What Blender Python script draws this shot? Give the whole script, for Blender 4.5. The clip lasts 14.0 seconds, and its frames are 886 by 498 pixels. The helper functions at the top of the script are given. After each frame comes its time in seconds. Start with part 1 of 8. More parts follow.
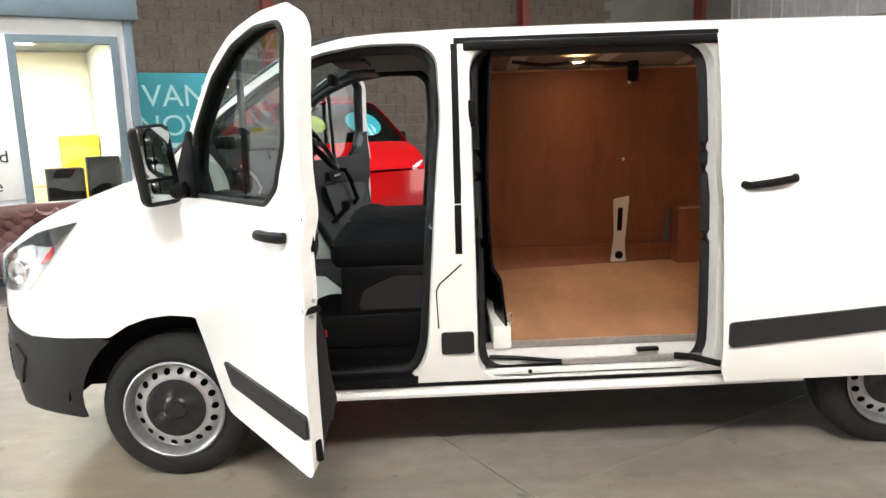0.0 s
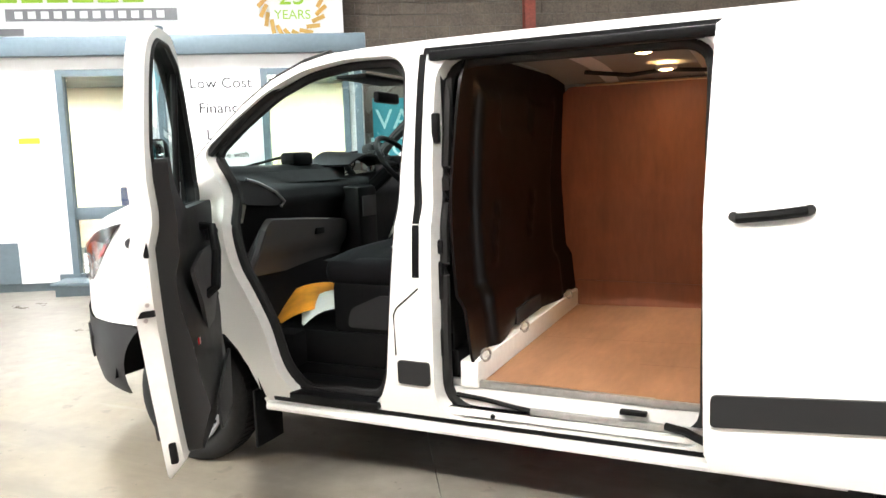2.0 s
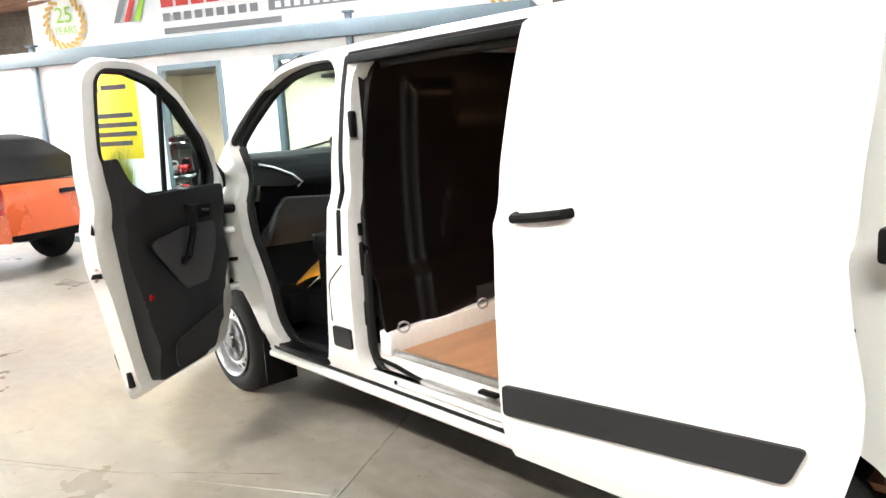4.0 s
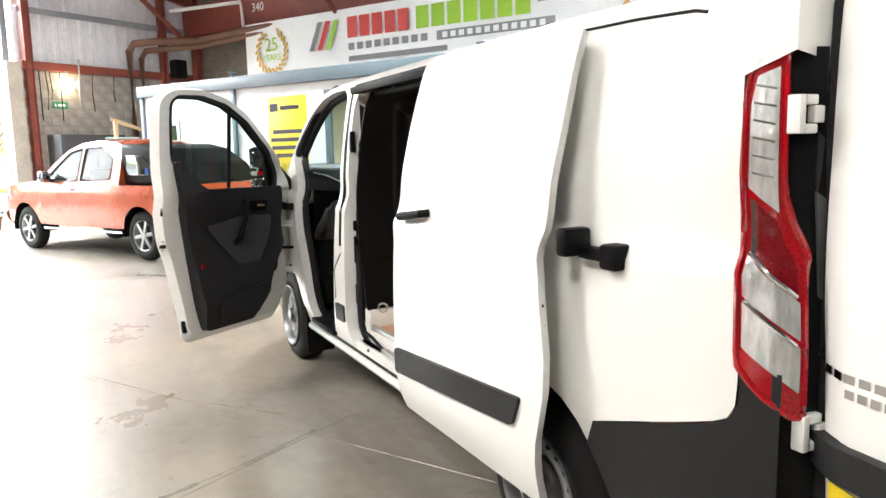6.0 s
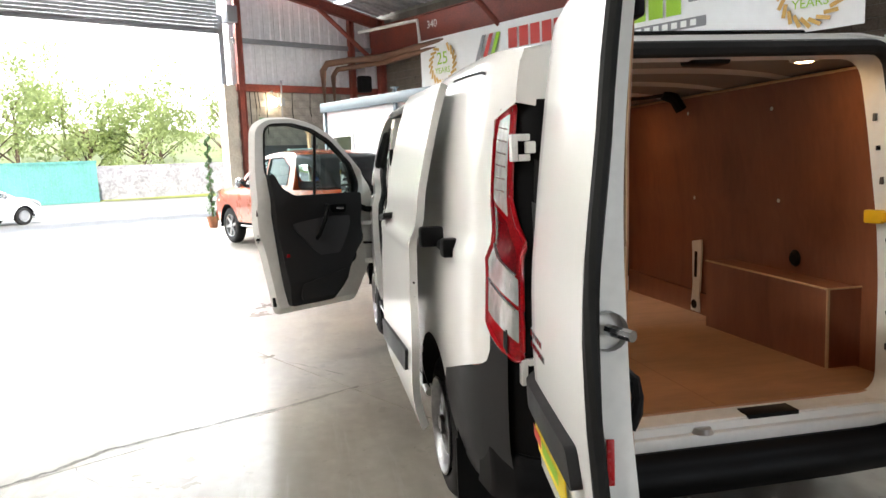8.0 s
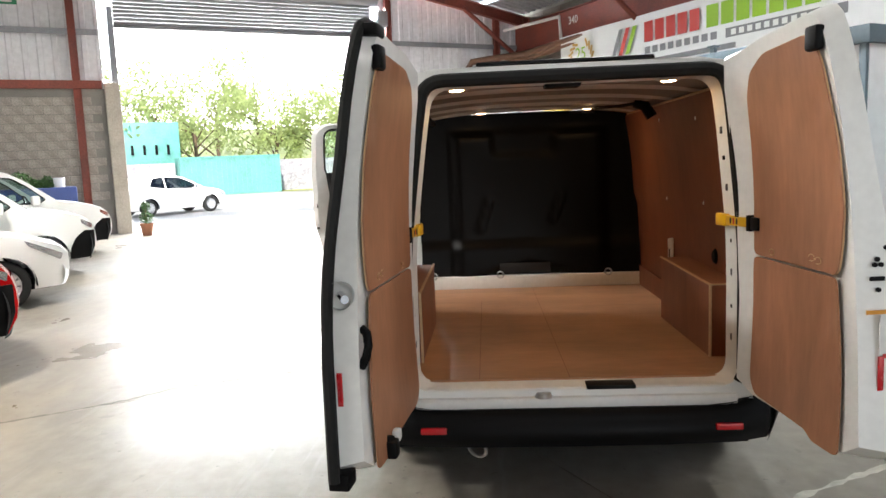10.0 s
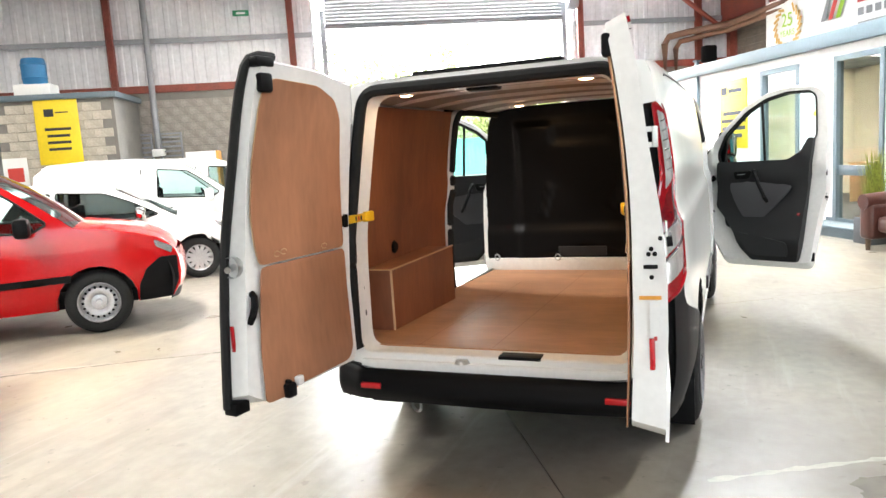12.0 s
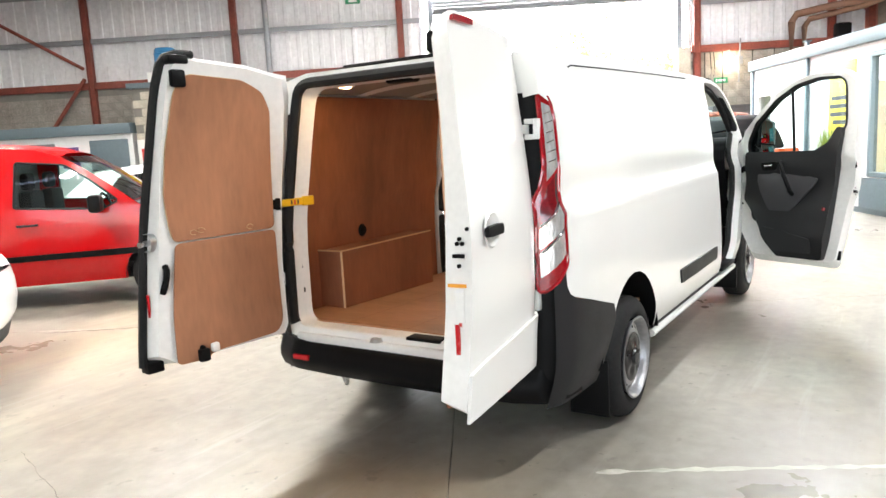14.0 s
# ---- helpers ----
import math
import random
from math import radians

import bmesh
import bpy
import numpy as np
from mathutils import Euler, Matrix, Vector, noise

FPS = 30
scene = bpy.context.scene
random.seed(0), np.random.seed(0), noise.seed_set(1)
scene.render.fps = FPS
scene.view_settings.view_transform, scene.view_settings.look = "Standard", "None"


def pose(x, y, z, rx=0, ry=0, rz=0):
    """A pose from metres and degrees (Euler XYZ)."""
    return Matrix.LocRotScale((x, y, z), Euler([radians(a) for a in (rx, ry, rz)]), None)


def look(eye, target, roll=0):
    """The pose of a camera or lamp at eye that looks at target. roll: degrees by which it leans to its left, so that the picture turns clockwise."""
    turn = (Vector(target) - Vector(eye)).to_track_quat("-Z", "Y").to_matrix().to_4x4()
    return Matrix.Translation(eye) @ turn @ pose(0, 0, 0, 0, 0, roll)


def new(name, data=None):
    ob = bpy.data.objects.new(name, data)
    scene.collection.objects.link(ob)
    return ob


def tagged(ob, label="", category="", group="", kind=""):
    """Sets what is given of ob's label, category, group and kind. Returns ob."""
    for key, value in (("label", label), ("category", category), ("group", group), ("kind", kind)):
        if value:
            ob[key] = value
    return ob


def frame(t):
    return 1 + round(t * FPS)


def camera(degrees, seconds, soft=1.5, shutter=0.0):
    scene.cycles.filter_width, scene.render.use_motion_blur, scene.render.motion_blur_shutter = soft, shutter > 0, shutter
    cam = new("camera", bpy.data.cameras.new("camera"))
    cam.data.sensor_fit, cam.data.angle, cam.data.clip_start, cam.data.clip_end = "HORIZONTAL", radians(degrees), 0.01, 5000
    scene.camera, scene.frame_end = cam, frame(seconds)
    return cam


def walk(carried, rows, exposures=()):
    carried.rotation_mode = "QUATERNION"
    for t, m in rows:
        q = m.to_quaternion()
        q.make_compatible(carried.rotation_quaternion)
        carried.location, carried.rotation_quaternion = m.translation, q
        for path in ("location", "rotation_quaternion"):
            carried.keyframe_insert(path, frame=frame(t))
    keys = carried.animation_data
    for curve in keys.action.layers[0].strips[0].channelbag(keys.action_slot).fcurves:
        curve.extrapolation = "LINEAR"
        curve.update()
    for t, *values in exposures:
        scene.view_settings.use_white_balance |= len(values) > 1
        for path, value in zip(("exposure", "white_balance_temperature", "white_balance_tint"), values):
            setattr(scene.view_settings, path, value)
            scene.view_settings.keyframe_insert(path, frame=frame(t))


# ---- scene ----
# camera and its walk
cam = camera(62.9, 14.0)
PATH = [
    (0, (1.144, -4.048, 1.574), (1.193, -2.079, 1.226), -2.0),
    (0.5, (1.477, -3.925, 1.582), (1.316, -1.962, 1.236), -2.4),
    (1, (1.858, -3.756, 1.576), (1.452, -1.828, 1.235), -2.5),
    (1.5, (2.216, -3.626, 1.574), (1.599, -1.753, 1.244), -2.9),
    (2, (2.596, -3.547, 1.489), (1.778, -1.74, 1.234), -1.7),
    (2.5, (2.937, -3.335, 1.571), (1.952, -1.623, 1.254), -2.5),
    (3, (3.337, -3.207, 1.568), (2.187, -1.599, 1.264), -2.3),
    (3.2, (3.501, -3.142, 1.595), (2.285, -1.586, 1.277), -2.3),
    (5.5, (5.013, -2.369, 1.558), (3.284, -1.406, 1.271), -3.0),
    (6, (5.324, -2.289, 1.532), (3.551, -1.401, 1.266), -1.3),
    (6.5, (5.629, -2.083, 1.555), (3.79, -1.347, 1.28), -2.1),
    (7, (5.952, -1.943, 1.59), (4.078, -1.304, 1.305), -2.9),
    (7.5, (6.234, -1.738, 1.558), (4.315, -1.236, 1.301), -2.5),
    (8, (6.522, -1.472, 1.573), (4.57, -1.114, 1.327), -2.4),
    (8.5, (6.778, -1.21, 1.582), (4.805, -0.987, 1.34), -2.2),
    (9, (6.967, -0.936, 1.58), (4.984, -0.828, 1.346), -2.2),
    (11.3, (7.458, 0.609, 1.604), (5.545, 0.091, 1.336), -3.1),
    (11.5, (7.466, 0.779, 1.592), (5.574, 0.187, 1.326), -3.3),
    (12, (7.446, 1.128, 1.597), (5.61, 0.38, 1.329), -3.7),
    (12.5, (7.399, 1.437, 1.591), (5.623, 0.558, 1.325), -3.5),
    (13, (7.295, 1.734, 1.557), (5.569, 0.758, 1.294), -3.3),
    (13.5, (7.171, 2.045, 1.56), (5.491, 0.996, 1.28), -3.2),
    (14, (7.09, 2.196, 1.564), (5.433, 1.114, 1.273), -3.2),
]
walk(cam, [(t, look(eye, target, roll)) for t, eye, target, roll in PATH], [(0.0, 1.58), (1.5, 1.95), (3.0, 2.1), (5.5, 1.65), (7.5, 1.25), (9.0, 1.1), (11.5, 1.94), (12.25, 2.22), (13.0, 2.27), (14.0, 2.24)])
from mathutils.geometry import delaunay_2d_cdt

# the hall stands turned by 30 degrees to the van: u along it, v across it
HALL = pose(0, 0, 0, 0, 0, 30)


def hall(u, v, z=0.0):
    return HALL @ Vector((u, v, z))


# ---- world, sun, lamps ----
world = bpy.data.worlds.new("sky")
scene.world = world
world.use_nodes = True
wn = world.node_tree.nodes
sky = wn.new("ShaderNodeTexSky")
sky.sky_type = "NISHITA"
sky.sun_disc = False
sky.sun_elevation = radians(48)
sky.sun_rotation = radians(110)
sky.air_density, sky.dust_density = 1.0, 2.0
wn["Background"].inputs["Strength"].default_value = 0.15
world.node_tree.links.new(sky.outputs["Color"], wn["Background"].inputs["Color"])

sun = new("sun", bpy.data.lights.new("sun", "SUN"))
sun.data.energy, sun.data.angle, sun.data.color = 5.0, radians(0.6), (1.0, 0.95, 0.88)
sun.matrix_world = look((0, 0, 0), HALL @ Vector((-0.62, 0.25, -0.74)))


def area(name, at, target, sx, sy, watts, color, shape="RECTANGLE"):
    lamp = new(name, bpy.data.lights.new(name, "AREA"))
    lamp.data.shape, lamp.data.size, lamp.data.size_y = shape, sx, sy
    lamp.data.energy, lamp.data.color = watts, color
    lamp.matrix_world = look(at, target)
    return lamp


# daylight that falls in through the roller door, from the open sky above the yard
area("door_daylight", hall(-16.7, 0.75, 7.05), hall(0, 0.75, 1.0), 11.0, 2.5, 5000, (0.93, 0.97, 1.0))
# added fill for the van's right side, from an unseen opening in the far end wall
area("far_end_fill", hall(17.1, -2.75, 2.6), hall(0, -2.0, 1.6), 9.2, 4.8, 90, (0.93, 0.97, 1.0))
# strip lamps under the roof
LAMPS = [(-9.5, 2.5), (-9.5, -6), (-9.5, -13), (-2.5, 3.0), (-2.5, -6), (-2.5, -13), (4, 3.0), (2.9, -7.9), (10, 3.0), (10, -6)]
for u, v in LAMPS:
    area("strip_light_glow", hall(u, v, 6.08), hall(u, v, 0), 1.9, 0.26, {(-9.5, 2.5): 120, (-2.5, 3.0): 230, (4, 3.0): 110, (10, 3.0): 50, (-2.5, -6): 290, (2.9, -7.9): 170}.get((u, v), 36), (0.95, 0.98, 1.0) if v > 0 else (1.0, 0.97, 0.915))
# ---- materials ----
def material(name, color, rough=0.5, metal=0.0, vary=0.08, grain=40.0, stain=1.5, bump=0.1, depth=0.002, coat=0.0, spec=0.5, stretch=(1, 1, 1), dark=None, rvary=0.2):
    """A surface with fine grain and large stains over its base colour, at real size, and a fine relief."""
    m = bpy.data.materials.new(name)
    m.use_nodes = True
    n, l = m.node_tree.nodes, m.node_tree.links
    b = n["Principled BSDF"]
    b.inputs["Metallic"].default_value = metal
    b.inputs["Coat Weight"].default_value = coat
    b.inputs["Coat Roughness"].default_value = 0.08
    b.inputs["Specular IOR Level"].default_value = spec
    tc = n.new("ShaderNodeTexCoord")
    mp = n.new("ShaderNodeMapping")
    mp.inputs["Scale"].default_value = stretch
    l.new(tc.outputs["Object"], mp.inputs["Vector"])
    fine, large = n.new("ShaderNodeTexNoise"), n.new("ShaderNodeTexNoise")
    fine.inputs["Scale"].default_value, fine.inputs["Detail"].default_value = grain, 5
    large.inputs["Scale"].default_value, large.inputs["Detail"].default_value = stain, 6
    large.inputs["Roughness"].default_value = 0.65
    l.new(mp.outputs["Vector"], fine.inputs["Vector"])
    l.new(mp.outputs["Vector"], large.inputs["Vector"])
    add = n.new("ShaderNodeMath")
    add.operation = "MULTIPLY_ADD"
    add.inputs[1].default_value = 0.45
    half = n.new("ShaderNodeMath")
    half.operation = "MULTIPLY"
    half.inputs[1].default_value = 0.55
    l.new(large.outputs["Fac"], half.inputs[0])
    l.new(fine.outputs["Fac"], add.inputs[0])
    l.new(half.outputs[0], add.inputs[2])
    ramp = n.new("ShaderNodeValToRGB")
    lo = dark or tuple(c * (1 - 2.2 * vary) for c in color)
    hi = tuple(min(1, c * (1 + 1.2 * vary)) for c in color)
    ramp.color_ramp.elements[0].position, ramp.color_ramp.elements[1].position = 0.33, 0.66
    ramp.color_ramp.elements[0].color, ramp.color_ramp.elements[1].color = (*lo, 1), (*hi, 1)
    l.new(add.outputs[0], ramp.inputs["Fac"])
    l.new(ramp.outputs["Color"], b.inputs["Base Color"])
    rr = n.new("ShaderNodeMapRange")
    rr.inputs["From Min"].default_value, rr.inputs["From Max"].default_value = 0.3, 0.7
    rr.inputs["To Min"].default_value, rr.inputs["To Max"].default_value = max(0.02, rough * (1 - rvary)), min(1, rough * (1 + rvary))
    l.new(large.outputs["Fac"], rr.inputs["Value"])
    l.new(rr.outputs["Result"], b.inputs["Roughness"])
    if bump:
        bp = n.new("ShaderNodeBump")
        bp.inputs["Strength"].default_value, bp.inputs["Distance"].default_value = bump, depth
        l.new(fine.outputs["Fac"], bp.inputs["Height"])
        l.new(bp.outputs["Normal"], b.inputs["Normal"])
    return m


def glass(name, color=(1, 1, 1), rough=0.0, clear=0.75):
    """A thin pane: clear straight through, with the gloss of its faces."""
    m = bpy.data.materials.new(name)
    m.use_nodes = True
    n, l = m.node_tree.nodes, m.node_tree.links
    out = n["Material Output"]
    tr, gl, mix, lw = n.new("ShaderNodeBsdfTransparent"), n.new("ShaderNodeBsdfGlossy"), n.new("ShaderNodeMixShader"), n.new("ShaderNodeLayerWeight")
    pw, ad = n.new("ShaderNodeMath"), n.new("ShaderNodeMath")
    pw.operation, ad.operation = "POWER", "MULTIPLY_ADD"
    pw.inputs[1].default_value, ad.inputs[1].default_value, ad.inputs[2].default_value = 5.0, 0.85, 0.07
    l.new(lw.outputs["Facing"], pw.inputs[0])
    l.new(pw.outputs[0], ad.inputs[0])
    tr.inputs["Color"].default_value = (*[c * clear for c in color], 1)
    gl.inputs["Roughness"].default_value = rough
    l.new(ad.outputs[0], mix.inputs[0])
    l.new(tr.outputs[0], mix.inputs[1])
    l.new(gl.outputs[0], mix.inputs[2])
    l.new(mix.outputs[0], out.inputs["Surface"])
    return m


def glow(name, color, strength):
    m = bpy.data.materials.new(name)
    m.use_nodes = True
    b = m.node_tree.nodes["Principled BSDF"]
    b.inputs["Base Color"].default_value = (*color, 1)
    b.inputs["Emission Color"].default_value = (*color, 1)
    b.inputs["Emission Strength"].default_value = strength
    return m


def plywood(name, color, along=0):
    """Thin timber veneer: long wavy grain, broad bands and knots."""
    m = bpy.data.materials.new(name)
    m.use_nodes = True
    n, l = m.node_tree.nodes, m.node_tree.links
    b = n["Principled BSDF"]
    tc, mp = n.new("ShaderNodeTexCoord"), n.new("ShaderNodeMapping")
    sc = [6.0, 6.0, 6.0]
    sc[along] = 1.3
    mp.inputs["Scale"].default_value = sc
    l.new(tc.outputs["Object"], mp.inputs["Vector"])
    no, big, fine = n.new("ShaderNodeTexNoise"), n.new("ShaderNodeTexNoise"), n.new("ShaderNodeTexNoise")
    no.inputs["Scale"].default_value, no.inputs["Detail"].default_value, no.inputs["Distortion"].default_value = 1.0, 7, 0.8
    big.inputs["Scale"].default_value, big.inputs["Detail"].default_value = 1.7, 4
    fine.inputs["Scale"].default_value, fine.inputs["Detail"].default_value = 7.0, 6
    l.new(mp.outputs["Vector"], no.inputs["Vector"])
    l.new(tc.outputs["Object"], big.inputs["Vector"])
    l.new(mp.outputs["Vector"], fine.inputs["Vector"])
    m1, m2 = n.new("ShaderNodeMath"), n.new("ShaderNodeMath")
    m1.operation, m2.operation = "MULTIPLY_ADD", "MULTIPLY_ADD"
    m1.inputs[1].default_value, m2.inputs[1].default_value = 0.35, 0.2
    hb = n.new("ShaderNodeMath")
    hb.operation = "MULTIPLY"
    hb.inputs[1].default_value = 0.45
    l.new(big.outputs["Fac"], hb.inputs[0])
    l.new(fine.outputs["Fac"], m2.inputs[0])
    l.new(hb.outputs[0], m2.inputs[2])
    l.new(no.outputs["Fac"], m1.inputs[0])
    l.new(m2.outputs[0], m1.inputs[2])
    ramp = n.new("ShaderNodeValToRGB")
    ramp.color_ramp.elements[0].position, ramp.color_ramp.elements[1].position = 0.36, 0.66
    ramp.color_ramp.elements[0].color = (*[c * 0.72 for c in color], 1)
    ramp.color_ramp.elements[1].color = (*[min(1, c * 1.28) for c in color], 1)
    l.new(m1.outputs[0], ramp.inputs["Fac"])
    l.new(ramp.outputs["Color"], b.inputs["Base Color"])
    b.inputs["Roughness"].default_value = 0.5
    bp = n.new("ShaderNodeBump")
    bp.inputs["Strength"].default_value, bp.inputs["Distance"].default_value = 0.15, 0.001
    l.new(fine.outputs["Fac"], bp.inputs["Height"])
    l.new(bp.outputs["Normal"], b.inputs["Normal"])
    return m


def concrete(name):
    """Worn power-floated concrete: grey and tan patches, grime, small oil spots and scuffs."""
    m = material(name, (0.235, 0.212, 0.178), 0.36, rvary=0.4, vary=0.14, grain=9, stain=0.55, bump=0.02, depth=0.001)
    n, l = m.node_tree.nodes, m.node_tree.links
    b = n["Principled BSDF"]
    last = b.inputs["Base Color"].links[0].from_socket
    tc = n.new("ShaderNodeNewGeometry").outputs["Position"]
    # (scale, stretch, from, to, colour, strength): veils of tan, grime and spots
    for scale, stretch, a, c, color, amount, detail in ((0.28, (1, 1, 1), 0.50, 0.68, (0.30, 0.245, 0.165), 0.65, 5), (0.9, (1, 2.2, 1), 0.52, 0.70, (0.14, 0.128, 0.108), 0.62, 8), (1.3, (0.3, 2.4, 1), 0.52, 0.66, (0.15, 0.135, 0.112), 0.5, 7), (5.5, (1, 1, 1), 0.645, 0.70, (0.13, 0.115, 0.10), 0.55, 3), (16.0, (1, 1, 1), 0.70, 0.74, (0.08, 0.07, 0.06), 0.6, 2), (2.2, (0.25, 3.0, 1), 0.60, 0.70, (0.33, 0.31, 0.285), 0.4, 6)):
        mp, no, mr, mx = n.new("ShaderNodeMapping"), n.new("ShaderNodeTexNoise"), n.new("ShaderNodeMapRange"), n.new("ShaderNodeMix")
        mp.inputs["Scale"].default_value = stretch
        mp.inputs["Rotation"].default_value = (0, 0, 0.6)
        no.inputs["Scale"].default_value, no.inputs["Detail"].default_value, no.inputs["Roughness"].default_value = scale, detail, 0.6
        mr.inputs["From Min"].default_value, mr.inputs["From Max"].default_value, mr.inputs["To Max"].default_value = a, c, amount
        mx.data_type = "RGBA"
        l.new(tc, mp.inputs["Vector"])
        l.new(mp.outputs["Vector"], no.inputs["Vector"])
        l.new(no.outputs["Fac"], mr.inputs["Value"])
        l.new(mr.outputs["Result"], mx.inputs["Factor"])
        l.new(last, mx.inputs[6])
        mx.inputs[7].default_value = (*color, 1)
        last = mx.outputs[2]
    l.new(last, b.inputs["Base Color"])
    return m


LENS = material("clear_ribbed_lens", (0.74, 0.73, 0.73), 0.14, metal=0.6, vary=0.2, grain=55, stain=14, bump=0.8, depth=0.006, coat=0.8, stretch=(1, 1, 0.25))
DEEPRED = material("deep_red_lens", (0.16, 0.004, 0.008), 0.10, vary=0.3, grain=120, bump=0.3, depth=0.003, coat=1.0)
SMOKE = material("smoked_lens", (0.10, 0.075, 0.07), 0.15, metal=0.3, vary=0.2, grain=80, bump=0.4, depth=0.003, coat=1.0)
WHITE = material("white_van_paint", (0.80, 0.80, 0.775), 0.25, vary=0.004, grain=9, bump=0.0, coat=0.5, rvary=0.02)
JAMB = material("white_jamb_paint", (0.77, 0.77, 0.75), 0.4, vary=0.04, grain=30, bump=0.03, coat=0.2)
RED = material("red_car_paint", (0.46, 0.004, 0.006), 0.18, spec=0.3, vary=0.03, grain=12, bump=0.0, coat=0.35)
ORANGE = material("orange_car_paint", (0.50, 0.085, 0.022), 0.28, metal=0.25, vary=0.04, grain=300, bump=0.0, coat=0.8)
BLUE = material("dark_blue_paint", (0.03, 0.06, 0.22), 0.35, vary=0.1, coat=0.4)
PLASTIC = material("dark_grey_plastic", (0.019, 0.0193, 0.0205), 0.52, spec=0.25, vary=0.1, grain=500, bump=0.25, depth=0.0006)
GREYTRIM = material("mid_grey_plastic", (0.055, 0.055, 0.057), 0.55, vary=0.1, grain=500, bump=0.25, depth=0.0006)
ARM = material("dark_armrest_plastic", (0.05, 0.05, 0.054), 0.5, spec=0.25, vary=0.1, grain=500, bump=0.25, depth=0.0006)
BLACK = material("black_plastic", (0.0045, 0.0045, 0.005), 0.5, spec=0.12, vary=0.12, grain=300, bump=0.15, depth=0.0006)
SEAL = material("black_rubber_seal", (0.010, 0.010, 0.010), 0.7, spec=0.3, vary=0.1)
TYRE = material("black_tyre_rubber", (0.013, 0.013, 0.013), 0.8, spec=0.3, vary=0.2, grain=60, bump=0.3, depth=0.001)
STEEL = material("silver_steel_wheel", (0.46, 0.46, 0.47), 0.40, metal=0.7, vary=0.08, grain=40, bump=0.05)
RIM = material("grey_steel_rim", (0.30, 0.30, 0.31), 0.38, metal=0.75, vary=0.12, grain=40, bump=0.05)
HUBCAP = material("black_hub_cap", (0.008, 0.008, 0.009), 0.28, vary=0.1, grain=200, bump=0.1, depth=0.0005)
CHROME = material("chrome", (0.7, 0.7, 0.72), 0.12, metal=1.0, vary=0.03, bump=0)
ZINC = material("zinc_plated_steel", (0.45, 0.45, 0.44), 0.35, metal=0.85, vary=0.12, bump=0.05)
CLOTH = material("dark_seat_fabric", (0.006, 0.006, 0.007), 0.9, spec=0.08, vary=0.25, grain=350, bump=0.5, depth=0.001)
HEAD = material("grey_headlining", (0.30, 0.29, 0.27), 0.9, vary=0.06, grain=200, bump=0.2)
BULK = material("dark_bulkhead_plastic", (0.0024, 0.0019, 0.0020), 0.36, spec=0.13, vary=0.15, grain=120, bump=0.12)
# the wall plywood holds the load space's shade in its darker colour
PLY = plywood("shaded_plywood_wall", (0.236, 0.085, 0.042), 2)
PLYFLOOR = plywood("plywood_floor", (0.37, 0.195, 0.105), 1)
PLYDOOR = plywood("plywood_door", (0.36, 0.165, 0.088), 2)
PLYEDGE = material("raw_plywood_edge", (0.62, 0.42, 0.24), 0.7, vary=0.1, grain=80)
GLASS = glass("clear_glass", (0.97, 1.0, 0.99), 0.0, 0.88)
CARGLASS = glass("tinted_car_glass", (0.80, 0.96, 0.94), 0.0, 0.88)
TINT = glass("tinted_glass", (0.75, 0.85, 0.85), 0.0, 0.35)
CLEAR = glass("clear_lens", (1, 1, 1), 0.05, 0.9)
MIRROR = material("mirror_glass", (0.40, 0.45, 0.45), 0.03, metal=1.0, vary=0.0, bump=0)
REDLENS = material("red_lamp_lens", (0.33, 0.005, 0.010), 0.10, vary=0.25, grain=160, bump=0.25, depth=0.002, coat=1.0)
REFLECT = material("red_reflector", (0.5, 0.015, 0.02), 0.25, vary=0.1, grain=300, bump=0.3)
LAMPIN = material("lamp_reflector_silver", (0.62, 0.62, 0.64), 0.18, metal=0.9, vary=0.12, grain=60, bump=0.5, depth=0.004)
YELLOW = material("yellow_plastic", (0.72, 0.42, 0.01), 0.45, vary=0.05)
YSIGN = material("yellow_sign_board", (0.80, 0.60, 0.02), 0.5, vary=0.04, grain=20)
CONCRETE = concrete("concrete_floor")
BLOCK = material("concrete_block", (0.33, 0.30, 0.265), 0.9, vary=0.2, grain=30, stain=2.0, bump=0.5, depth=0.004)
PALEBLOCK = material("pale_concrete_block", (0.46, 0.42, 0.35), 0.9, vary=0.14, grain=30, stain=2.0, bump=0.5, depth=0.004)
DARKBLOCK = material("brown_block_wall", (0.15, 0.125, 0.10), 0.9, vary=0.2, grain=30, stain=2.0, bump=0.5, depth=0.004)
MORTAR = material("mortar", (0.22, 0.21, 0.19), 0.95, vary=0.15, grain=60)
CLAD = material("pale_steel_cladding", (0.74, 0.74, 0.76), 0.5, vary=0.08, grain=8, stain=0.7)
ROOFCLAD = material("grey_roof_sheet", (0.33, 0.33, 0.34), 0.6, vary=0.15, grain=10, stain=0.8)
RUST = material("red_oxide_steel", (0.24, 0.055, 0.035), 0.6, vary=0.2, grain=25, stain=2.0, bump=0.15)
GIRT = material("grey_steel_girt", (0.30, 0.31, 0.33), 0.5, metal=0.3, vary=0.12)
SHUTTER = material("grey_shutter_slats", (0.28, 0.29, 0.31), 0.45, metal=0.4, vary=0.12)
CABIN = material("white_cabin_panel", (0.76, 0.77, 0.78), 0.5, vary=0.03, grain=6)
BLUEGREY = material("blue_grey_frame_paint", (0.115, 0.155, 0.18), 0.45, vary=0.06, grain=20)
BANNER = material("white_banner_vinyl", (0.78, 0.78, 0.77), 0.45, vary=0.02, grain=5, bump=0.05)
PAPER = material("white_paper", (0.78, 0.78, 0.76), 0.7, vary=0.03)
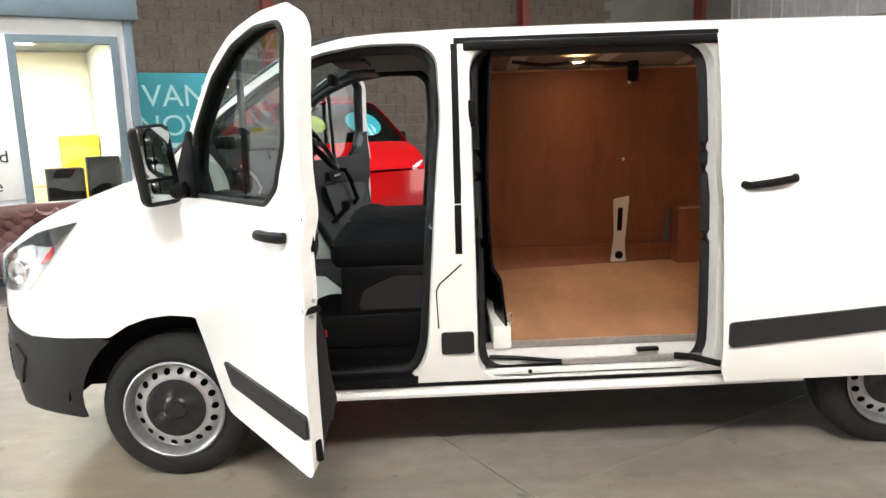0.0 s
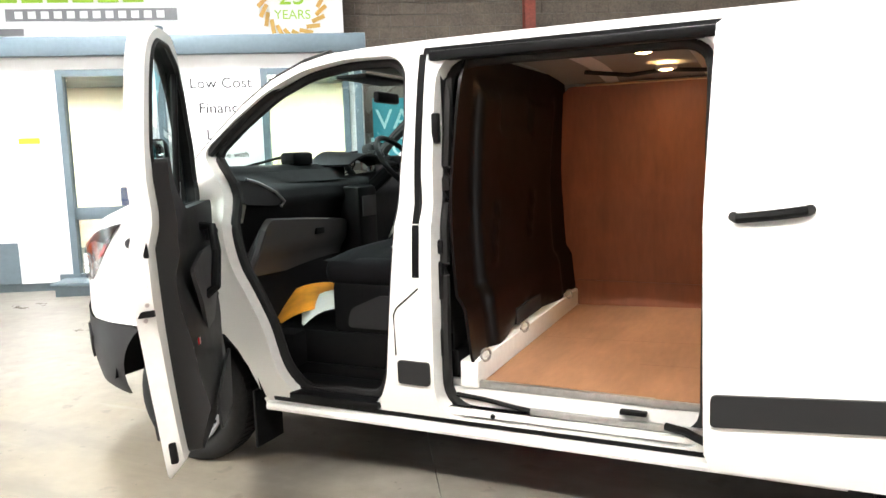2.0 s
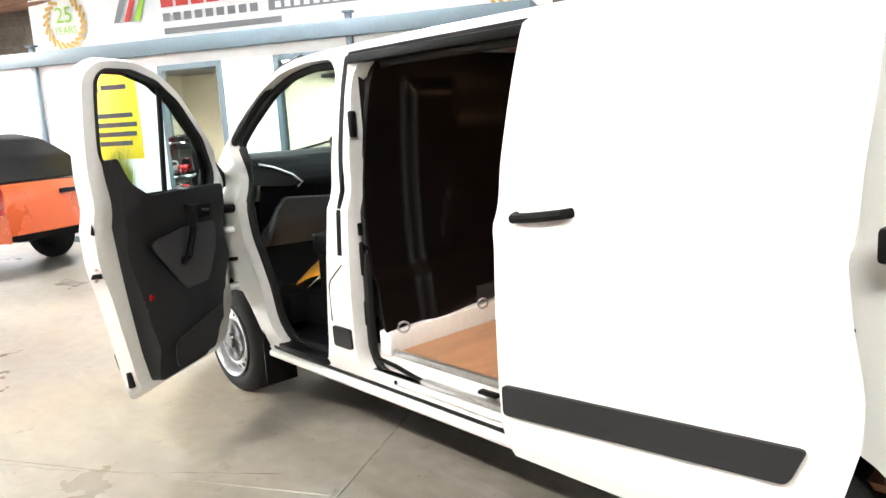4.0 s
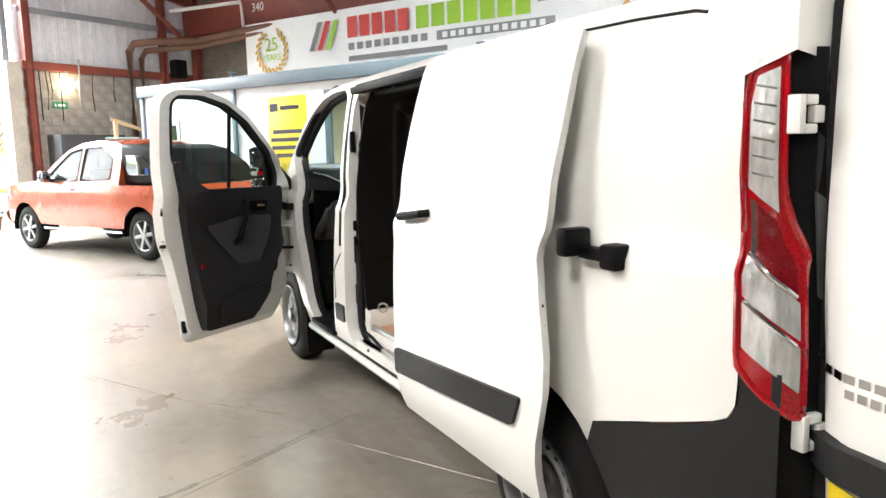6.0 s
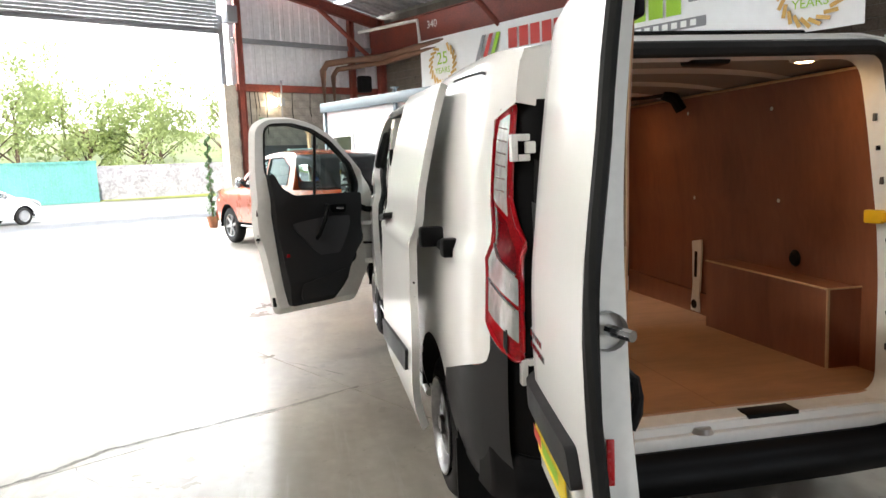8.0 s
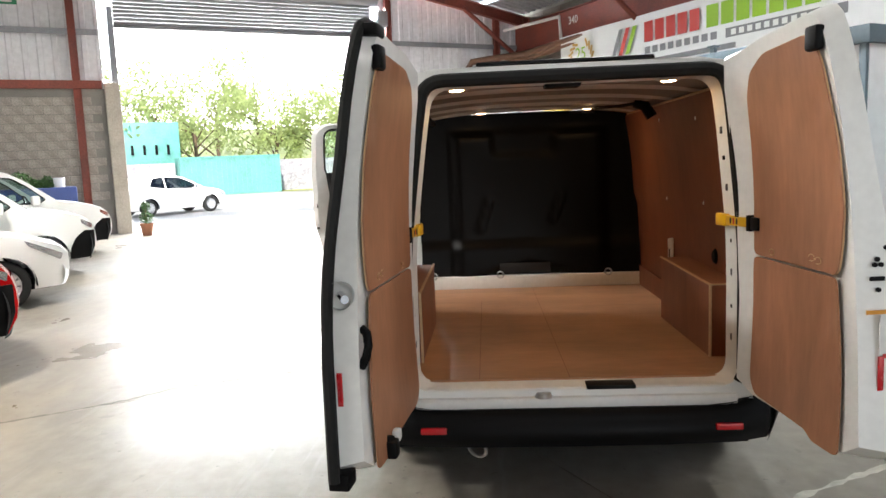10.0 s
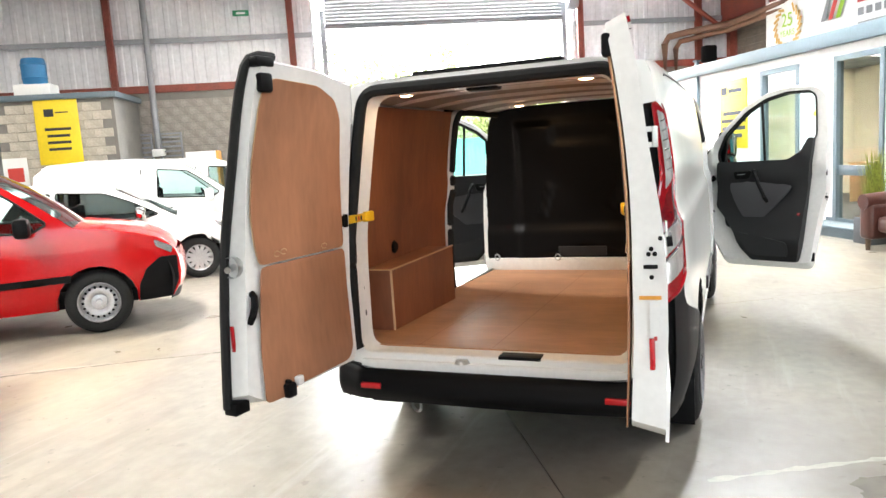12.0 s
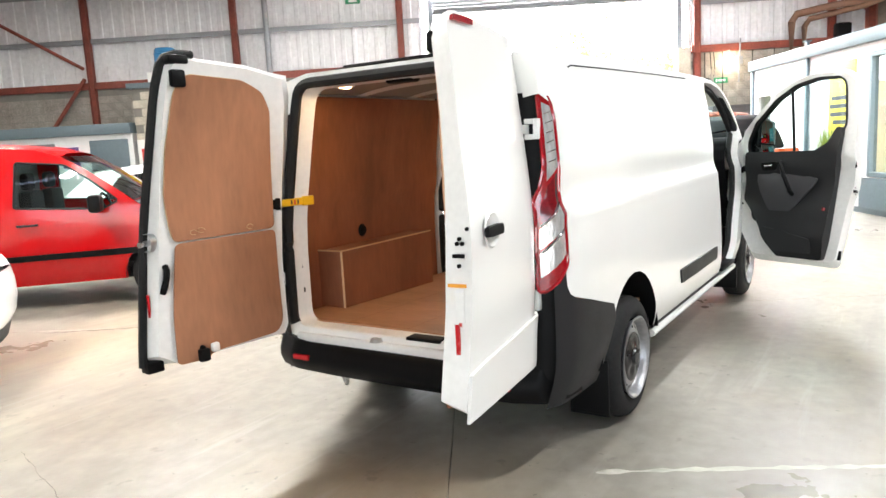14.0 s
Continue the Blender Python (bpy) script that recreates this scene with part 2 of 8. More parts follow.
INK = material("dark_ink", (0.03, 0.03, 0.035), 0.6, vary=0.05)
GREYINK = material("grey_ink", (0.22, 0.22, 0.23), 0.6, vary=0.05)
REDINK = material("red_ink", (0.55, 0.05, 0.04), 0.6, vary=0.04)
GREENINK = material("green_ink", (0.30, 0.52, 0.03), 0.6, vary=0.04)
GOLDINK = material("gold_ink", (0.55, 0.33, 0.08), 0.6, vary=0.08)
TEAL = material("teal_poster", (0.02, 0.25, 0.30), 0.5, vary=0.04)
PALETEAL = material("pale_teal_ink", (0.35, 0.62, 0.64), 0.5, vary=0.04)
LEATHER = material("brown_leather", (0.07, 0.022, 0.016), 0.38, vary=0.2, grain=60, bump=0.3)
TREELEAF = material("sunlit_tree_leaf", (0.27, 0.33, 0.13), 0.6, vary=0.25, grain=3, stain=0.6)
tn, tl_ = TREELEAF.node_tree.nodes, TREELEAF.node_tree.links
through_leaf, leaf_mix = tn.new("ShaderNodeBsdfTranslucent"), tn.new("ShaderNodeMixShader")
through_leaf.inputs["Color"].default_value = (0.55, 0.62, 0.28, 1)
leaf_mix.inputs[0].default_value = 0.45
tl_.new(tn["Principled BSDF"].outputs[0], leaf_mix.inputs[1])
tl_.new(through_leaf.outputs[0], leaf_mix.inputs[2])
tl_.new(leaf_mix.outputs[0], tn["Material Output"].inputs["Surface"])
LEAF = material("green_leaf", (0.05, 0.13, 0.025), 0.55, vary=0.3, grain=30)
PALELEAF = material("yellow_green_grass", (0.26, 0.30, 0.04), 0.6, vary=0.3, grain=30)
BARK = material("brown_bark", (0.12, 0.08, 0.05), 0.9, vary=0.25, grain=40, bump=0.6)
TERRACOTTA = material("terracotta_pot", (0.30, 0.12, 0.06), 0.8, vary=0.15)
DARKPOT = material("dark_grey_planter", (0.07, 0.08, 0.09), 0.5, vary=0.1)
BARREL = material("blue_plastic_barrel", (0.02, 0.16, 0.34), 0.45, vary=0.1)
GREENSIGN = material("green_exit_sign", (0.02, 0.22, 0.10), 0.5, vary=0.05)
PIPE = material("brown_pipe", (0.17, 0.085, 0.05), 0.6, vary=0.2)
CREAM = material("cream_room_wall", (0.76, 0.71, 0.58), 0.8, vary=0.04)
FENCE = material("green_painted_steel", (0.10, 0.30, 0.26), 0.5, vary=0.15, grain=10)
YARD = material("yard_asphalt", (0.30, 0.295, 0.28), 0.85, vary=0.2, grain=60, stain=0.3, bump=0.4)
STONE = material("grey_stone_wall", (0.30, 0.29, 0.31), 0.9, vary=0.25, grain=6, stain=2.0, bump=0.6, depth=0.02)
WARM = glow("warm_lamp_bulb", (1.0, 0.62, 0.28), 22)
FLOOD = glow("flood_lamp_bulb", (1.0, 0.84, 0.56), 14)
HAZE = glow("bright_hazy_sky", (0.97, 0.99, 1.0), 2.6)
TUBE = glow("strip_lamp_tube", (1.0, 0.97, 0.90), 9)
# ---- tools ----
def finish(name, bm, mat, smooth=35):
    me = bpy.data.meshes.new(name)
    bmesh.ops.remove_doubles(bm, verts=bm.verts, dist=1e-5)
    bmesh.ops.recalc_face_normals(bm, faces=bm.faces)
    bm.to_mesh(me)
    bm.free()
    for m in mat if isinstance(mat, (list, tuple)) else [mat]:
        me.materials.append(m)
    if smooth:
        me.shade_smooth()
        me.set_sharp_from_angle(angle=radians(smooth))
    return me


def part(name, bm, mat, parent=None, label="", smooth=35, m=None):
    """One mesh object under a thing or a part."""
    ob = new(name, finish(name, bm, mat, smooth))
    if parent:
        ob.parent = parent
    if m:
        ob.matrix_basis = m
    return tagged(ob, label)


def thing(name, label, category, m=None, group="", kind=""):
    ob = new(name)
    ob.empty_display_size = 0.1
    if m:
        ob.matrix_basis = m
    return tagged(ob, label, category, group, kind)


def solo(name, bm, mat, label, category, m=None, group="", kind="", smooth=35):
    """A thing of one mesh."""
    ob = part(name, bm, mat, None, "", smooth, m)
    return tagged(ob, label, category, group, kind)


def box(bm, x0, x1, y0, y1, z0, z1, bevel=0.0, m=None, seg=2):
    r = bmesh.ops.create_cube(bm, size=1)
    bmesh.ops.transform(bm, verts=r["verts"], matrix=Matrix.LocRotScale(((x0 + x1) / 2, (y0 + y1) / 2, (z0 + z1) / 2), None, (x1 - x0, y1 - y0, z1 - z0)))
    vs = r["verts"]
    if bevel:
        es = list({e for v in vs for e in v.link_edges})
        out = bmesh.ops.bevel(bm, geom=es, offset=bevel, segments=seg, profile=0.5, affect="EDGES", clamp_overlap=True)
        vs = out["verts"]
    if m:
        vs = list({v for v in vs if v.is_valid})
        bmesh.ops.transform(bm, verts=vs, matrix=m)
    return bm


def B(*a, **k):
    return box(bmesh.new(), *a, **k)


def boxes(rows, bevel=0.0):
    bm = bmesh.new()
    for r in rows:
        box(bm, *r, bevel=bevel)
    return bm


def cyl(bm, a, b, r0, r1=None, seg=16, caps=True):
    a, b = Vector(a), Vector(b)
    d = b - a
    m = Matrix.Translation((a + b) / 2) @ d.to_track_quat("Z", "Y").to_matrix().to_4x4()
    bmesh.ops.create_cone(bm, cap_ends=caps, segments=seg, radius1=r0, radius2=r0 if r1 is None else r1, depth=d.length, matrix=m)
    return bm


def C(*a, **k):
    return cyl(bmesh.new(), *a, **k)


def tube(bm, pts, r, seg=10, closed=False):
    """A round bar along a line of points."""
    pts = [Vector(p) for p in pts]
    n = len(pts)
    rings = []
    for i, p in enumerate(pts):
        a = pts[i - 1] if i or closed else p
        c = pts[(i + 1) % n] if i < n - 1 or closed else p
        d = (c - a).normalized()
        side = d.cross(Vector((0, 0, 1)))
        if side.length < 0.05:
            side = d.cross(Vector((0, 1, 0)))
        side.normalize()
        up = side.cross(d)
        rings.append([bm.verts.new(p + r * (math.cos(2 * math.pi * k / seg) * side + math.sin(2 * math.pi * k / seg) * up)) for k in range(seg)])
    for i in range(n if closed else n - 1):
        q, w = rings[i], rings[(i + 1) % n]
        for k in range(seg):
            bm.faces.new((q[k], q[(k + 1) % seg], w[(k + 1) % seg], w[k]))
    if not closed:
        bm.faces.new(rings[0])
        bm.faces.new(rings[-1])
    return bm


def lathe(bm, prof, seg=40, m=None):
    """Turns a profile of (radius, height) round the z axis."""
    rings = []
    for r, z in prof:
        rings.append([bm.verts.new((r * math.cos(2 * math.pi * k / seg), r * math.sin(2 * math.pi * k / seg), z)) for k in range(seg)])
    for q, w in zip(rings, rings[1:]):
        for k in range(seg):
            bm.faces.new((q[k], q[(k + 1) % seg], w[(k + 1) % seg], w[k]))
    if m:
        bmesh.ops.transform(bm, verts=[v for r in rings for v in r], matrix=m)
    return bm


def inside(p, poly):
    x, y = p
    hit = False
    for (x0, y0), (x1, y1) in zip(poly, poly[1:] + poly[:1]):
        if (y0 > y) != (y1 > y) and x < (x1 - x0) * (y - y0) / (y1 - y0) + x0:
            hit = not hit
    return hit


def divided(poly, step, closed=True):
    out = []
    ends = poly[1:] + poly[:1] if closed else poly[1:]
    for a, b in zip(poly, ends):
        n = max(1, round(math.dist(a, b) / step))
        out += [(a[0] + (b[0] - a[0]) * i / n, a[1] + (b[1] - a[1]) * i / n) for i in range(n)]
    return out if closed else out + [poly[-1]]


def rounded(poly, r=0.04, n=4):
    """The polygon with its corners rounded."""
    out = []
    k = len(poly)
    for i in range(k):
        a, b, c = Vector(poly[i - 1]), Vector(poly[i]), Vector(poly[(i + 1) % k])
        d0, d1 = (a - b), (c - b)
        q = min(r, d0.length * 0.45, d1.length * 0.45)
        p0, p1 = b + d0.normalized() * q, b + d1.normalized() * q
        for j in range(n + 1):
            t = j / n
            p = p0 * (1 - t) ** 2 + b * 2 * t * (1 - t) + p1 * t * t
            out.append((p.x, p.y))
    return out


def thicken(bm, thick):
    """Gives an open surface a thickness, behind its faces, with closed edges."""
    bmesh.ops.recalc_face_normals(bm, faces=bm.faces)
    bm.normal_update()
    front = bm.faces[:]
    rim = [(e.link_loops[0].vert, e.link_loops[0].link_loop_next.vert) for e in bm.edges if len(e.link_faces) == 1]
    back = {v: bm.verts.new(v.co + v.normal * (-1 * thick)) for v in bm.verts[:]}
    for fc in front:
        bm.faces.new([back[v] for v in reversed(fc.verts)])
    for a, b in rim:
        bm.faces.new((b, a, back[a], back[b]))
    return bm


def sheet(outline, f, holes=(), step=0.07, thick=0.0, rim=None):
    """A curved panel: the polygon less its holes, bent into place by f(a, b), with a thickness."""
    rim = rim or step
    loops = [divided(list(p), rim) for p in (outline, *holes)]
    pts, edges = [], []
    for lp in loops:
        k = len(pts)
        pts += [Vector(p) for p in lp]
        edges += [(k + i, k + (i + 1) % len(lp)) for i in range(len(lp))]
    xs, ys = [p[0] for p in loops[0]], [p[1] for p in loops[0]]
    rimpts = np.array([(p.x, p.y) for p in pts])
    y = min(ys) + step / 2
    while y < max(ys):
        x = min(xs) + step / 2
        while x < max(xs):
            if inside((x, y), loops[0]) and not any(inside((x, y), h) for h in loops[1:]):
                if ((rimpts - (x, y)) ** 2).sum(1).min() > (0.45 * step) ** 2:
                    pts.append(Vector((x, y)))
            x += step
        y += step
    co, _, tris, *_ = delaunay_2d_cdt(pts, edges, [], 0, 1e-5)
    bm = bmesh.new()
    vs = [bm.verts.new(f(c.x, c.y)) for c in co]
    for t in tris:
        m = ((co[t[0]].x + co[t[1]].x + co[t[2]].x) / 3, (co[t[0]].y + co[t[1]].y + co[t[2]].y) / 3)
        if inside(m, loops[0]) and not any(inside(m, h) for h in loops[1:]):
            bm.faces.new([vs[i] for i in t])
    bmesh.ops.delete(bm, geom=[v for v in bm.verts if not v.link_faces], context="VERTS")
    if thick:
        thicken(bm, thick)
    return bm


def band(outer, inner, f, g=None):
    """A strip between two loops of equal length; g bends the inner loop."""
    bm = bmesh.new()
    a = [bm.verts.new(f(*p)) for p in outer]
    b = [bm.verts.new((g or f)(*p)) for p in inner]
    k = len(a)
    for i in range(k):
        bm.faces.new((a[i], a[(i + 1) % k], b[(i + 1) % k], b[i]))
    return bm


def grid(fn, nu, nv, thick=0.0):
    """A surface fn(s, t), with s and t from 0 to 1."""
    bm = bmesh.new()
    v = [[bm.verts.new(fn(i / nu, j / nv)) for j in range(nv + 1)] for i in range(nu + 1)]
    for i in range(nu):
        for j in range(nv):
            bm.faces.new((v[i][j], v[i + 1][j], v[i + 1][j + 1], v[i][j + 1]))
    if thick:
        thicken(bm, thick)
    return bm


def along(pts, t):
    """The point at the part t of a line of points, by the x of its table."""
    n = len(pts) - 1
    i = min(int(t * n), n - 1)
    w = t * n - i
    return tuple(a + (b - a) * w for a, b in zip(pts[i], pts[i + 1]))


def table(rows, x):
    if x <= rows[0][0]:
        return rows[0][1]
    for (a, p), (b, q) in zip(rows, rows[1:]):
        if x <= b:
            w = (x - a) / (b - a)
            return p + (q - p) * w
    return rows[-1][1]


def smooth_table(rows):
    """A smooth curve through a table, sampled once."""
    xs = [r[0] for r in rows]
    ys = [r[1] for r in rows]
    n = len(xs)
    d = [(ys[i + 1] - ys[i]) / (xs[i + 1] - xs[i]) for i in range(n - 1)]
    t = [d[0]] + [(d[i] + d[i - 1]) / 2 if d[i] * d[i - 1] > 0 else 0.0 for i in range(1, n - 1)] + [d[-1]]

    def at(x):
        if x <= xs[0]:
            return ys[0]
        if x >= xs[-1]:
            return ys[-1]
        i = max(k for k in range(n - 1) if xs[k] <= x)
        h = xs[i + 1] - xs[i]
        s = (x - xs[i]) / h
        return (2 * s**3 - 3 * s**2 + 1) * ys[i] + (s**3 - 2 * s**2 + s) * h * t[i] + (-2 * s**3 + 3 * s**2) * ys[i + 1] + (s**3 - s**2) * h * t[i + 1]

    return at


def words(name, text, height, mat, m, parent=None, align="CENTER", wide=1.0, label="", bold=0.0):
    """Flat raised lettering, as a mesh, its middle at m, read from its front (-y)."""
    cu = bpy.data.curves.new(name, "FONT")
    cu.body, cu.size, cu.align_x, cu.align_y, cu.extrude = text, height / 0.72, align, "CENTER", 0.002
    cu.space_line, cu.offset = 1.0, bold * height
    tmp = bpy.data.objects.new(name, cu)
    scene.collection.objects.link(tmp)
    me = bpy.data.meshes.new_from_object(tmp.evaluated_get(bpy.context.evaluated_depsgraph_get()))
    bpy.data.objects.remove(tmp)
    me.transform(pose(0, 0, 0, 90) @ Matrix.Diagonal((wide, 1, 1, 1)))
    me.materials.clear()
    me.materials.append(mat)
    ob = new(name, me)
    if parent:
        ob.parent = parent
    ob.matrix_basis = m
    return tagged(ob, label)
# ---- the hall ----
U0, U1, V0, V1 = -14.5, 17.0, -21.0, 9.6
EAVES, RIDGE, RIDGE_V = 6.0, 8.9, -5.7
DOOR_V0, DOOR_V1, DOOR_Z = -2.75, 4.2, 5.3


def roof_z(v):
    return EAVES + (RIDGE - EAVES) * (1 - abs(v - RIDGE_V) / (V1 - RIDGE_V))


def setting(name, bm, mat, label="", smooth=0, category=""):
    return tagged(part(name, bm, mat, None, "", smooth, HALL), label, category, "", "structure")


# floor: one bed, with poured slabs and open joints over it
floor = setting("floor", B(U0 - 0.3, U1 + 0.3, V0 - 0.3, V1 + 0.3, -0.3, -0.02), MORTAR, "worn pale concrete warehouse floor with joints and stains")
slab_mesh = {}
us = [U0, -11.27, -5.27, 0.73, 6.73, 12.73, U1]
vs_ = [V0, -19.85, -13.85, -7.85, -1.85, 4.15, V1]
for a, b in zip(us, us[1:]):
    for c, d in zip(vs_, vs_[1:]):
        s = part("slab", B(a + 0.002, b - 0.002, c + 0.002, d - 0.002, -0.018, 0.0, 0.002, seg=1), CONCRETE, floor, smooth=0)

# long broken joints and cracks, and a worn painted line
GRIME = material("crack_grime", (0.20, 0.185, 0.165), 0.9, vary=0.3, grain=25)
CHALK = material("worn_line_paint", (0.46, 0.44, 0.38), 0.6, vary=0.2, grain=14)


def ribbon(line, wide, rough, z, seed):
    """A ragged strip on the floor along a line of (x, y)."""
    rnd = random.Random(seed)
    bm = bmesh.new()
    last = None
    pts = divided(line, 0.05, False)
    for k, (x, y) in enumerate(pts):
        a, b = pts[max(0, k - 1)], pts[min(len(pts) - 1, k + 1)]
        d = Vector((b[0] - a[0], b[1] - a[1], 0)).normalized()
        n = Vector((-d.y, d.x, 0))
        c = Vector((x, y, z)) + n * rnd.gauss(0, rough)
        w = wide * rnd.uniform(0.15, 1.0)
        pair = (bm.verts.new(c - n * w), bm.verts.new(c + n * w))
        if last:
            bm.faces.new((last[0], pair[0], pair[1], last[1]))
        last = pair
    return bm


for k, (line, wide) in enumerate((([(3.6, -4.6), (2.74, -3.31), (2.48, -2.91), (2.24, -2.68), (2.02, -2.19), (1.75, -1.6), (1.5, -1.2)], 0.022), ([(-2.6, -4.0), (-1.46, -3.17), (-0.57, -2.54), (0.39, -1.95), (1.18, -1.29)], 0.006), ([(2.4, -2.85), (2.75, -2.6), (2.9, -2.2)], 0.004), ([(5.2, -1.9), (5.6, -0.4), (6.4, 0.9), (6.7, 2.2)], 0.003))):
    tagged(part("floor_crack", ribbon(line, wide, 0.006, 0.0012, k), GRIME, floor, "dirty crack", 0, HALL.inverted()), kind="stuff")
part("floor_line", ribbon([(4.06, 1.0), (3.85, 1.36), (3.48, 2.05), (2.9, 3.2)], 0.03, 0.002, 0.0013, 9), CHALK, floor, "worn pale painted line", 0, HALL.inverted())

# end wall with the roller door: blockwork below, ribbed steel sheet above
end = setting("wall_west", boxes([(U0 - 0.22, U0, V0, DOOR_V0 - 0.35, 0, 3.7), (U0 - 0.22, U0, DOOR_V1 + 0.35, V1, 0, 3.7)]), MORTAR, "block wall with pale steel cladding above and a roller door")


def ribbed(bm, a, b, z0, z1, depth=0.03, pitch=0.33, x=0.0):
    """Trapezoid sheet across a..b; the wall faces +x."""
    y = a
    while y < b - 1e-6:
        e = min(y + pitch, b)
        w = e - y
        p = [(y, 0), (y + w * 0.30, 0), (y + w * 0.38, depth), (y + w * 0.92, depth), (e, 0)]
        for (ya, da), (yb, db) in zip(p, p[1:]):
            bm.faces.new([bm.verts.new(q) for q in ((x - da, ya, z0), (x - db, yb, z0), (x - db, yb, z1(yb) if callable(z1) else z1), (x - da, ya, z1(ya) if callable(z1) else z1))])
        y = e
    return bm


bm = bmesh.new()
ribbed(bm, V0, DOOR_V0 - 0.35, 3.7, roof_z, x=U0 - 0.1)
ribbed(bm, DOOR_V1 + 0.35, V1, 3.7, roof_z, x=U0 - 0.1)
ribbed(bm, DOOR_V0 - 0.35, DOOR_V1 + 0.35, 6.15, roof_z, x=U0 - 0.1)
part("cladding", bm, CLAD, end, "pale grey ribbed steel sheet", smooth=0)
# steel frame of the end wall
for i, v in enumerate((-19.0, -13.05, -8.6, -3.72, 4.75, 8.5)):
    part("column", boxes([(U0, U0 + 0.16, v - 0.09, v - 0.075, 0, roof_z(v)), (U0, U0 + 0.16, v + 0.075, v + 0.09, 0, roof_z(v)), (U0 + 0.07, U0 + 0.09, v - 0.08, v + 0.08, 0, roof_z(v))]), RUST, end, "red oxide steel column", smooth=0)
for a, b in ((V0, DOOR_V0 - 0.4), (DOOR_V1 + 0.4, V1)):
    part("beam", B(U0 - 0.02, U0 + 0.12, a, b, 3.7, 3.9, 0.01), RUST, end, "red oxide steel beam", smooth=0)
    for z in (5.15, 6.5):
        if a < 0 or z < 6:
            part("girt", boxes([(U0 - 0.08, U0 + 0.06, a, b, z, z + 0.015), (U0 + 0.045, U0 + 0.06, a, b, z - 0.13, z)]), GIRT, end, "grey steel girt", smooth=0)
part("brace", tube(bmesh.new(), [(U0 + 0.2, -17.6, 6.9), (U0 + 0.2, -13.2, 4.3)], 0.05), RUST, end, smooth=40)
part("brace", tube(bmesh.new(), [(U0 + 0.2, -13.2, 4.0), (U0 + 0.2, -14.9, 1.9)], 0.06), RUST, end, smooth=40)
# roller door: jambs, guides, rolled curtain
for v0, v1 in ((DOOR_V0 - 0.35, DOOR_V0), (DOOR_V1, DOOR_V1 + 0.35)):
    part("pier", B(U0 - 0.3, U0 + 0.16, v0, v1, 0, 3.85, 0.015), PALEBLOCK, end, "pale concrete block pier", smooth=0)
    part("guide", B(U0 - 0.2, U0 + 0.05, v0 + (0.2 if v0 < 0 else 0.0), v1 - (0.0 if v0 < 0 else 0.2), 0, 5.75, 0.01), GIRT, end, "steel door guide", smooth=0)
roller = thing("roller_door", "raised grey slatted steel roller shutter door", "roller door", HALL, kind="structure")
for k in range(9):
    z = 5.3 + 0.095 * k
    bm = bmesh.new()
    prof = [(0, 0), (0.022, 0.02), (0.026, 0.047), (0.022, 0.075), (0, 0.092)]
    for (d0, a), (d1, b) in zip(prof, prof[1:]):
        bm.faces.new([bm.verts.new(q) for q in ((U0 + 0.06 + d0, DOOR_V0, z + a), (U0 + 0.06 + d0, DOOR_V1, z + a), (U0 + 0.06 + d1, DOOR_V1, z + b), (U0 + 0.06 + d1, DOOR_V0, z + b))])
    part("slat", bm, SHUTTER, roller, smooth=60)
part("bottom_rail", B(U0 + 0.02, U0 + 0.11, DOOR_V0, DOOR_V1, 5.22, 5.30, 0.012), SHUTTER, roller, "steel bottom rail")
part("coil", C((U0 + 0.32, DOOR_V0 - 0.1, 6.35), (U0 + 0.32, DOOR_V1 + 0.1, 6.35), 0.27, seg=32), SHUTTER, roller, "rolled shutter curtain")
part("motor", B(U0 + 0.05, U0 + 0.45, DOOR_V1 + 0.12, DOOR_V1 + 0.42, 5.5, 5.95, 0.03), GIRT, roller, "shutter motor box")

# side and back walls
setting("wall_north", B(U0 - 0.2, U1 + 0.2, V1 + 0.012, V1 + 0.25, 0, EAVES + 0.2), MORTAR, "brown block side wall with red oxide beams")
setting("wall_south", B(U0 - 0.2, U1 + 0.2, V0 - 0.25, V0, 0, EAVES + 0.2), BLOCK, "plain block side wall")
east = setting("wall_east", boxes([(U1, U1 + 0.25, V0, -7.5, 0, 3.7), (U1, U1 + 0.25, 2.0, V1, 0, 3.7)]), BLOCK, "plain end wall of blocks and cladding")
bm = ribbed(bmesh.new(), V0, -7.5, 3.7, roof_z, x=U1 + 0.1)
ribbed(bm, 2.0, V1, 3.7, roof_z, x=U1 + 0.1)
ribbed(bm, -7.5, 2.0, 5.2, roof_z, x=U1 + 0.1)
part("cladding", bm, CLAD, east, smooth=0)

# roof: sheet, rafters and purlins
bm = bmesh.new()
for a, b in ((V0 - 0.2, RIDGE_V), (RIDGE_V, V1 + 0.2)):
    u = U0 - 0.3
    while u < U1 + 0.3:
        for da, db, h0, h1 in ((0, 0.10, 0, 0), (0.10, 0.14, 0, 0.035), (0.14, 0.26, 0.035, 0.035), (0.26, 0.30, 0.035, 0)):
            bm.faces.new([bm.verts.new(q) for q in ((u + da, a, roof_z(a) + h0 + 0.16), (u + db, a, roof_z(a) + h1 + 0.16), (u + db, b, roof_z(b) + h1 + 0.16), (u + da, b, roof_z(b) + h0 + 0.16))])
        u += 0.30
setting("ceiling", bm, ROOFCLAD, "corrugated grey roof sheet")
frame_thing = setting("roof_frame", boxes([(U0, U1, v - 0.03, v + 0.03, roof_z(v) + 0.0, roof_z(v) + 0.15) for v in (-19.5, -17.5, -15.5, -13.5, -11.5, -9.5, -7.5, -4, -2, 0, 2, 4, 6, 8)]), GIRT, "grey purlins and red oxide rafters")
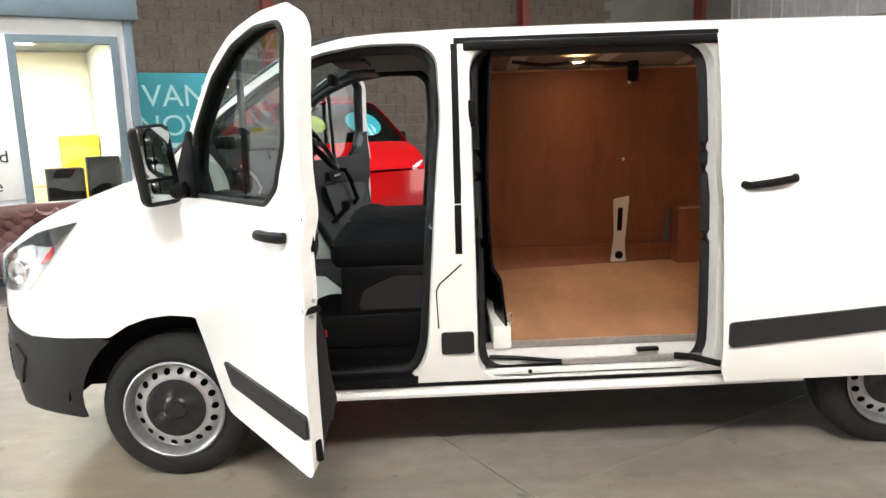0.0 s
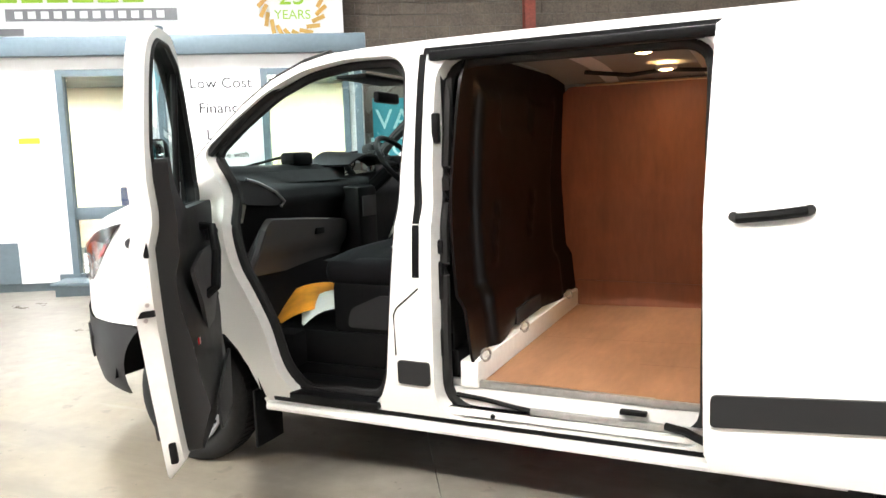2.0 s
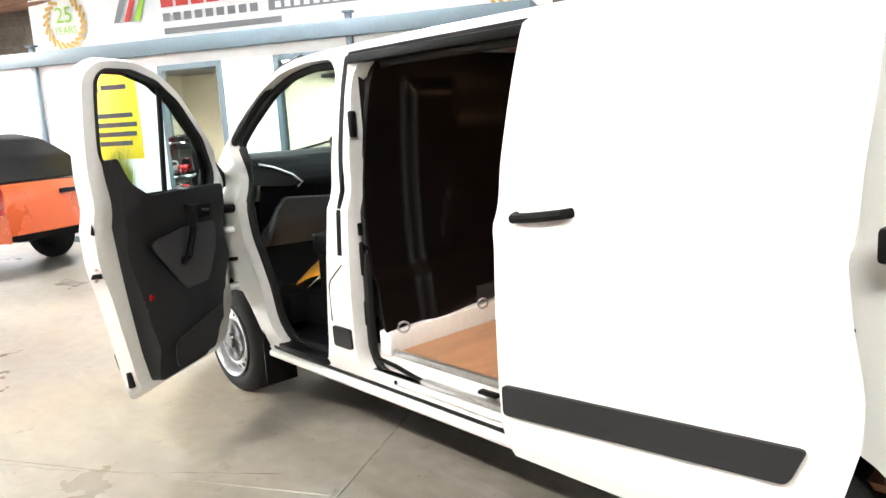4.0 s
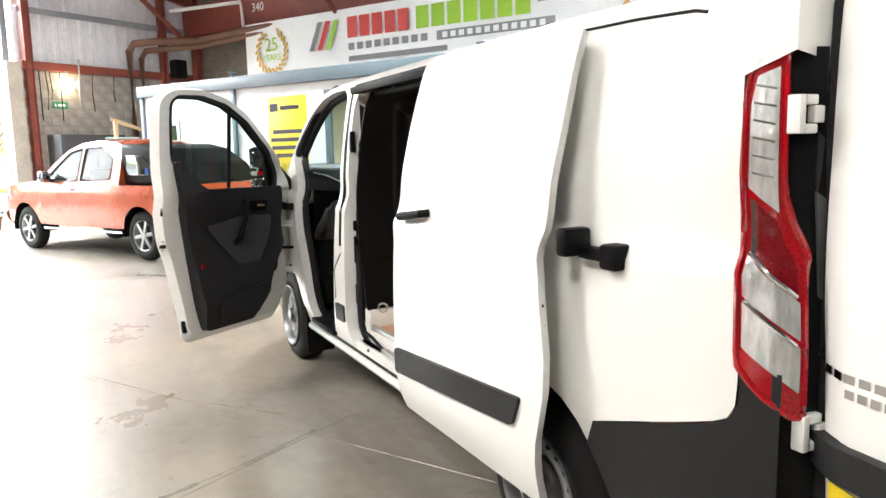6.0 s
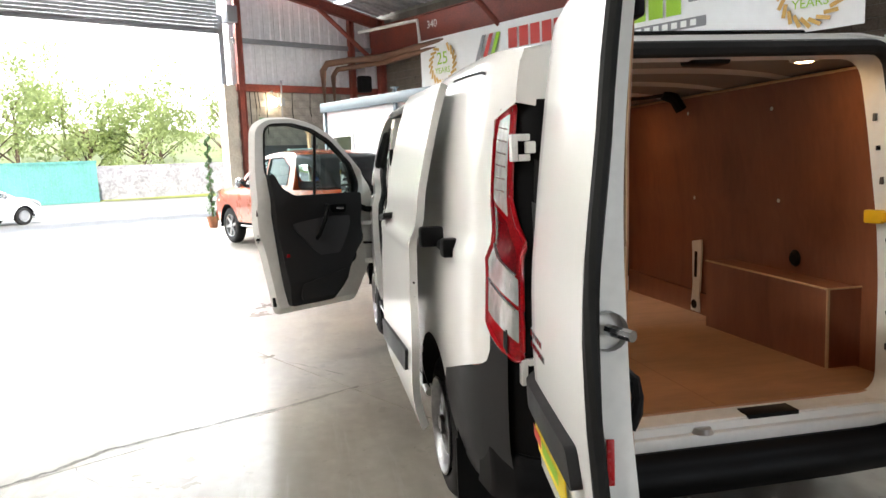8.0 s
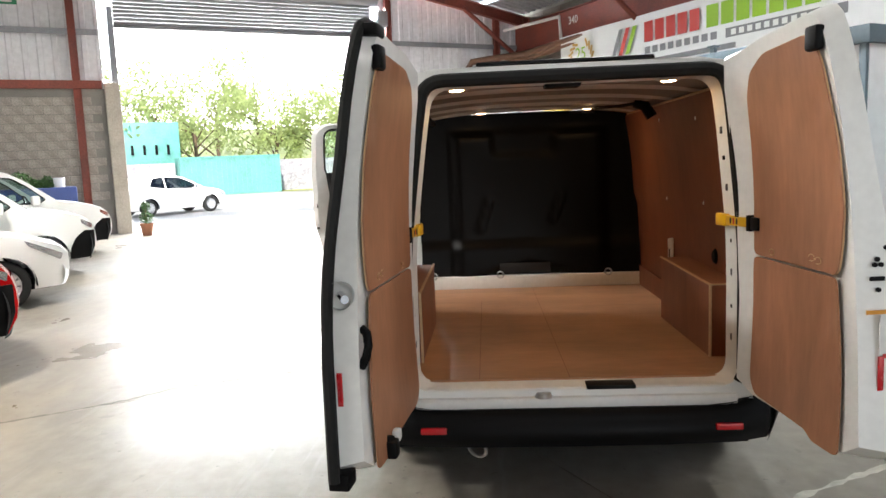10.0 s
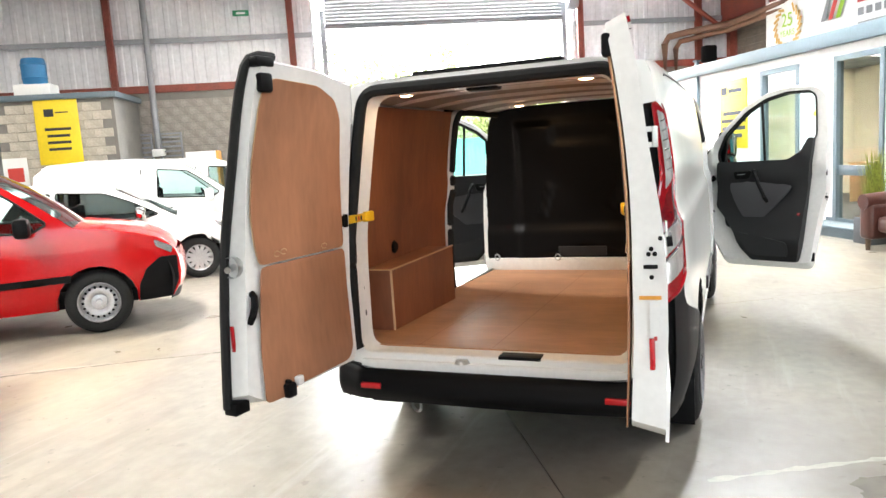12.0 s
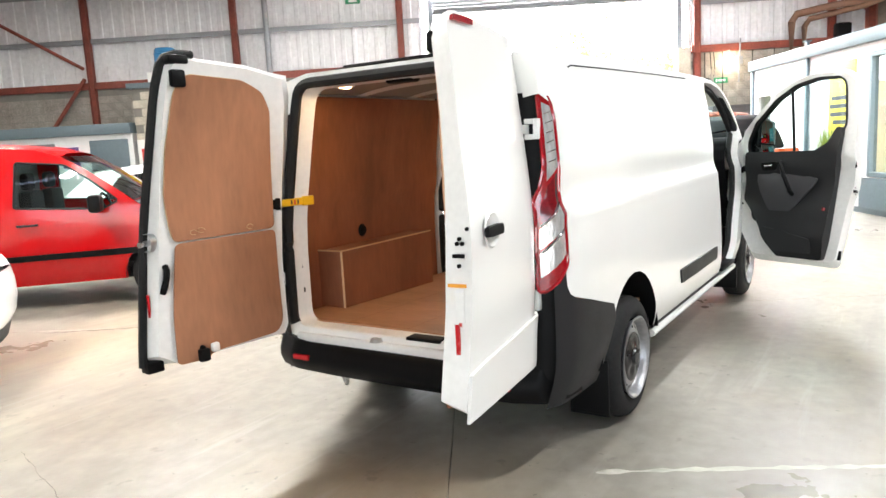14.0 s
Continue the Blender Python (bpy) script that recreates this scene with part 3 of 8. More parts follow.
for u in (-14.2, -8.4, -2.4, 3.6, 9.6, 15.6):
    for a, b in ((V0, RIDGE_V), (RIDGE_V, V1)):
        bm = bmesh.new()
        for da, db, w in ((-0.02, 0.0, 0.09), (-0.30, -0.02, 0.012), (-0.32, -0.30, 0.09)):
            vv = [bm.verts.new((u + sx * w, y, roof_z(y) + dz)) for y in (a, b) for dz in (da, db) for sx in (-1, 1)]
            for q in ((0, 1, 3, 2), (4, 5, 7, 6), (0, 1, 5, 4), (2, 3, 7, 6), (0, 2, 6, 4), (1, 3, 7, 5)):
                bm.faces.new([vv[k] for k in q])
        part("rafter", bm, RUST, frame_thing, "red oxide rafter", smooth=0)
    part("knee_brace", tube(bmesh.new(), [(u, V1 - 0.25, 4.6), (u, V1 - 2.4, roof_z(V1 - 2.4) - 0.25)], 0.07), RUST, frame_thing)
    part("column", boxes([(u - 0.1, u + 0.1, V1 - 0.02, V1, 0, EAVES), (u - 0.1, u + 0.1, V1 - 0.25, V1 - 0.23, 0, EAVES), (u - 0.012, u + 0.012, V1 - 0.24, V1 - 0.01, 0, EAVES)]), RUST, frame_thing, "red oxide steel column", smooth=0)
part("eaves_beam", boxes([(U0, U1, V1 - 0.32, V1 - 0.30, 4.95, 5.75), (U0, U1, V1 - 0.40, V1 - 0.22, 5.73, 5.76), (U0, U1, V1 - 0.40, V1 - 0.22, 4.94, 4.97)]), RUST, frame_thing, "red oxide eaves beam with a stencilled number", smooth=0)
words("stencil", "340", 0.22, PAPER, pose(-11.4, V1 - 0.325, 5.42), frame_thing)

# strip lamps
for u, v in LAMPS:
    lamp = thing("strip_light", "long white strip lamp hanging under the roof", "lamp", HALL @ pose(u, v, 6.12), "strip lamps")
    part("body", B(-1.0, 1.0, -0.15, 0.15, 0.03, 0.10, 0.01), PAPER, lamp)
    for y in (-0.08, 0.08):
        part("tube", C((-0.97, y, 0.015), (0.97, y, 0.015), 0.014, seg=8), TUBE, lamp)
    h = roof_z(v) - 6.12 + 0.16
    for x in (-0.8, 0.8):
        part("hanger", C((x, 0, 0.1), (x, 0, h), 0.008, seg=6), GIRT, lamp)

# ---- yard outside the roller door ----
# lintel and apron of the added, unseen opening in the far end wall
part("lintel", B(U1 - 0.05, U1 + 0.25, -7.5, 2.0, 5.0, 5.25, 0.01), GIRT, east, "steel lintel over the added end opening, out of view", smooth=0)
tagged(part("ground", B(U1 + 0.3, 220, -180, 180, -0.32, -0.02), YARD, None, "", 0, HALL), "grey asphalt apron outside the added end opening", "", "", "structure")
tagged(part("ground", B(-220, U0 - 0.2, -180, 180, -0.32, -0.02), YARD, None, "", 0, HALL), "grey asphalt yard outside", "", "", "structure")
# ---- the white panel van: x to its rear, y to its right, z up ----
van = thing("panel_van", "white panel van with every door open, parked on concrete", "van")
HALFW = smooth_table([(0.25, 0.84), (0.34, 0.885), (0.42, 0.915), (0.52, 0.94), (0.68, 0.948), (0.95, 0.944), (1.18, 0.932), (1.232, 0.928), (1.258, 0.911), (1.45, 0.897), (1.65, 0.872), (1.82, 0.842), (1.91, 0.815), (1.96, 0.775), (2.0, 0.70)])
NOSE = [(-0.45, 1.0), (-0.6, 0.955), (-0.7, 0.90), (-0.78, 0.80), (-0.85, 0.65), (-0.90, 0.42), (-0.925, 0.20), (-0.93, 0.0)]
ARC = [(-0.45, 0.0)]
for (xa, ta), (xb, tb) in zip(NOSE, NOSE[1:]):
    ARC.append((xb, ARC[-1][1] + math.hypot(xb - xa, 0.92 * (tb - ta))))
SEND = -0.45 - ARC[-1][1]
nose_x = smooth_table([(-0.45 - a, x) for x, a in reversed(ARC)])
nose_t = smooth_table([(-0.45 - a, t) for (x, t), (_, a) in reversed(list(zip(NOSE, ARC)))])
# the plan draws in towards the rear corners
REARW = {-1: smooth_table([(3.3, 1.0), (3.8, 0.988), (4.0, 0.962), (4.1, 0.925), (4.2, 0.88)]), 1: smooth_table([(3.4, 1.0), (3.9, 0.995), (4.05, 0.985), (4.14, 0.965), (4.2, 0.925)])}


def lean(z):
    return 0.085 * max(0.0, z - 1.0) ** 1.2


def rear_x(z):
    """The rear face leans forward towards the roof."""
    return 4.21 - lean(z)


def skin(side, out=0.0):
    """The outer skin of a side: s runs back along it, and round the nose; out: metres proud of it."""

    def f(s, z):
        w = HALFW(z) + out
        if s < -0.45:
            # the nose also leans back towards the bonnet
            lean = 0.10 * max(0.0, z - 0.75) * (1 - nose_t(s))
            return (nose_x(s) + lean - out * (1 - nose_t(s)), side * w * nose_t(s), z)
        return (s, side * w * REARW[side](s), z)

    return f


def arch(cx, r, z0, n=14, tall=1.0):
    a0 = math.asin((z0 - 0.335) / r)
    return [(cx + r * math.cos(a0 + (math.pi - 2 * a0) * k / n), 0.335 + r * tall * math.sin(a0 + (math.pi - 2 * a0) * k / n)) for k in range(n + 1)]


# top edge of the sides: bonnet, windscreen pillar, roof
EDGE_BONNET = [(SEND, 0.99), (-1.1, 1.0), (-0.85, 1.03), (-0.68, 1.10), (-0.55, 1.185), (-0.42, 1.25), (-0.28, 1.305), (-0.12, 1.355), (0.0, 1.385)]
EDGE_SCREEN = [(0.0, 1.385), (0.12, 1.50), (0.25, 1.62), (0.40, 1.745), (0.55, 1.845), (0.70, 1.91), (0.82, 1.94)]
EDGE_ROOF = [(0.82, 1.94), (1.0, 1.955), (1.33, 1.965), (1.9, 1.97), (2.6, 1.97), (3.3, 1.965), (3.9, 1.95), (4.135, 1.93)]
FRONT_DOOR = [(0.17, 1.53), (0.32, 1.655), (0.53, 1.80), (0.72, 1.88), (0.93, 1.912), (1.16, 1.908), (1.225, 1.85), (1.235, 1.62), (1.19, 1.15), (1.14, 0.55), (1.08, 0.43), (0.66, 0.415), (0.57, 0.53), (0.51, 0.73), (0.42, 0.89), (0.345, 1.0), (0.30, 1.14), (0.285, 1.38)]
SLIDE_DOOR = rounded([(1.36, 1.89), (2.43, 1.89), (2.43, 0.41), (1.36, 0.41)], 0.13, 6)
FRONT_DOOR_R = rounded(FRONT_DOOR, 0.06, 4)
LOW = 0.36


def side_outline(side):
    k = 0.038 if side < 0 else 0.008
    low = [(4.155, 1.75), (4.085 - k, 1.70), (4.115 - k, 1.4), (4.135 - k, 1.15), (4.14 - k, 0.95), (4.137 - k, 0.89), (4.12 - k, 0.855), (4.09 - k, 0.84), (3.66, 0.72)]
    low += arch(3.29, 0.44, 0.36, tall=1.08 if side > 0 else 1.0)[3:]
    low += [(0.44, LOW)]
    low += arch(0.015, 0.445, 0.36)[:11]
    low += [(-0.62, 0.70), (-0.80, 0.76), (SEND, 0.80)]
    return EDGE_BONNET + EDGE_SCREEN[1:] + EDGE_ROOF[1:] + low


for side, holes in ((-1, [FRONT_DOOR_R, SLIDE_DOOR]), (1, [FRONT_DOOR_R])):
    part("side_panel", sheet(side_outline(side), skin(side), holes, 0.03, rim=0.05), WHITE, van, "white painted steel side", 40)
    # jambs: the folded returns round the openings and their black seals
    for op, deep in zip(holes, (0.085, 0.10)):
        pts = divided(op, 0.05)
        cx, cz = sum(p[0] for p in pts) / len(pts), sum(p[1] for p in pts) / len(pts)

        def shrunk(k, d):
            return [(cx + (x - cx) * (1 - k / 0.5), cz + (z - cz) * (1 - k / 0.7)) for x, z in pts]

        part("door_jamb", band(pts, shrunk(0.012, 0), skin(side, 0.0), skin(side, -deep)), JAMB, van, "white jamb", 60)
        loop = [skin(side, -deep + 0.012)(*p) for p in shrunk(0.020, 0)]
        part("door_seal", tube(bmesh.new(), loop, 0.024, 8, True), SEAL, van, "black rubber door seal")

# roof, windscreen and bonnet span from side to side


def spanned(line, crown, ahead=0.0, n=20, m=24, thick=0.0, inset=0.0):
    def f(a, b):
        s, z = along(line, a)
        x, y, _ = skin(-1)(s, z)
        w = abs(y) - inset
        c = 1 - (2 * b - 1) ** 2
        e = 1 - abs(2 * b - 1) ** 3
        return (x - ahead * c, (2 * b - 1) * w, z + crown * e)

    return grid(f, m, n, thick)


ROOF_LINE = [(x, z) for x, z in EDGE_ROOF]
part("roof", spanned(divided(ROOF_LINE, 0.1, False), 0.045, m=40), WHITE, van, "white roof", 50)
part("bonnet", spanned(divided(EDGE_BONNET, 0.08, False), 0.03, 0.02, m=30), WHITE, van, "white bonnet", 50)
part("windscreen", spanned(divided(EDGE_SCREEN, 0.1, False), 0.0, 0.20, m=16, inset=0.05), CARGLASS, van, "clear windscreen", 60)
for side in (-1, 1):
    bm = tube(bmesh.new(), [tuple(Vector(skin(side)(*p)) + Vector((0.01, -side * 0.035, -0.005))) for p in divided(EDGE_SCREEN, 0.08, False)], 0.032, 8)
    part("windscreen_pillar", bm, PLASTIC, van, "dark inner pillar trim")
part("scuttle", spanned([(-0.10, 1.365), (0.03, 1.40)], 0.035, 0.12, m=3, inset=0.03), BLACK, van, "black scuttle panel")
for y in (-0.35, 0.25):
    part("wiper", tube(bmesh.new(), [(-0.17, y, 1.43), (-0.05, y + 0.3, 1.50), (0.0, y + 0.55, 1.535)], 0.009, 6), BLACK, van)

# rear frame round the back opening
def rear_edge(y, z):
    return (rear_x(z), y, z)


REAR_SIDE = [(HALFW(z), z) for z in (0.50, 0.7, 0.95, 1.2, 1.4, 1.6, 1.735, 1.752, 1.85, 1.93)]
REAR_OUT = [(-y * (REARW[-1](rear_x(z)) if z > 1.74 else 0.80), z) for y, z in REAR_SIDE] + [(-0.55, 1.968), (0.55, 1.968)] + [(y * (REARW[1](rear_x(z)) if z > 1.74 else 0.825), z) for y, z in reversed(REAR_SIDE)]
REAR_OPEN = rounded([(-0.69, 0.585), (-0.682, 1.20), (-0.625, 1.65), (-0.585, 1.905), (0.645, 1.905), (0.668, 1.70), (0.70, 1.25), (0.70, 0.585)], 0.085, 5)
part("rear_frame", sheet(REAR_OUT, rear_edge, [REAR_OPEN], 0.06, rim=0.05), WHITE, van, "white rear door frame", 50)
pts = divided(REAR_OPEN, 0.05)
cy, cz = 0.023, 1.2
part("rear_jamb", band(pts, [(cy + (y - cy) * 0.965, cz + (z - cz) * 0.975) for y, z in pts], rear_edge, lambda y, z: (rear_x(z) - 0.10, y, z)), JAMB, van, "white rear jamb with spot holes", 60)
part("rear_seal", tube(bmesh.new(), [(rear_x(z) + 0.012, cy + (y - cy) * 1.02, cz + (z - cz) * 1.016) for y, z in pts if z > 0.60], 0.029, 8), SEAL, van, "thick black rubber rear seal")
for side in (-1, 1):
    # shade on the white pillar, put in as a dark strip between opening and tail lamp
    inner = [(0.697, 0.50), (0.69, 1.20), (0.65, 1.52)] if side < 0 else [(0.705, 0.50), (0.705, 1.25), (0.69, 1.52)]
    k = 0.0 if side > 0 else 0.028
    outer_edge = [(0.745 - k, 1.56), (0.752 - k, 1.45), (0.75 - k, 1.2), (0.745 - k, 0.95), (0.745 - k, 0.50)]
    part("pillar_shade", sheet([(side * a, b) for a, b in inner + outer_edge], lambda y, z: (rear_x(z) + 0.004 + 0.006 * math.sin(z * 9), y, z), step=0.05, thick=0.004), PLASTIC, van, "shade on the white rear pillar as a dark grey strip", 50)
    part("pillar_press", sheet([(side * a, b) for a, b in ((0.70, 1.40), (0.735, 1.42), (0.735, 1.17), (0.70, 1.15))], lambda y, z: (rear_x(z) + 0.014, y, z), step=0.05, thick=0.006), GREYTRIM, van, "grey pillar clip")
    part("corner_panel", sheet([(3.97, 1.752), (4.155, 1.752), (4.148, 1.80), (4.138, 1.93), (3.97, 1.94)], skin(side), step=0.05), WHITE, van)
part("roof_strip", B(3.97, 4.04, -0.37, 0.395, 1.968, 1.998, 0.008), BLACK, van, "black strip on the roof edge")

# load space: floor, lining, bulkhead, roof lining


def floor_z(x):
    """The load floor rises a little towards the rear."""
    return 0.545 + 0.0235 * (x - 1.5)


part("load_floor", sheet([(1.46, -0.84), (4.12, -0.84), (4.12, 0.84), (1.46, 0.84)], lambda x, y: (x, y, floor_z(x)), step=0.4, thick=0.02), PLYFLOOR, van, "plywood load floor with a darker joint", 0)
part("underbody", boxes([(-0.3, 4.1, -0.72, 0.72, 0.36, 0.52), (0.45, 2.85, -0.88, 0.88, 0.37, 0.45)]), BLACK, van, "dark underbody")


def lining(side, inset):
    def f(x, z):
        return (x, side * (HALFW(max(z, 0.95)) - inset), z)

    return f


part("side_lining", sheet(rounded([(1.43, 0.55), (2.80, 0.55), (2.80, 0.938), (3.80, 0.938), (3.80, 0.55), (4.08, 0.55), (4.08, 1.83), (3.95, 1.87), (1.50, 1.87), (1.43, 1.80)], 0.02), lining(1, 0.075), step=0.1, thick=0.006), PLY, van, "brown plywood side lining, darkened for shade")
part("side_lining", sheet(rounded([(2.50, 0.55), (2.80, 0.55), (2.80, 0.938), (3.80, 0.938), (3.80, 0.55), (4.08, 0.55), (4.08, 1.83), (3.95, 1.87), (2.50, 1.87)], 0.02), lining(-1, 0.075), step=0.1, thick=0.006), PLY, van, "brown plywood side lining, darkened for shade")
for side, x0 in ((1, 2.84), (-1, 2.84)):
    y0, y1 = (0.70, 0.872) if side > 0 else (-0.872, -0.68)
    yi, yo = (y0, y1) if side > 0 else (y1, y0)
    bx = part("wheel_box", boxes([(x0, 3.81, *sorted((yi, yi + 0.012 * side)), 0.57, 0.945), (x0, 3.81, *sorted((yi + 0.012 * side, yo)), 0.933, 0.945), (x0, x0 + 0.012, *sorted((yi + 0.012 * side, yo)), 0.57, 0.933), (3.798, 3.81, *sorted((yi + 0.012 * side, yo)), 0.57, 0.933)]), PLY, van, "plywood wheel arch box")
    yy = y0 if side > 0 else y1
    part("edge_strip", boxes([(x0, 3.812, yy - 0.006, yy + 0.006, 0.945, 0.953), (3.806, 3.814, min(y0, y1), max(y0, y1), 0.945, 0.953), (3.806, 3.814, yy - 0.006, yy + 0.006, 0.60, 0.95)]), PLYEDGE, bx, "raw plywood edges")


def roof_in(a, b):
    s, z = along(ROOF_LINE, a)
    y = (2 * b - 1) * (HALFW(1.88) - 0.05)
    x = 1.45 + (4.06 - 1.45) * a
    return (x, y, 1.885 + 0.05 * (1 - abs(2 * b - 1) ** 3))


part("roof_lining", grid(roof_in, 8, 12), HEAD, van, "pale grey roof lining")
for x in (1.75, 2.3, 2.85, 3.4):
    part("roof_rib", grid(lambda a, b, x=x: (x - 0.06 + 0.12 * a, (2 * b - 1) * 0.78, 1.872 + 0.045 * (1 - abs(2 * b - 1) ** 3) + 0.02 * abs(2 * a - 1)), 2, 12), JAMB, van, "painted roof rib", 60)
# bulkhead


def bulk_at(y, z):
    """The moulded bulkhead: a raised middle panel, a ledge, and ribs pressed into it."""
    bow = 0.05 * math.sin(math.pi * max(0, min(1, (z - 0.6) / 1.3)))
    x = 1.43 - bow + 0.05 * (y / 0.85) ** 2
    edge = min(0.62 - abs(y), 1.80 - z, z - 0.70 + 0.25 * abs(y))
    x += 0.035 * max(0.0, min(1.0, edge / 0.06))
    if z < 0.92:
        x += 0.03 * min(1.0, (0.92 - z) / 0.05)
    # blanked window and two slanting ribs
    if 1.585 < z < 1.775 and abs(y + 0.04) < 0.26:
        x -= 0.018 * min(1.0, (0.26 - abs(y + 0.04)) / 0.035, (z - 1.585) / 0.035, (1.775 - z) / 0.035)
    for y0, z0 in ((-0.40, 1.0), (0.18, 1.05)):
        x += 0.016 * math.exp(-(((y - y0 - 0.35 * (z - z0)) / 0.02) ** 2)) * (1.0 if z0 < z < z0 + 0.25 else 0.0)
    return (x, y, z)


part("bulkhead", sheet(rounded([(-0.87, 0.63), (0.86, 0.63), (0.86, 1.3), (0.84, 1.66), (0.82, 1.80), (0.74, 1.925), (-0.74, 1.925), (-0.82, 1.80), (-0.84, 1.66), (-0.88, 1.3)], 0.05), bulk_at, step=0.03, thick=0.012), BULK, van, "dark moulded plastic bulkhead", 60)
part("bulkhead_sill", B(1.44, 1.522, -0.86, 0.86, 0.53, 0.645, 0.01), JAMB, van, "white bulkhead foot rail")
# ---- doors, wheels and trim of the van ----
HINGE_Y = 0.93
FRONT_LEAF = [(0.03, 1.34), (0.14, 1.475), (0.30, 1.635), (0.51, 1.81), (0.70, 1.90), (0.92, 1.94), (1.17, 1.935), (1.275, 1.87), (1.285, 1.5), (1.28, 1.05), (1.235, 0.90), (1.19, 0.6), (1.165, 0.40), (0.32, 0.40), (0.21, 0.56), (0.11, 0.70), (0.03, 0.79)]
FRONT_LEAF = rounded(FRONT_LEAF, 0.06, 4)
FRONT_LIGHT = rounded([(0.235, 1.40), (0.31, 1.56), (0.53, 1.75), (0.72, 1.845), (0.92, 1.885), (1.12, 1.88), (1.172, 1.84), (1.175, 1.52), (1.09, 1.385), (0.97, 1.32), (0.26, 1.31)], 0.03, 3)
LOWER_TRIM = [(0.46, 0.555), (1.175, 0.555), (1.19, 0.645), (0.40, 0.645)]


def leaf_skin(side, out=0.0):
    """The skin of a front door: as the van's side, but fuller along its lower edge."""
    return lambda x, z: (x, side * (HALFW(max(z, 0.66)) + out) * REARW[side](x), z)


def front_door(side, angle, tilt, long, far):
    # the hinge pillar leans, so the open leaf tips outward at its top; far is where the closing edge comes to stand
    m = pose(far[0], far[1], 1.25) @ pose(0, 0, 0, 0, 0, side * angle) @ pose(0, 0, 0, -tilt * side) @ Matrix.Diagonal((long, 1, 1, 1)) @ pose(-1.275, -side * HINGE_Y, -1.25)
    f = leaf_skin(side)

    def back(x, z):
        return leaf_skin(side, -0.055)(x, z)

    door = part("front_door", sheet(FRONT_LEAF, f, [FRONT_LIGHT], 0.055, rim=0.05), WHITE, van, "open white front door with black inner trim", 40, m)
    # inner frame of the leaf and its edges
    pts = divided(FRONT_LEAF, 0.05)
    inner = [(max(0.185, 0.65 + (x - 0.65) * 0.965), 1.15 + (z - 1.15) * (0.975 if z > 1.15 else 0.93)) for x, z in pts]
    part("leaf_edge", band(pts, inner, f, back), JAMB, door, "white painted leaf edge", 50)
    part("inner_frame", sheet(inner, back, [FRONT_LIGHT], 0.06, rim=0.05), JAMB, door, "white inner door frame", 40)
    lp = divided(FRONT_LIGHT, 0.05)
    part("window_reveal", band(lp, lp, f, leaf_skin(side, -0.045)), BLACK, door, "black window surround", 60)
    part("inner_reveal", band(lp, lp, leaf_skin(side, -0.045), back), SEAL, door, "black inner reveal", 60)
    part("window_seal", tube(bmesh.new(), [back(*p) for p in lp], 0.009, 8, True), SEAL, door)
    part("window_seal", tube(bmesh.new(), [leaf_skin(side, 0.0)(*p) for p in lp], 0.010, 8, True), SEAL, door)
    part("window_glass", sheet(FRONT_LIGHT, leaf_skin(side, -0.025), step=0.1), CARGLASS, door, "clear door glass")
    part("window_bar", tube(bmesh.new(), [leaf_skin(side, -0.04)(0.705, 1.30), leaf_skin(side, -0.04)(0.675, 1.82)], 0.013, 8), BLACK, door, "black quarter light bar")
    # trim panel of the inside
    panel = rounded([(0.255, 1.318), (0.93, 1.318), (1.05, 1.385), (1.12, 1.50), (1.165, 1.50), (1.155, 1.40), (1.125, 1.1), (1.08, 0.60), (1.05, 0.455), (0.62, 0.455), (0.52, 0.56), (0.46, 0.68), (0.34, 0.84), (0.255, 0.92)], 0.03, 3)

    def bulge(x, z):
        d = -0.106 - 0.028 * math.exp(-(((z - 1.2) / 0.07) ** 2)) - 0.045 * max(0, 1 - abs(z - 0.62) / 0.14) - 0.035 * math.exp(-(((z - 0.80) / 0.16) ** 2))
        return leaf_skin(side, d)(x, z)

    tp = part("trim_panel", sheet(panel, bulge, step=0.045), PLASTIC, door, "dark grey moulded door trim", 50)
    pl = divided(panel, 0.05)
    part("trim_edge", band(pl, pl, bulge, back), PLASTIC, door, "", 60)
    part("armrest", sheet(rounded([(0.40, 1.13), (0.70, 1.135), (1.0, 1.10), (0.965, 1.045), (0.82, 0.90), (0.70, 0.805), (0.60, 0.775), (0.52, 0.86), (0.44, 1.0)], 0.03), lambda x, z: (x, side * (HALFW(z) - 0.124 - 0.018 * math.cos((z - 1.0) * 9)), z), step=0.05, thick=0.014), ARM, door, "dark grey armrest insert", 50)
    part("grab_handle", tube(bmesh.new(), [leaf_skin(side, d)(x, z) for x, z, d in ((0.64, 1.23, -0.13), (0.655, 1.225, -0.18), (0.70, 1.13, -0.195), (0.765, 1.0, -0.19), (0.77, 0.97, -0.15))], 0.019, 8), BLACK, door, "black grab handle")
    bz = part("release_bezel", sheet(rounded([(0.44, 1.225), (0.62, 1.235), (0.60, 1.165), (0.46, 1.16)], 0.02), leaf_skin(side, -0.146), step=0.05, thick=0.012), BLACK, door, "black release bezel")
    part("release_lever", tube(bmesh.new(), [leaf_skin(side, -0.165)(0.49, 1.195), leaf_skin(side, -0.17)(0.57, 1.20)], 0.012, 8), CHROME, door, "chrome release lever")
    part("pocket", sheet(rounded([(0.50, 0.70), (0.98, 0.62), (1.0, 0.50), (0.64, 0.50)], 0.04), lambda x, z: (x, side * (HALFW(0.68) - 0.166 - 0.02 * (z - 0.5)), z), step=0.07, thick=0.01), PLASTIC, door, "dark grey door pocket")
    part("speaker", C(leaf_skin(side, -0.10)(0.42, 0.80), leaf_skin(side, -0.13)(0.42, 0.80), 0.075, 0.068, 20), BLACK, door)
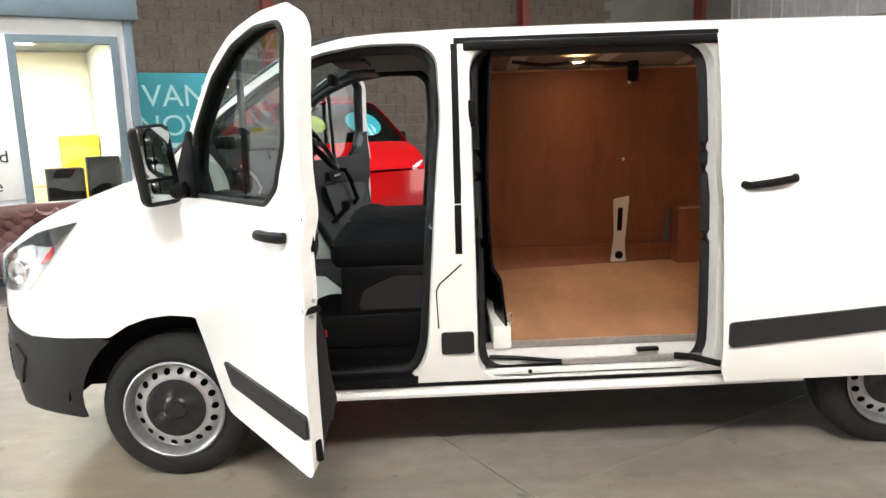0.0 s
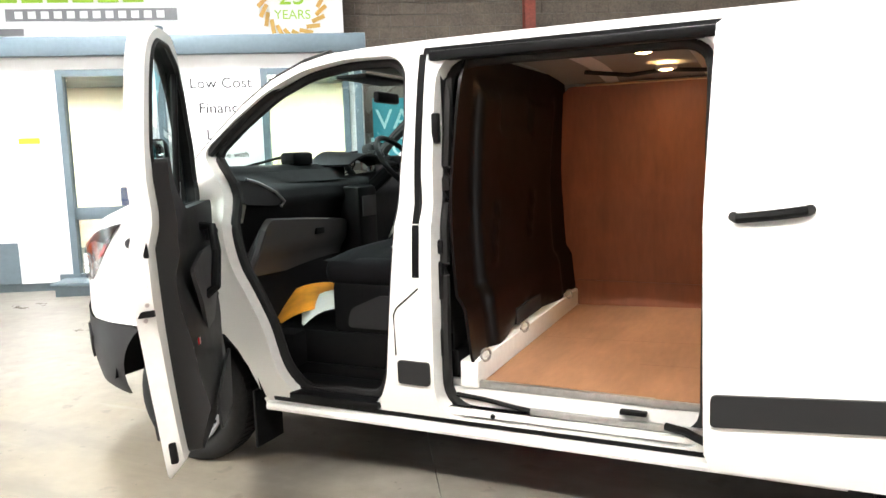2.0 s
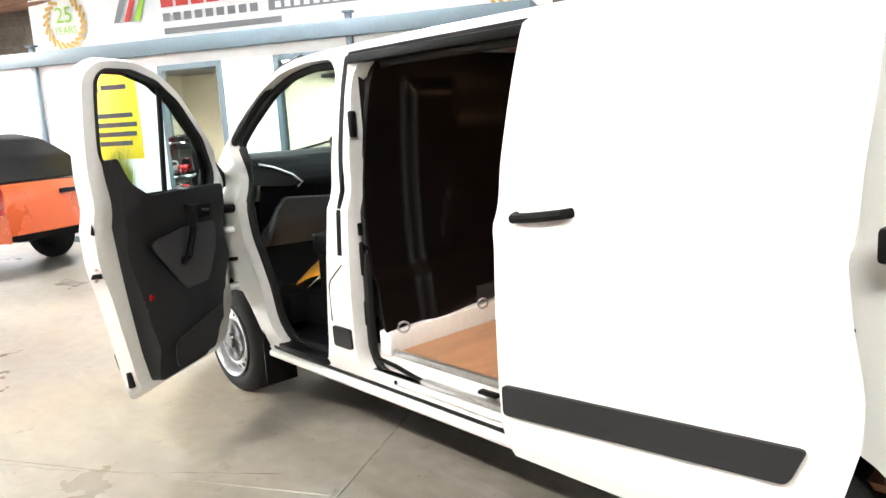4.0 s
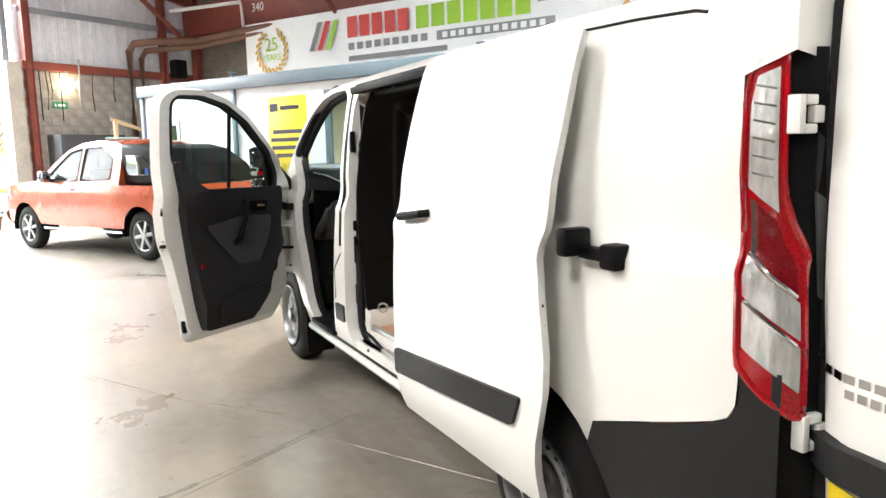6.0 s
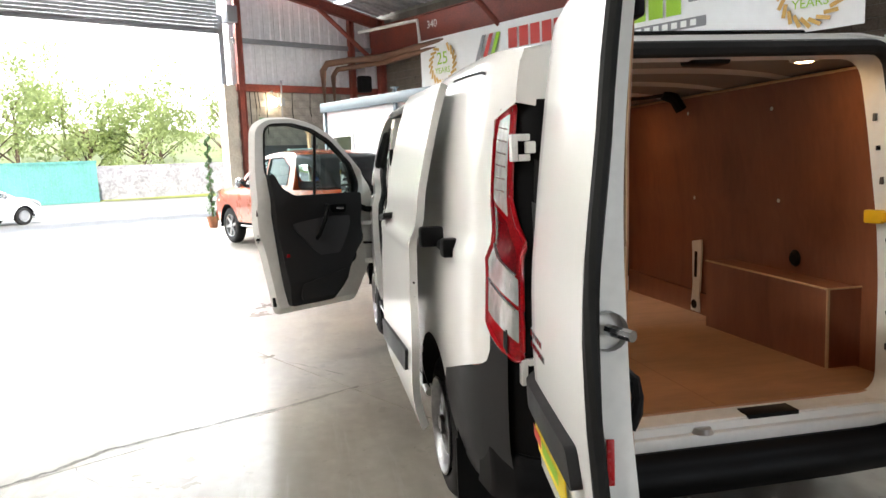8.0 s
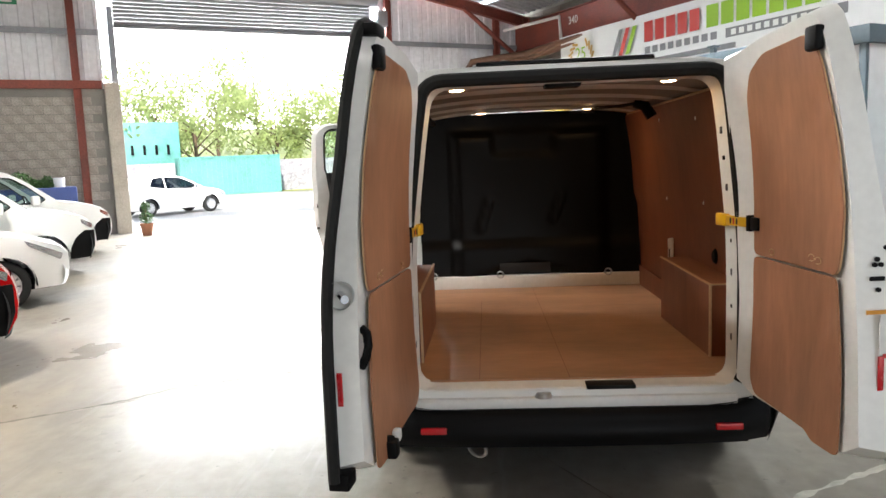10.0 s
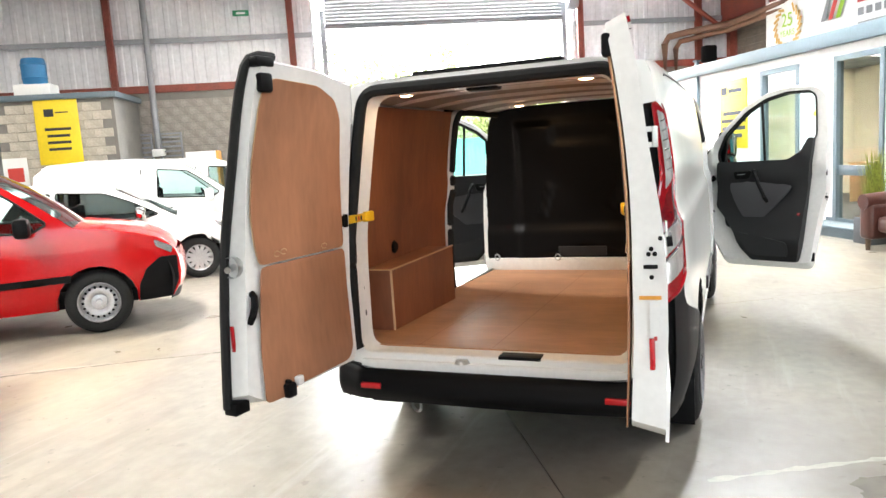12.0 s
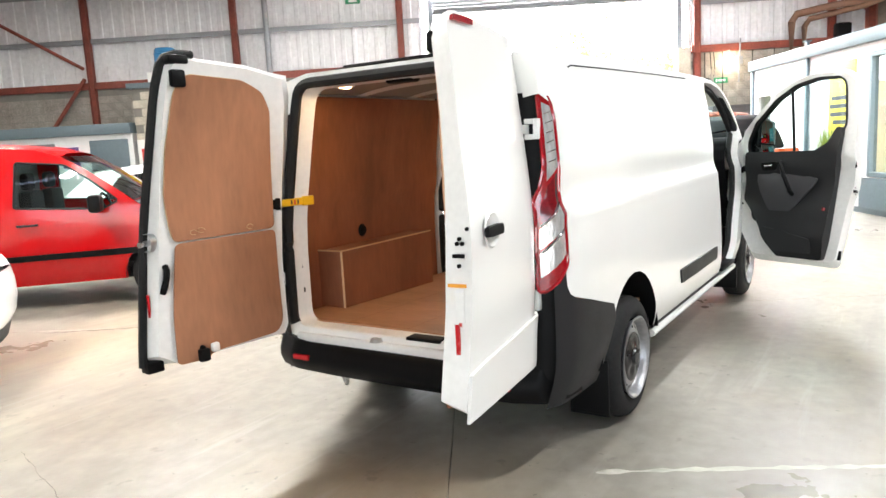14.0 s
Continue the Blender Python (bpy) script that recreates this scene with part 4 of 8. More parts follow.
    part("door_reflector", sheet([(1.055, 0.85), (1.08, 0.85), (1.08, 0.875), (1.055, 0.875)], leaf_skin(side, -0.150), step=0.05, thick=0.006), REDLENS, door, "red door reflector")
    # latch, holes and labels on the closing edge
    edge = lambda z, d: Vector(leaf_skin(side, d)(1.258 if z > 0.95 else 1.16, z))  # noqa: E731
    q = edge(1.25, -0.028)
    part("latch_slot", B(q.x - 0.002, q.x + 0.006, q.y - 0.016, q.y + 0.016, 1.19, 1.30, 0.003), BLACK, door, "black lock slot")
    for dz, dd in ((1.04, -0.018), (1.04, -0.038), (0.99, -0.028), (0.93, -0.03), (1.10, -0.04)):
        q = edge(dz, dd)
        part("screw", C((q.x - 0.004, q.y, dz), (q.x + 0.004, q.y, dz), 0.007, seg=8), ZINC, door)
    q = edge(1.0, -0.03)
    part("latch", B(q.x - 0.004, q.x + 0.005, q.y - 0.03, q.y + 0.03, 1.0, 1.022, 0.003), BLACK, door, "black door latch")
    q = edge(0.5, -0.03)
    part("buffer", B(q.x - 0.01, q.x + 0.018, q.y - 0.012, q.y + 0.012, 0.47, 0.545, 0.005), BLACK, door)
    # outside: trim strip and handle
    part("trim_strip", sheet(rounded(LOWER_TRIM, 0.02), leaf_skin(side, 0.012), step=0.08, thick=0.012), PLASTIC, door, "dark grey rubbing strip")
    hd = part("handle_cup", sheet(rounded([(0.98, 1.19), (1.16, 1.19), (1.16, 1.27), (0.98, 1.27)], 0.03), leaf_skin(side, 0.003), step=0.05), WHITE, door)
    part("door_handle", tube(bmesh.new(), [leaf_skin(side, d)(x, z) for x, z, d in ((0.965, 1.225, 0.005), (0.985, 1.228, 0.018), (1.08, 1.232, 0.024), (1.16, 1.235, 0.018), (1.175, 1.235, 0.005))], 0.018, 10), BLACK, door, "black outer door handle")
    # mirror on its black foot
    foot = rounded([(-0.01, 1.335), (0.13, 1.455), (0.25, 1.575), (0.30, 1.50), (0.275, 1.30), (-0.015, 1.295)], 0.02)
    part("mirror_foot", sheet(foot, leaf_skin(side, 0.02), step=0.06, thick=0.03), BLACK, door, "black mirror foot")
    c = m.inverted() @ Vector((0.095 if side < 0 else 0.0, side * (1.12 if side < 0 else 1.09), 1.44))
    hw = 0.078 if side < 0 else 0.10
    turned = Matrix.Translation(c) @ pose(0, 0, 0, 0, -4, side * -8)
    part("mirror_arm", tube(bmesh.new(), [(0.24, side * 0.94, 1.34), (0.19, side * 1.0, 1.33), (c.x - 0.03, c.y, c.z - 0.10)], 0.035, 10), BLACK, door, "black mirror arm", 60)
    part("mirror_shell", B(-0.08, 0.02, -hw, hw, -0.162, 0.162, 0.035, seg=3), BLACK, door, "black mirror housing", 60, turned)
    part("mirror_glass", B(0.019, 0.0225, 0.016 - hw, hw - 0.016, -0.05, 0.147, 0.001), MIRROR, door, "mirror glass", 35, turned)
    part("wide_mirror_glass", B(0.019, 0.0225, 0.016 - hw, hw - 0.016, -0.142, -0.065, 0.001), MIRROR, door, "small wide angle mirror", 35, turned)
    # hinges
    for z in (1.05, 0.72):
        part("hinge", boxes([(0.16, 0.27, min(side * 0.87, side * 0.94), max(side * 0.87, side * 0.94), z - 0.035, z + 0.035)], 0.01), JAMB, van, "white door hinge")
        a, b = Vector((0.24, side * 0.90, z)), m @ Vector(leaf_skin(side, -0.05)(0.20, z))
        part("hinge_arm", tube(bmesh.new(), [a, a.lerp(b, 0.5) + Vector((-0.012, 0, 0)), b], 0.022, 8), JAMB, van, "white hinge arm")
    a, b = Vector((0.27, side * 0.88, 1.19)), m @ Vector(leaf_skin(side, -0.05)(0.20, 1.19))
    part("cable_gaiter", tube(bmesh.new(), [a, a.lerp(b, 0.33) + Vector((-0.01, 0, -0.02)), a.lerp(b, 0.66) + Vector((-0.01, 0, -0.02)), b], 0.026, 10), BLACK, van, "black rubber cable gaiter")
    a, b = Vector((0.27, side * 0.88, 0.88)), m @ Vector(leaf_skin(side, -0.05)(0.20, 0.88))
    part("check_arm", tube(bmesh.new(), [a, b], 0.011, 6), BLACK, van, "black door check arm")
    return door


front_door(-1, 55.5, 4.5, 0.955, (0.765, -1.904))
front_door(1, 64, 7.2, 0.908, (0.669, 1.872))

# sliding door, run back along the side
RUN = 1.10


def slid(out):
    def f(x, z):
        # below the swage line the leaf is pressed in a little
        px, py, pz = skin(-1, out - 0.007 * max(0.0, min(1.0, (1.225 - z) / 0.035)))(x, z)
        return (x + RUN, py - 0.14 + 0.065 * max(0.0, z - 1.25) / 0.65, z)

    return f


# its rear edge waves with the seal of the opening
leaf = [(1.32, 1.90), (1.35, 1.925), (2.425, 1.89), (2.43, 1.60), (2.42, 1.38), (2.412, 1.20), (2.425, 1.10), (2.465, 0.90), (2.46, 0.78), (2.42, 0.62), (2.40, 0.40), (1.34, 0.40), (1.315, 0.46), (1.30, 1.3)]
slider = part("sliding_door", sheet(leaf, slid(0.0), step=0.03), WHITE, van, "white sliding side door run back along the van", 40)
lp = divided(leaf, 0.05)
part("leaf_edge", band(lp, [(1.87 + (x - 1.87) * 0.975, 1.15 + (z - 1.15) * 0.98) for x, z in lp], slid(0), slid(-0.035)), JAMB, slider, "white leaf edge", 50)
part("inner_panel", sheet([(1.87 + (x - 1.87) * 0.975, 1.15 + (z - 1.15) * 0.98) for x, z in leaf], slid(-0.035), step=0.08), JAMB, slider, "white inner skin", 40)
part("trim_strip", sheet(rounded([(1.335, 0.57), (2.30, 0.645), (2.345, 0.75), (1.335, 0.68)], 0.02), slid(0.014), step=0.08, thick=0.014), PLASTIC, slider, "dark grey rubbing strip")
part("door_handle", tube(bmesh.new(), [slid(d)(x, z) for x, z, d in ((1.392, 1.268, 0.0), (1.405, 1.265, 0.032), (1.50, 1.275, 0.04), (1.60, 1.288, 0.034), (1.614, 1.290, 0.0))], 0.017, 10), BLACK, slider, "black outer door handle")
part("handle_cup", sheet(rounded([(1.44, 1.235), (1.555, 1.245), (1.525, 1.225), (1.475, 1.222)], 0.02), slid(0.002), step=0.05, thick=0.003), WHITE, slider)
for z in (1.06, 1.0, 0.90):
    q = slid(-0.018)(2.42 + 0.03 * (1.1 - z) / 0.2, z)
    part("screw", C((q[0] - 0.006, q[1], z), (q[0] + 0.0015, q[1], z), 0.005, seg=8), BLACK, slider)
part("roller_arm", boxes([(3.555, 3.605, -1.03, -0.93, 1.215, 1.30), (3.57, 3.69, -0.962, -0.918, 1.205, 1.245), (3.675, 3.745, -0.965, -0.893, 1.185, 1.26)], 0.012), BLACK, slider, "black roller arm")
part("bottom_stop", tube(bmesh.new(), [(2.27, -0.88, 0.475), (2.34, -0.91, 0.475), (2.44, -0.99, 0.465)], 0.016, 8), BLACK, slider)

# rear doors, swung back past a right angle
LEAF_W = 0.745
FREE_EDGE = [(0.58, -0.048), (0.62, -0.045), (0.95, 0.0), (1.30, 0.04), (1.60, 0.075), (1.86, 0.108), (1.95, 0.125), (2.0, 0.14)]


def free_edge(z):
    return table(FREE_EDGE, z)


REAR_LEAF = [(y, z) for z, y in FREE_EDGE[1:]] + [(0.165, 2.028), (0.22, 2.036), (0.56, 2.01), (0.74, 1.98), (0.825, 1.962), (0.838, 1.85), (0.825, 1.62), (0.792, 1.3), (LEAF_W + 0.02, 1.0), (LEAF_W + 0.01, 0.61), (0.70, 0.56), (0.04, 0.565)]


def rear_door(side, angle, pivot, off, wide):
    # built closed: across y from its free edge (0) to the hinge edge
    m = pose(4.235, side * pivot, 0) @ pose(0, 0, 0, 0, 0, side * angle) @ Matrix.Diagonal((1, wide, 1, 1)) @ pose(-4.235, -side * pivot, 0)

    def outer(d):
        def f(y, z):
            # the lower half stands prouder than the upper
            step = max(0.0, min(1.0, (1.66 - z) / 0.56))
            step = step * step * (3 - 2 * step)
            swell = 0.025 + 0.038 * step - 0.02 * max(0.0, 0.95 - z) / 0.4 + 0.012 * (1 - (min(y, LEAF_W) / LEAF_W) ** 2) - 0.04 * max(0.0, y - lean(z) - 0.66) / 0.085
            deep = d * (1 + 0.5 * step) if d > 0.06 else d
            return (4.225 + swell - deep - 0.13 * max(0, z - 1.25) ** 2, side * (y + off), z)

        return f

    def block(y, z, d, sx, sy, sz, bevel=0.008):
        q = outer(d)(y, z)
        return B(q[0] - sx, q[0] + sx, q[1] - sy, q[1] + sy, z - sz, z + sz, bevel)

    short = 0.03 if side < 0 else -0.028
    outline = [(y - short if y > 0.72 else y, z) for y, z in REAR_LEAF]
    door = part("rear_door", sheet(outline, outer(0), step=0.06), WHITE, van, "open white rear door with a plywood lining", 40, m)
    lp = divided(outline, 0.05)
    slim = lambda y, z: (0.39 + (y - 0.39) * (0.955 if y < 0.39 else 0.85), 1.22 + (z - 1.22) * 0.965)  # noqa: E731
    inn = [slim(*q) for q in lp]
    part("leaf_edge", band(lp, inn, outer(0), outer(0.075)), JAMB, door, "white leaf edge", 50)
    part("inner_skin", sheet([slim(*q) for q in outline], outer(0.075), step=0.05), JAMB, door, "white inner skin", 40)
    lining_up = rounded([(0.105, 1.165), (0.09, 1.24), (0.08, 1.38), (0.105, 1.6), (0.15, 1.84), (0.17, 1.90), (0.22, 1.945), (0.50, 1.925), (0.61, 1.87), (0.655, 1.78), (0.655, 1.6), (0.645, 1.165)], 0.03)
    lining_low = rounded([(0.108, 1.155), (0.645, 1.155), (0.648, 1.10), (0.64, 0.66), (0.60, 0.605), (0.24, 0.595), (0.20, 0.57), (0.05, 0.575), (0.06, 0.80)], 0.03)
    part("door_lining", sheet(lining_up, outer(0.084), step=0.1, thick=0.006), PLYDOOR, door, "plywood upper door lining")
    part("door_lining", sheet(lining_low, outer(0.084), step=0.1, thick=0.006), PLYDOOR, door, "plywood lower door lining")
    part("lining_edge", tube(bmesh.new(), [outer(0.083)(y, z) for y, z in lining_up + lining_up[:1]], 0.003, 5), PLYEDGE, door, "raw lining edge")
    for y, z in ((0.20, 1.20), (0.24, 1.205), (0.50, 1.19)):
        part("lining_chip", tube(bmesh.new(), [outer(0.093)(y + 0.018 * math.cos(q), z + 0.012 * math.sin(q)) for q in np.linspace(0, 5.2, 9)], 0.0018, 4), PLYEDGE, door)
    if side < 0:
        seal = [(free_edge(z), z) for z in np.linspace(0.58, 1.99, 16)] + [(0.16, 2.025), (0.21, 2.042), (0.29, 2.042)]
        part("edge_seal", tube(bmesh.new(), [outer(0.018)(y - 0.01, z) for y, z in seal], 0.02, 8), SEAL, door, "black rubber edge seal")
        part("latch", lathe(bmesh.new(), [(0.0, 0.018), (0.035, 0.018), (0.043, 0.008), (0.046, -0.03)], 20, pose(*outer(0.058)(free_edge(1.17) + 0.014, 1.17), 90, 0, 0) @ pose(0, 0, 0, 0, 0, 0)), ZINC, door, "zinc rotary latch")
        part("latch_bolt", tube(bmesh.new(), [outer(0.06)(0.025, 1.172), outer(0.065)(-0.04, 1.17)], 0.014, 8), CHROME, door)
        part("pull_handle", tube(bmesh.new(), [outer(d)(y, z) for y, z, d in ((0.058, 1.055, 0.075), (0.054, 1.04, 0.088), (0.046, 1.0, 0.092), (0.038, 0.965, 0.088), (0.034, 0.93, 0.075))], 0.015, 8), BLACK, door, "black pull handle")
        part("number_plate", sheet(rounded([(0.22, 0.745), (0.70, 0.745), (0.70, 0.635), (0.22, 0.635)], 0.01), outer(-0.012), step=0.1, thick=0.004), YSIGN, door, "yellow number plate with plain bars")
        for a, b, mt in ((0.52, 0.64, REDINK), (0.28, 0.50, GREENINK)):
            part("plate_bar", sheet([(a, 0.71), (b, 0.71), (b, 0.67), (a, 0.67)], outer(-0.017), step=0.1), mt, door)
        part("trim_strip", sheet(rounded([(0.06, 0.765), (0.76, 0.765), (0.76, 0.85), (0.10, 0.86)], 0.02), outer(-0.03), step=0.035, thick=0.03), PLASTIC, door, "dark grey plate trim")
        for y0, y1, z in ((0.48, 0.74, 1.00), (0.44, 0.66, 0.965)):
            for k in range(7):
                w = (y1 - y0) / 7
                part("badge_bar", sheet([(y0 + w * k, z), (y0 + w * (k + 0.72), z), (y0 + w * (k + 0.72), z + 0.02), (y0 + w * k, z + 0.02)], outer(-0.004), step=0.1, thick=0.003), CHROME, door, "chrome badge bar")
        part("edge_cap", block(0.185, 2.012, 0.05, 0.03, 0.05, 0.022, 0.012), BLACK, door, "black edge cap")
        part("lower_cap", block(-0.02, 0.578, 0.03, 0.035, 0.04, 0.028), BLACK, door, "black lower cap")
        part("lower_catch", boxes([(4.115, 4.155, -0.20 - off, -0.15 - off, 0.565, 0.63), (4.125, 4.17, -0.185 - off, -0.165 - off, 0.60, 0.645)], 0.01), BLACK, door, "black lower catch")
        part("catch_plate", boxes([(4.12, 4.15, -0.255 - off, -0.215 - off, 0.60, 0.645)], 0.01), JAMB, door)
    else:
        at = lambda d, z: outer(d)(free_edge(z), z)  # noqa: E731
        # labels, holes and the latch slot on the free edge
        for z0, z1, mt, d0, d1 in ((1.055, 1.068, material("orange_label", (0.75, 0.32, 0.03), 0.5), 0.02, 0.062), (0.93, 1.053, PAPER, 0.025, 0.058), (0.918, 0.932, REDINK, 0.036, 0.046)):
            a, b = at(d1, z0), at(d0, z1)
            part("label", B(min(a[0], b[0]), max(a[0], b[0]), a[1] - 0.0045, a[1] - 0.0015, z0, z1), mt, door, "small printed label", smooth=0)
        for z, d in ((1.225, 0.045), (1.208, 0.035), (1.208, 0.055), (1.13, 0.05), (1.26, 0.012)):
            q = at(d, z)
            part("edge_hole", C((q[0], q[1] - 0.004, z), (q[0], q[1] + 0.003, z), 0.008, seg=8), BLACK, door)
        q = at(0.05, 1.165)
        part("latch_slot", B(q[0] - 0.025, q[0] + 0.022, q[1] - 0.005, q[1] + 0.003, 1.158, 1.172, 0.002), BLACK, door, "black latch slot")
        part("door_handle", sheet(rounded([(0.13, 1.255), (0.27, 1.255), (0.27, 1.215), (0.13, 1.215)], 0.018), outer(-0.028), step=0.05, thick=0.02), BLACK, door, "black outer door handle", 50)
        part("handle_cup", lathe(bmesh.new(), [(0.0, -0.002), (0.045, 0.0), (0.062, 0.006), (0.068, 0.0)], 24, Matrix.Translation(outer(-0.006)(0.20, 1.235)) @ pose(0, 0, 0, 0, 90, 0)), WHITE, door, "round handle recess", 60)
        part("lower_press", sheet([(-0.045, 0.575), (0.70, 0.575), (0.72, 0.80), (0.08, 0.76), (-0.02, 0.745)], outer(-0.012), step=0.06, thick=0.012), WHITE, door, "pressed lower panel")
        part("brake_lamp", sheet(rounded([(0.16, 1.995), (0.18, 2.02), (0.34, 2.018), (0.34, 1.995)], 0.008), outer(-0.012), step=0.05, thick=0.014), REDLENS, door, "red high brake lamp")
    q = outer(0.05)(free_edge(0.87) + 0.002, 0.87)
    part("edge_reflector", B(q[0] - 0.009, q[0] + 0.009, q[1] - 0.004, q[1] + 0.004, 0.815, 0.925, 0.002), REFLECT, door, "red edge reflector")
    part("upper_catch", block(0.175, 1.925, 0.085, 0.018, 0.035, 0.04, 0.012), BLACK, door, "black upper catch")
    for z in (1.60, 0.845):
        bm = bmesh.new()
        yo = pivot + (0.035 if side < 0 else 0.0)
        for y0, y1, z0, z1, x0, x1 in ((yo + 0.02, yo + 0.042, -0.045, 0.045, 4.20, 4.236), (yo - 0.022, yo + 0.02, 0.022, 0.045, 4.212, 4.236), (yo - 0.022, yo + 0.02, -0.045, -0.022, 4.212, 4.236), (yo - 0.04, yo - 0.005, -0.02, 0.02, 4.218, 4.24)):
            box(bm, x0, x1, *sorted((side * y0, side * y1)), z + z0, z + z1, 0.004)
        bmesh.ops.translate(bm, verts=bm.verts, vec=(-lean(z), 0, 0))
        part("hinge", bm, JAMB, van, "white rear door hinge")
    # yellow check strap
    y0, y1 = (-0.640, -0.675) if side < 0 else (0.655, 0.715)
    turn = math.degrees(math.atan2(y1 - y0, 0.24))
    ms = pose(4.06, y0, 1.285, 0, 0, turn)
    st = part("check_strap", B(0.0, 0.075, -0.014, 0.014, -0.026, 0.026, 0.006), YELLOW, van, "yellow plastic check strap", 35, ms)
    part("strap_arm", B(0.07, 0.245, -0.009, 0.009, -0.020, 0.020, 0.004), YELLOW, st)
    for k in range(3):
        part("strap_mark", B(0.105 + 0.022 * k, 0.115 + 0.022 * k, -0.0105, 0.0105, -0.012, 0.012), REDINK if k == 1 else INK, st, smooth=0)
    part("strap_end", boxes([(0.235, 0.262, -0.022, 0.022, -0.032, 0.032), (0.262, 0.31, -0.02, -0.008, -0.026, 0.026), (0.262, 0.31, 0.008, 0.02, -0.026, 0.026)], 0.004), BLACK, st, "black strap end")
    return door


rear_door(-1, 97, 0.722, -0.023, 1.07)
rear_door(1, 95.5, 0.782, 0.057, 1.03)

# wheels: tyre, pierced steel rim, black hub cap


def wheel(x, y, side, parent, r=0.335, wide=0.21, rim_r=0.215, cap=True, spokes=0):
    m = pose(x, y, r, 90 if side > 0 else -90, 0, 0) @ pose(0, 0, 0, 0, 0, 20)
    # z of the wheel's own frame points inward from its outer face
    w = wide
    tyre = [(rim_r - 0.005, 0.02), (rim_r + 0.02, 0.0), (r - 0.075, -0.006), (r - 0.03, 0.008), (r - 0.008, 0.028), (r, 0.05), (r, w / 2), (r, w - 0.05), (r - 0.01, w - 0.025), (r - 0.05, w), (rim_r, w - 0.01), (rim_r - 0.01, w - 0.04)]
    wh = part("wheel", lathe(bmesh.new(), [(0.02, w * 0.6), (rim_r - 0.02, w * 0.75), (rim_r, w - 0.04)], 24), BLACK, parent, "steel wheel with a black tyre", 50, m)
    part("tyre", lathe(bmesh.new(), tyre, 48), TYRE, wh, "black treaded tyre", 50)
    tread = bmesh.new()
    for k in range(64):
        a = 2 * math.pi * k / 64
        for zz in (0.05, w * 0.40, w * 0.58):
            box(tread, -0.011, 0.011, -0.004, 0.0012, zz, zz + w * 0.15, m=pose(0, 0, 0, 0, 0, math.degrees(a)) @ pose(0, r, 0, 0, 0, 8))
    part("tread", tread, TYRE, wh, smooth=0)
    if spokes:
        part("rim", lathe(bmesh.new(), [(rim_r, 0.0), (rim_r - 0.012, 0.006), (rim_r - 0.02, 0.05), (rim_r - 0.03, w * 0.7)], 40), STEEL, wh, "silver alloy rim")
        for k in range(spokes):
            bm = B(-0.028, 0.028, 0.03, rim_r - 0.008, 0.012, 0.04, 0.008, m=pose(0, 0, 0, 0, 0, 360 * k / spokes))
            part("spoke", bm, STEEL, wh)
        part("hub", C((0, 0, 0.0), (0, 0, 0.05), 0.06, seg=20), STEEL, wh)
        return wh
    # dished steel disc with round holes
    ring, hole_r, n = rim_r * 0.80, rim_r * 0.075, 18
    holes = [[(ring * math.cos(2 * math.pi * k / n) + hole_r * math.cos(-2 * math.pi * j / 8), ring * math.sin(2 * math.pi * k / n) + hole_r * math.sin(-2 * math.pi * j / 8)) for j in range(8)] for k in range(n)]
    circle = [(rim_r * 0.9 * math.cos(2 * math.pi * k / 48), rim_r * 0.9 * math.sin(2 * math.pi * k / 48)) for k in range(48)]

    def dish(a, b):
        q = math.hypot(a, b) / rim_r
        return (a, b, 0.044 - 0.028 * math.exp(-(((q - 0.66) / 0.2) ** 2)))

    part("rim", lathe(bmesh.new(), [(rim_r + 0.006, -0.004), (rim_r + 0.012, -0.012), (rim_r + 0.004, -0.016), (rim_r - 0.008, -0.006), (rim_r - 0.016, 0.02), (rim_r * 0.90, 0.042), (rim_r * 0.88, 0.046)], 48), RIM, wh, "silver steel rim", 50)
    part("rim_disc", sheet(circle, dish, holes, 0.025, rim=0.02), STEEL, wh, "pierced silver disc", 60)
    if cap:
        # domed black cap with five lobes round a raised middle
        def lobed(a, b):
            q, w = b * 0.135, 2 * math.pi * a
            lobe = 0.011 * (0.5 + 0.5 * math.cos(5 * w)) * math.exp(-(((q - 0.082) / 0.03) ** 2))
            mid = 0.016 * max(0.0, min(1.0, (0.05 - q) / 0.008))
            return (q * math.cos(w), q * math.sin(w), 0.012 - 0.012 * (1 - (q / 0.135) ** 4) - mid + lobe)

        part("hub_cap", grid(lobed, 50, 16), HUBCAP, wh, "black plastic hub cap", 50)
    else:
        part("hub", lathe(bmesh.new(), [(0.0, -0.01), (0.03, -0.008), (0.035, 0.02), (0.07, 0.025), (0.08, 0.04)], 24), STEEL, wh)
    return wh


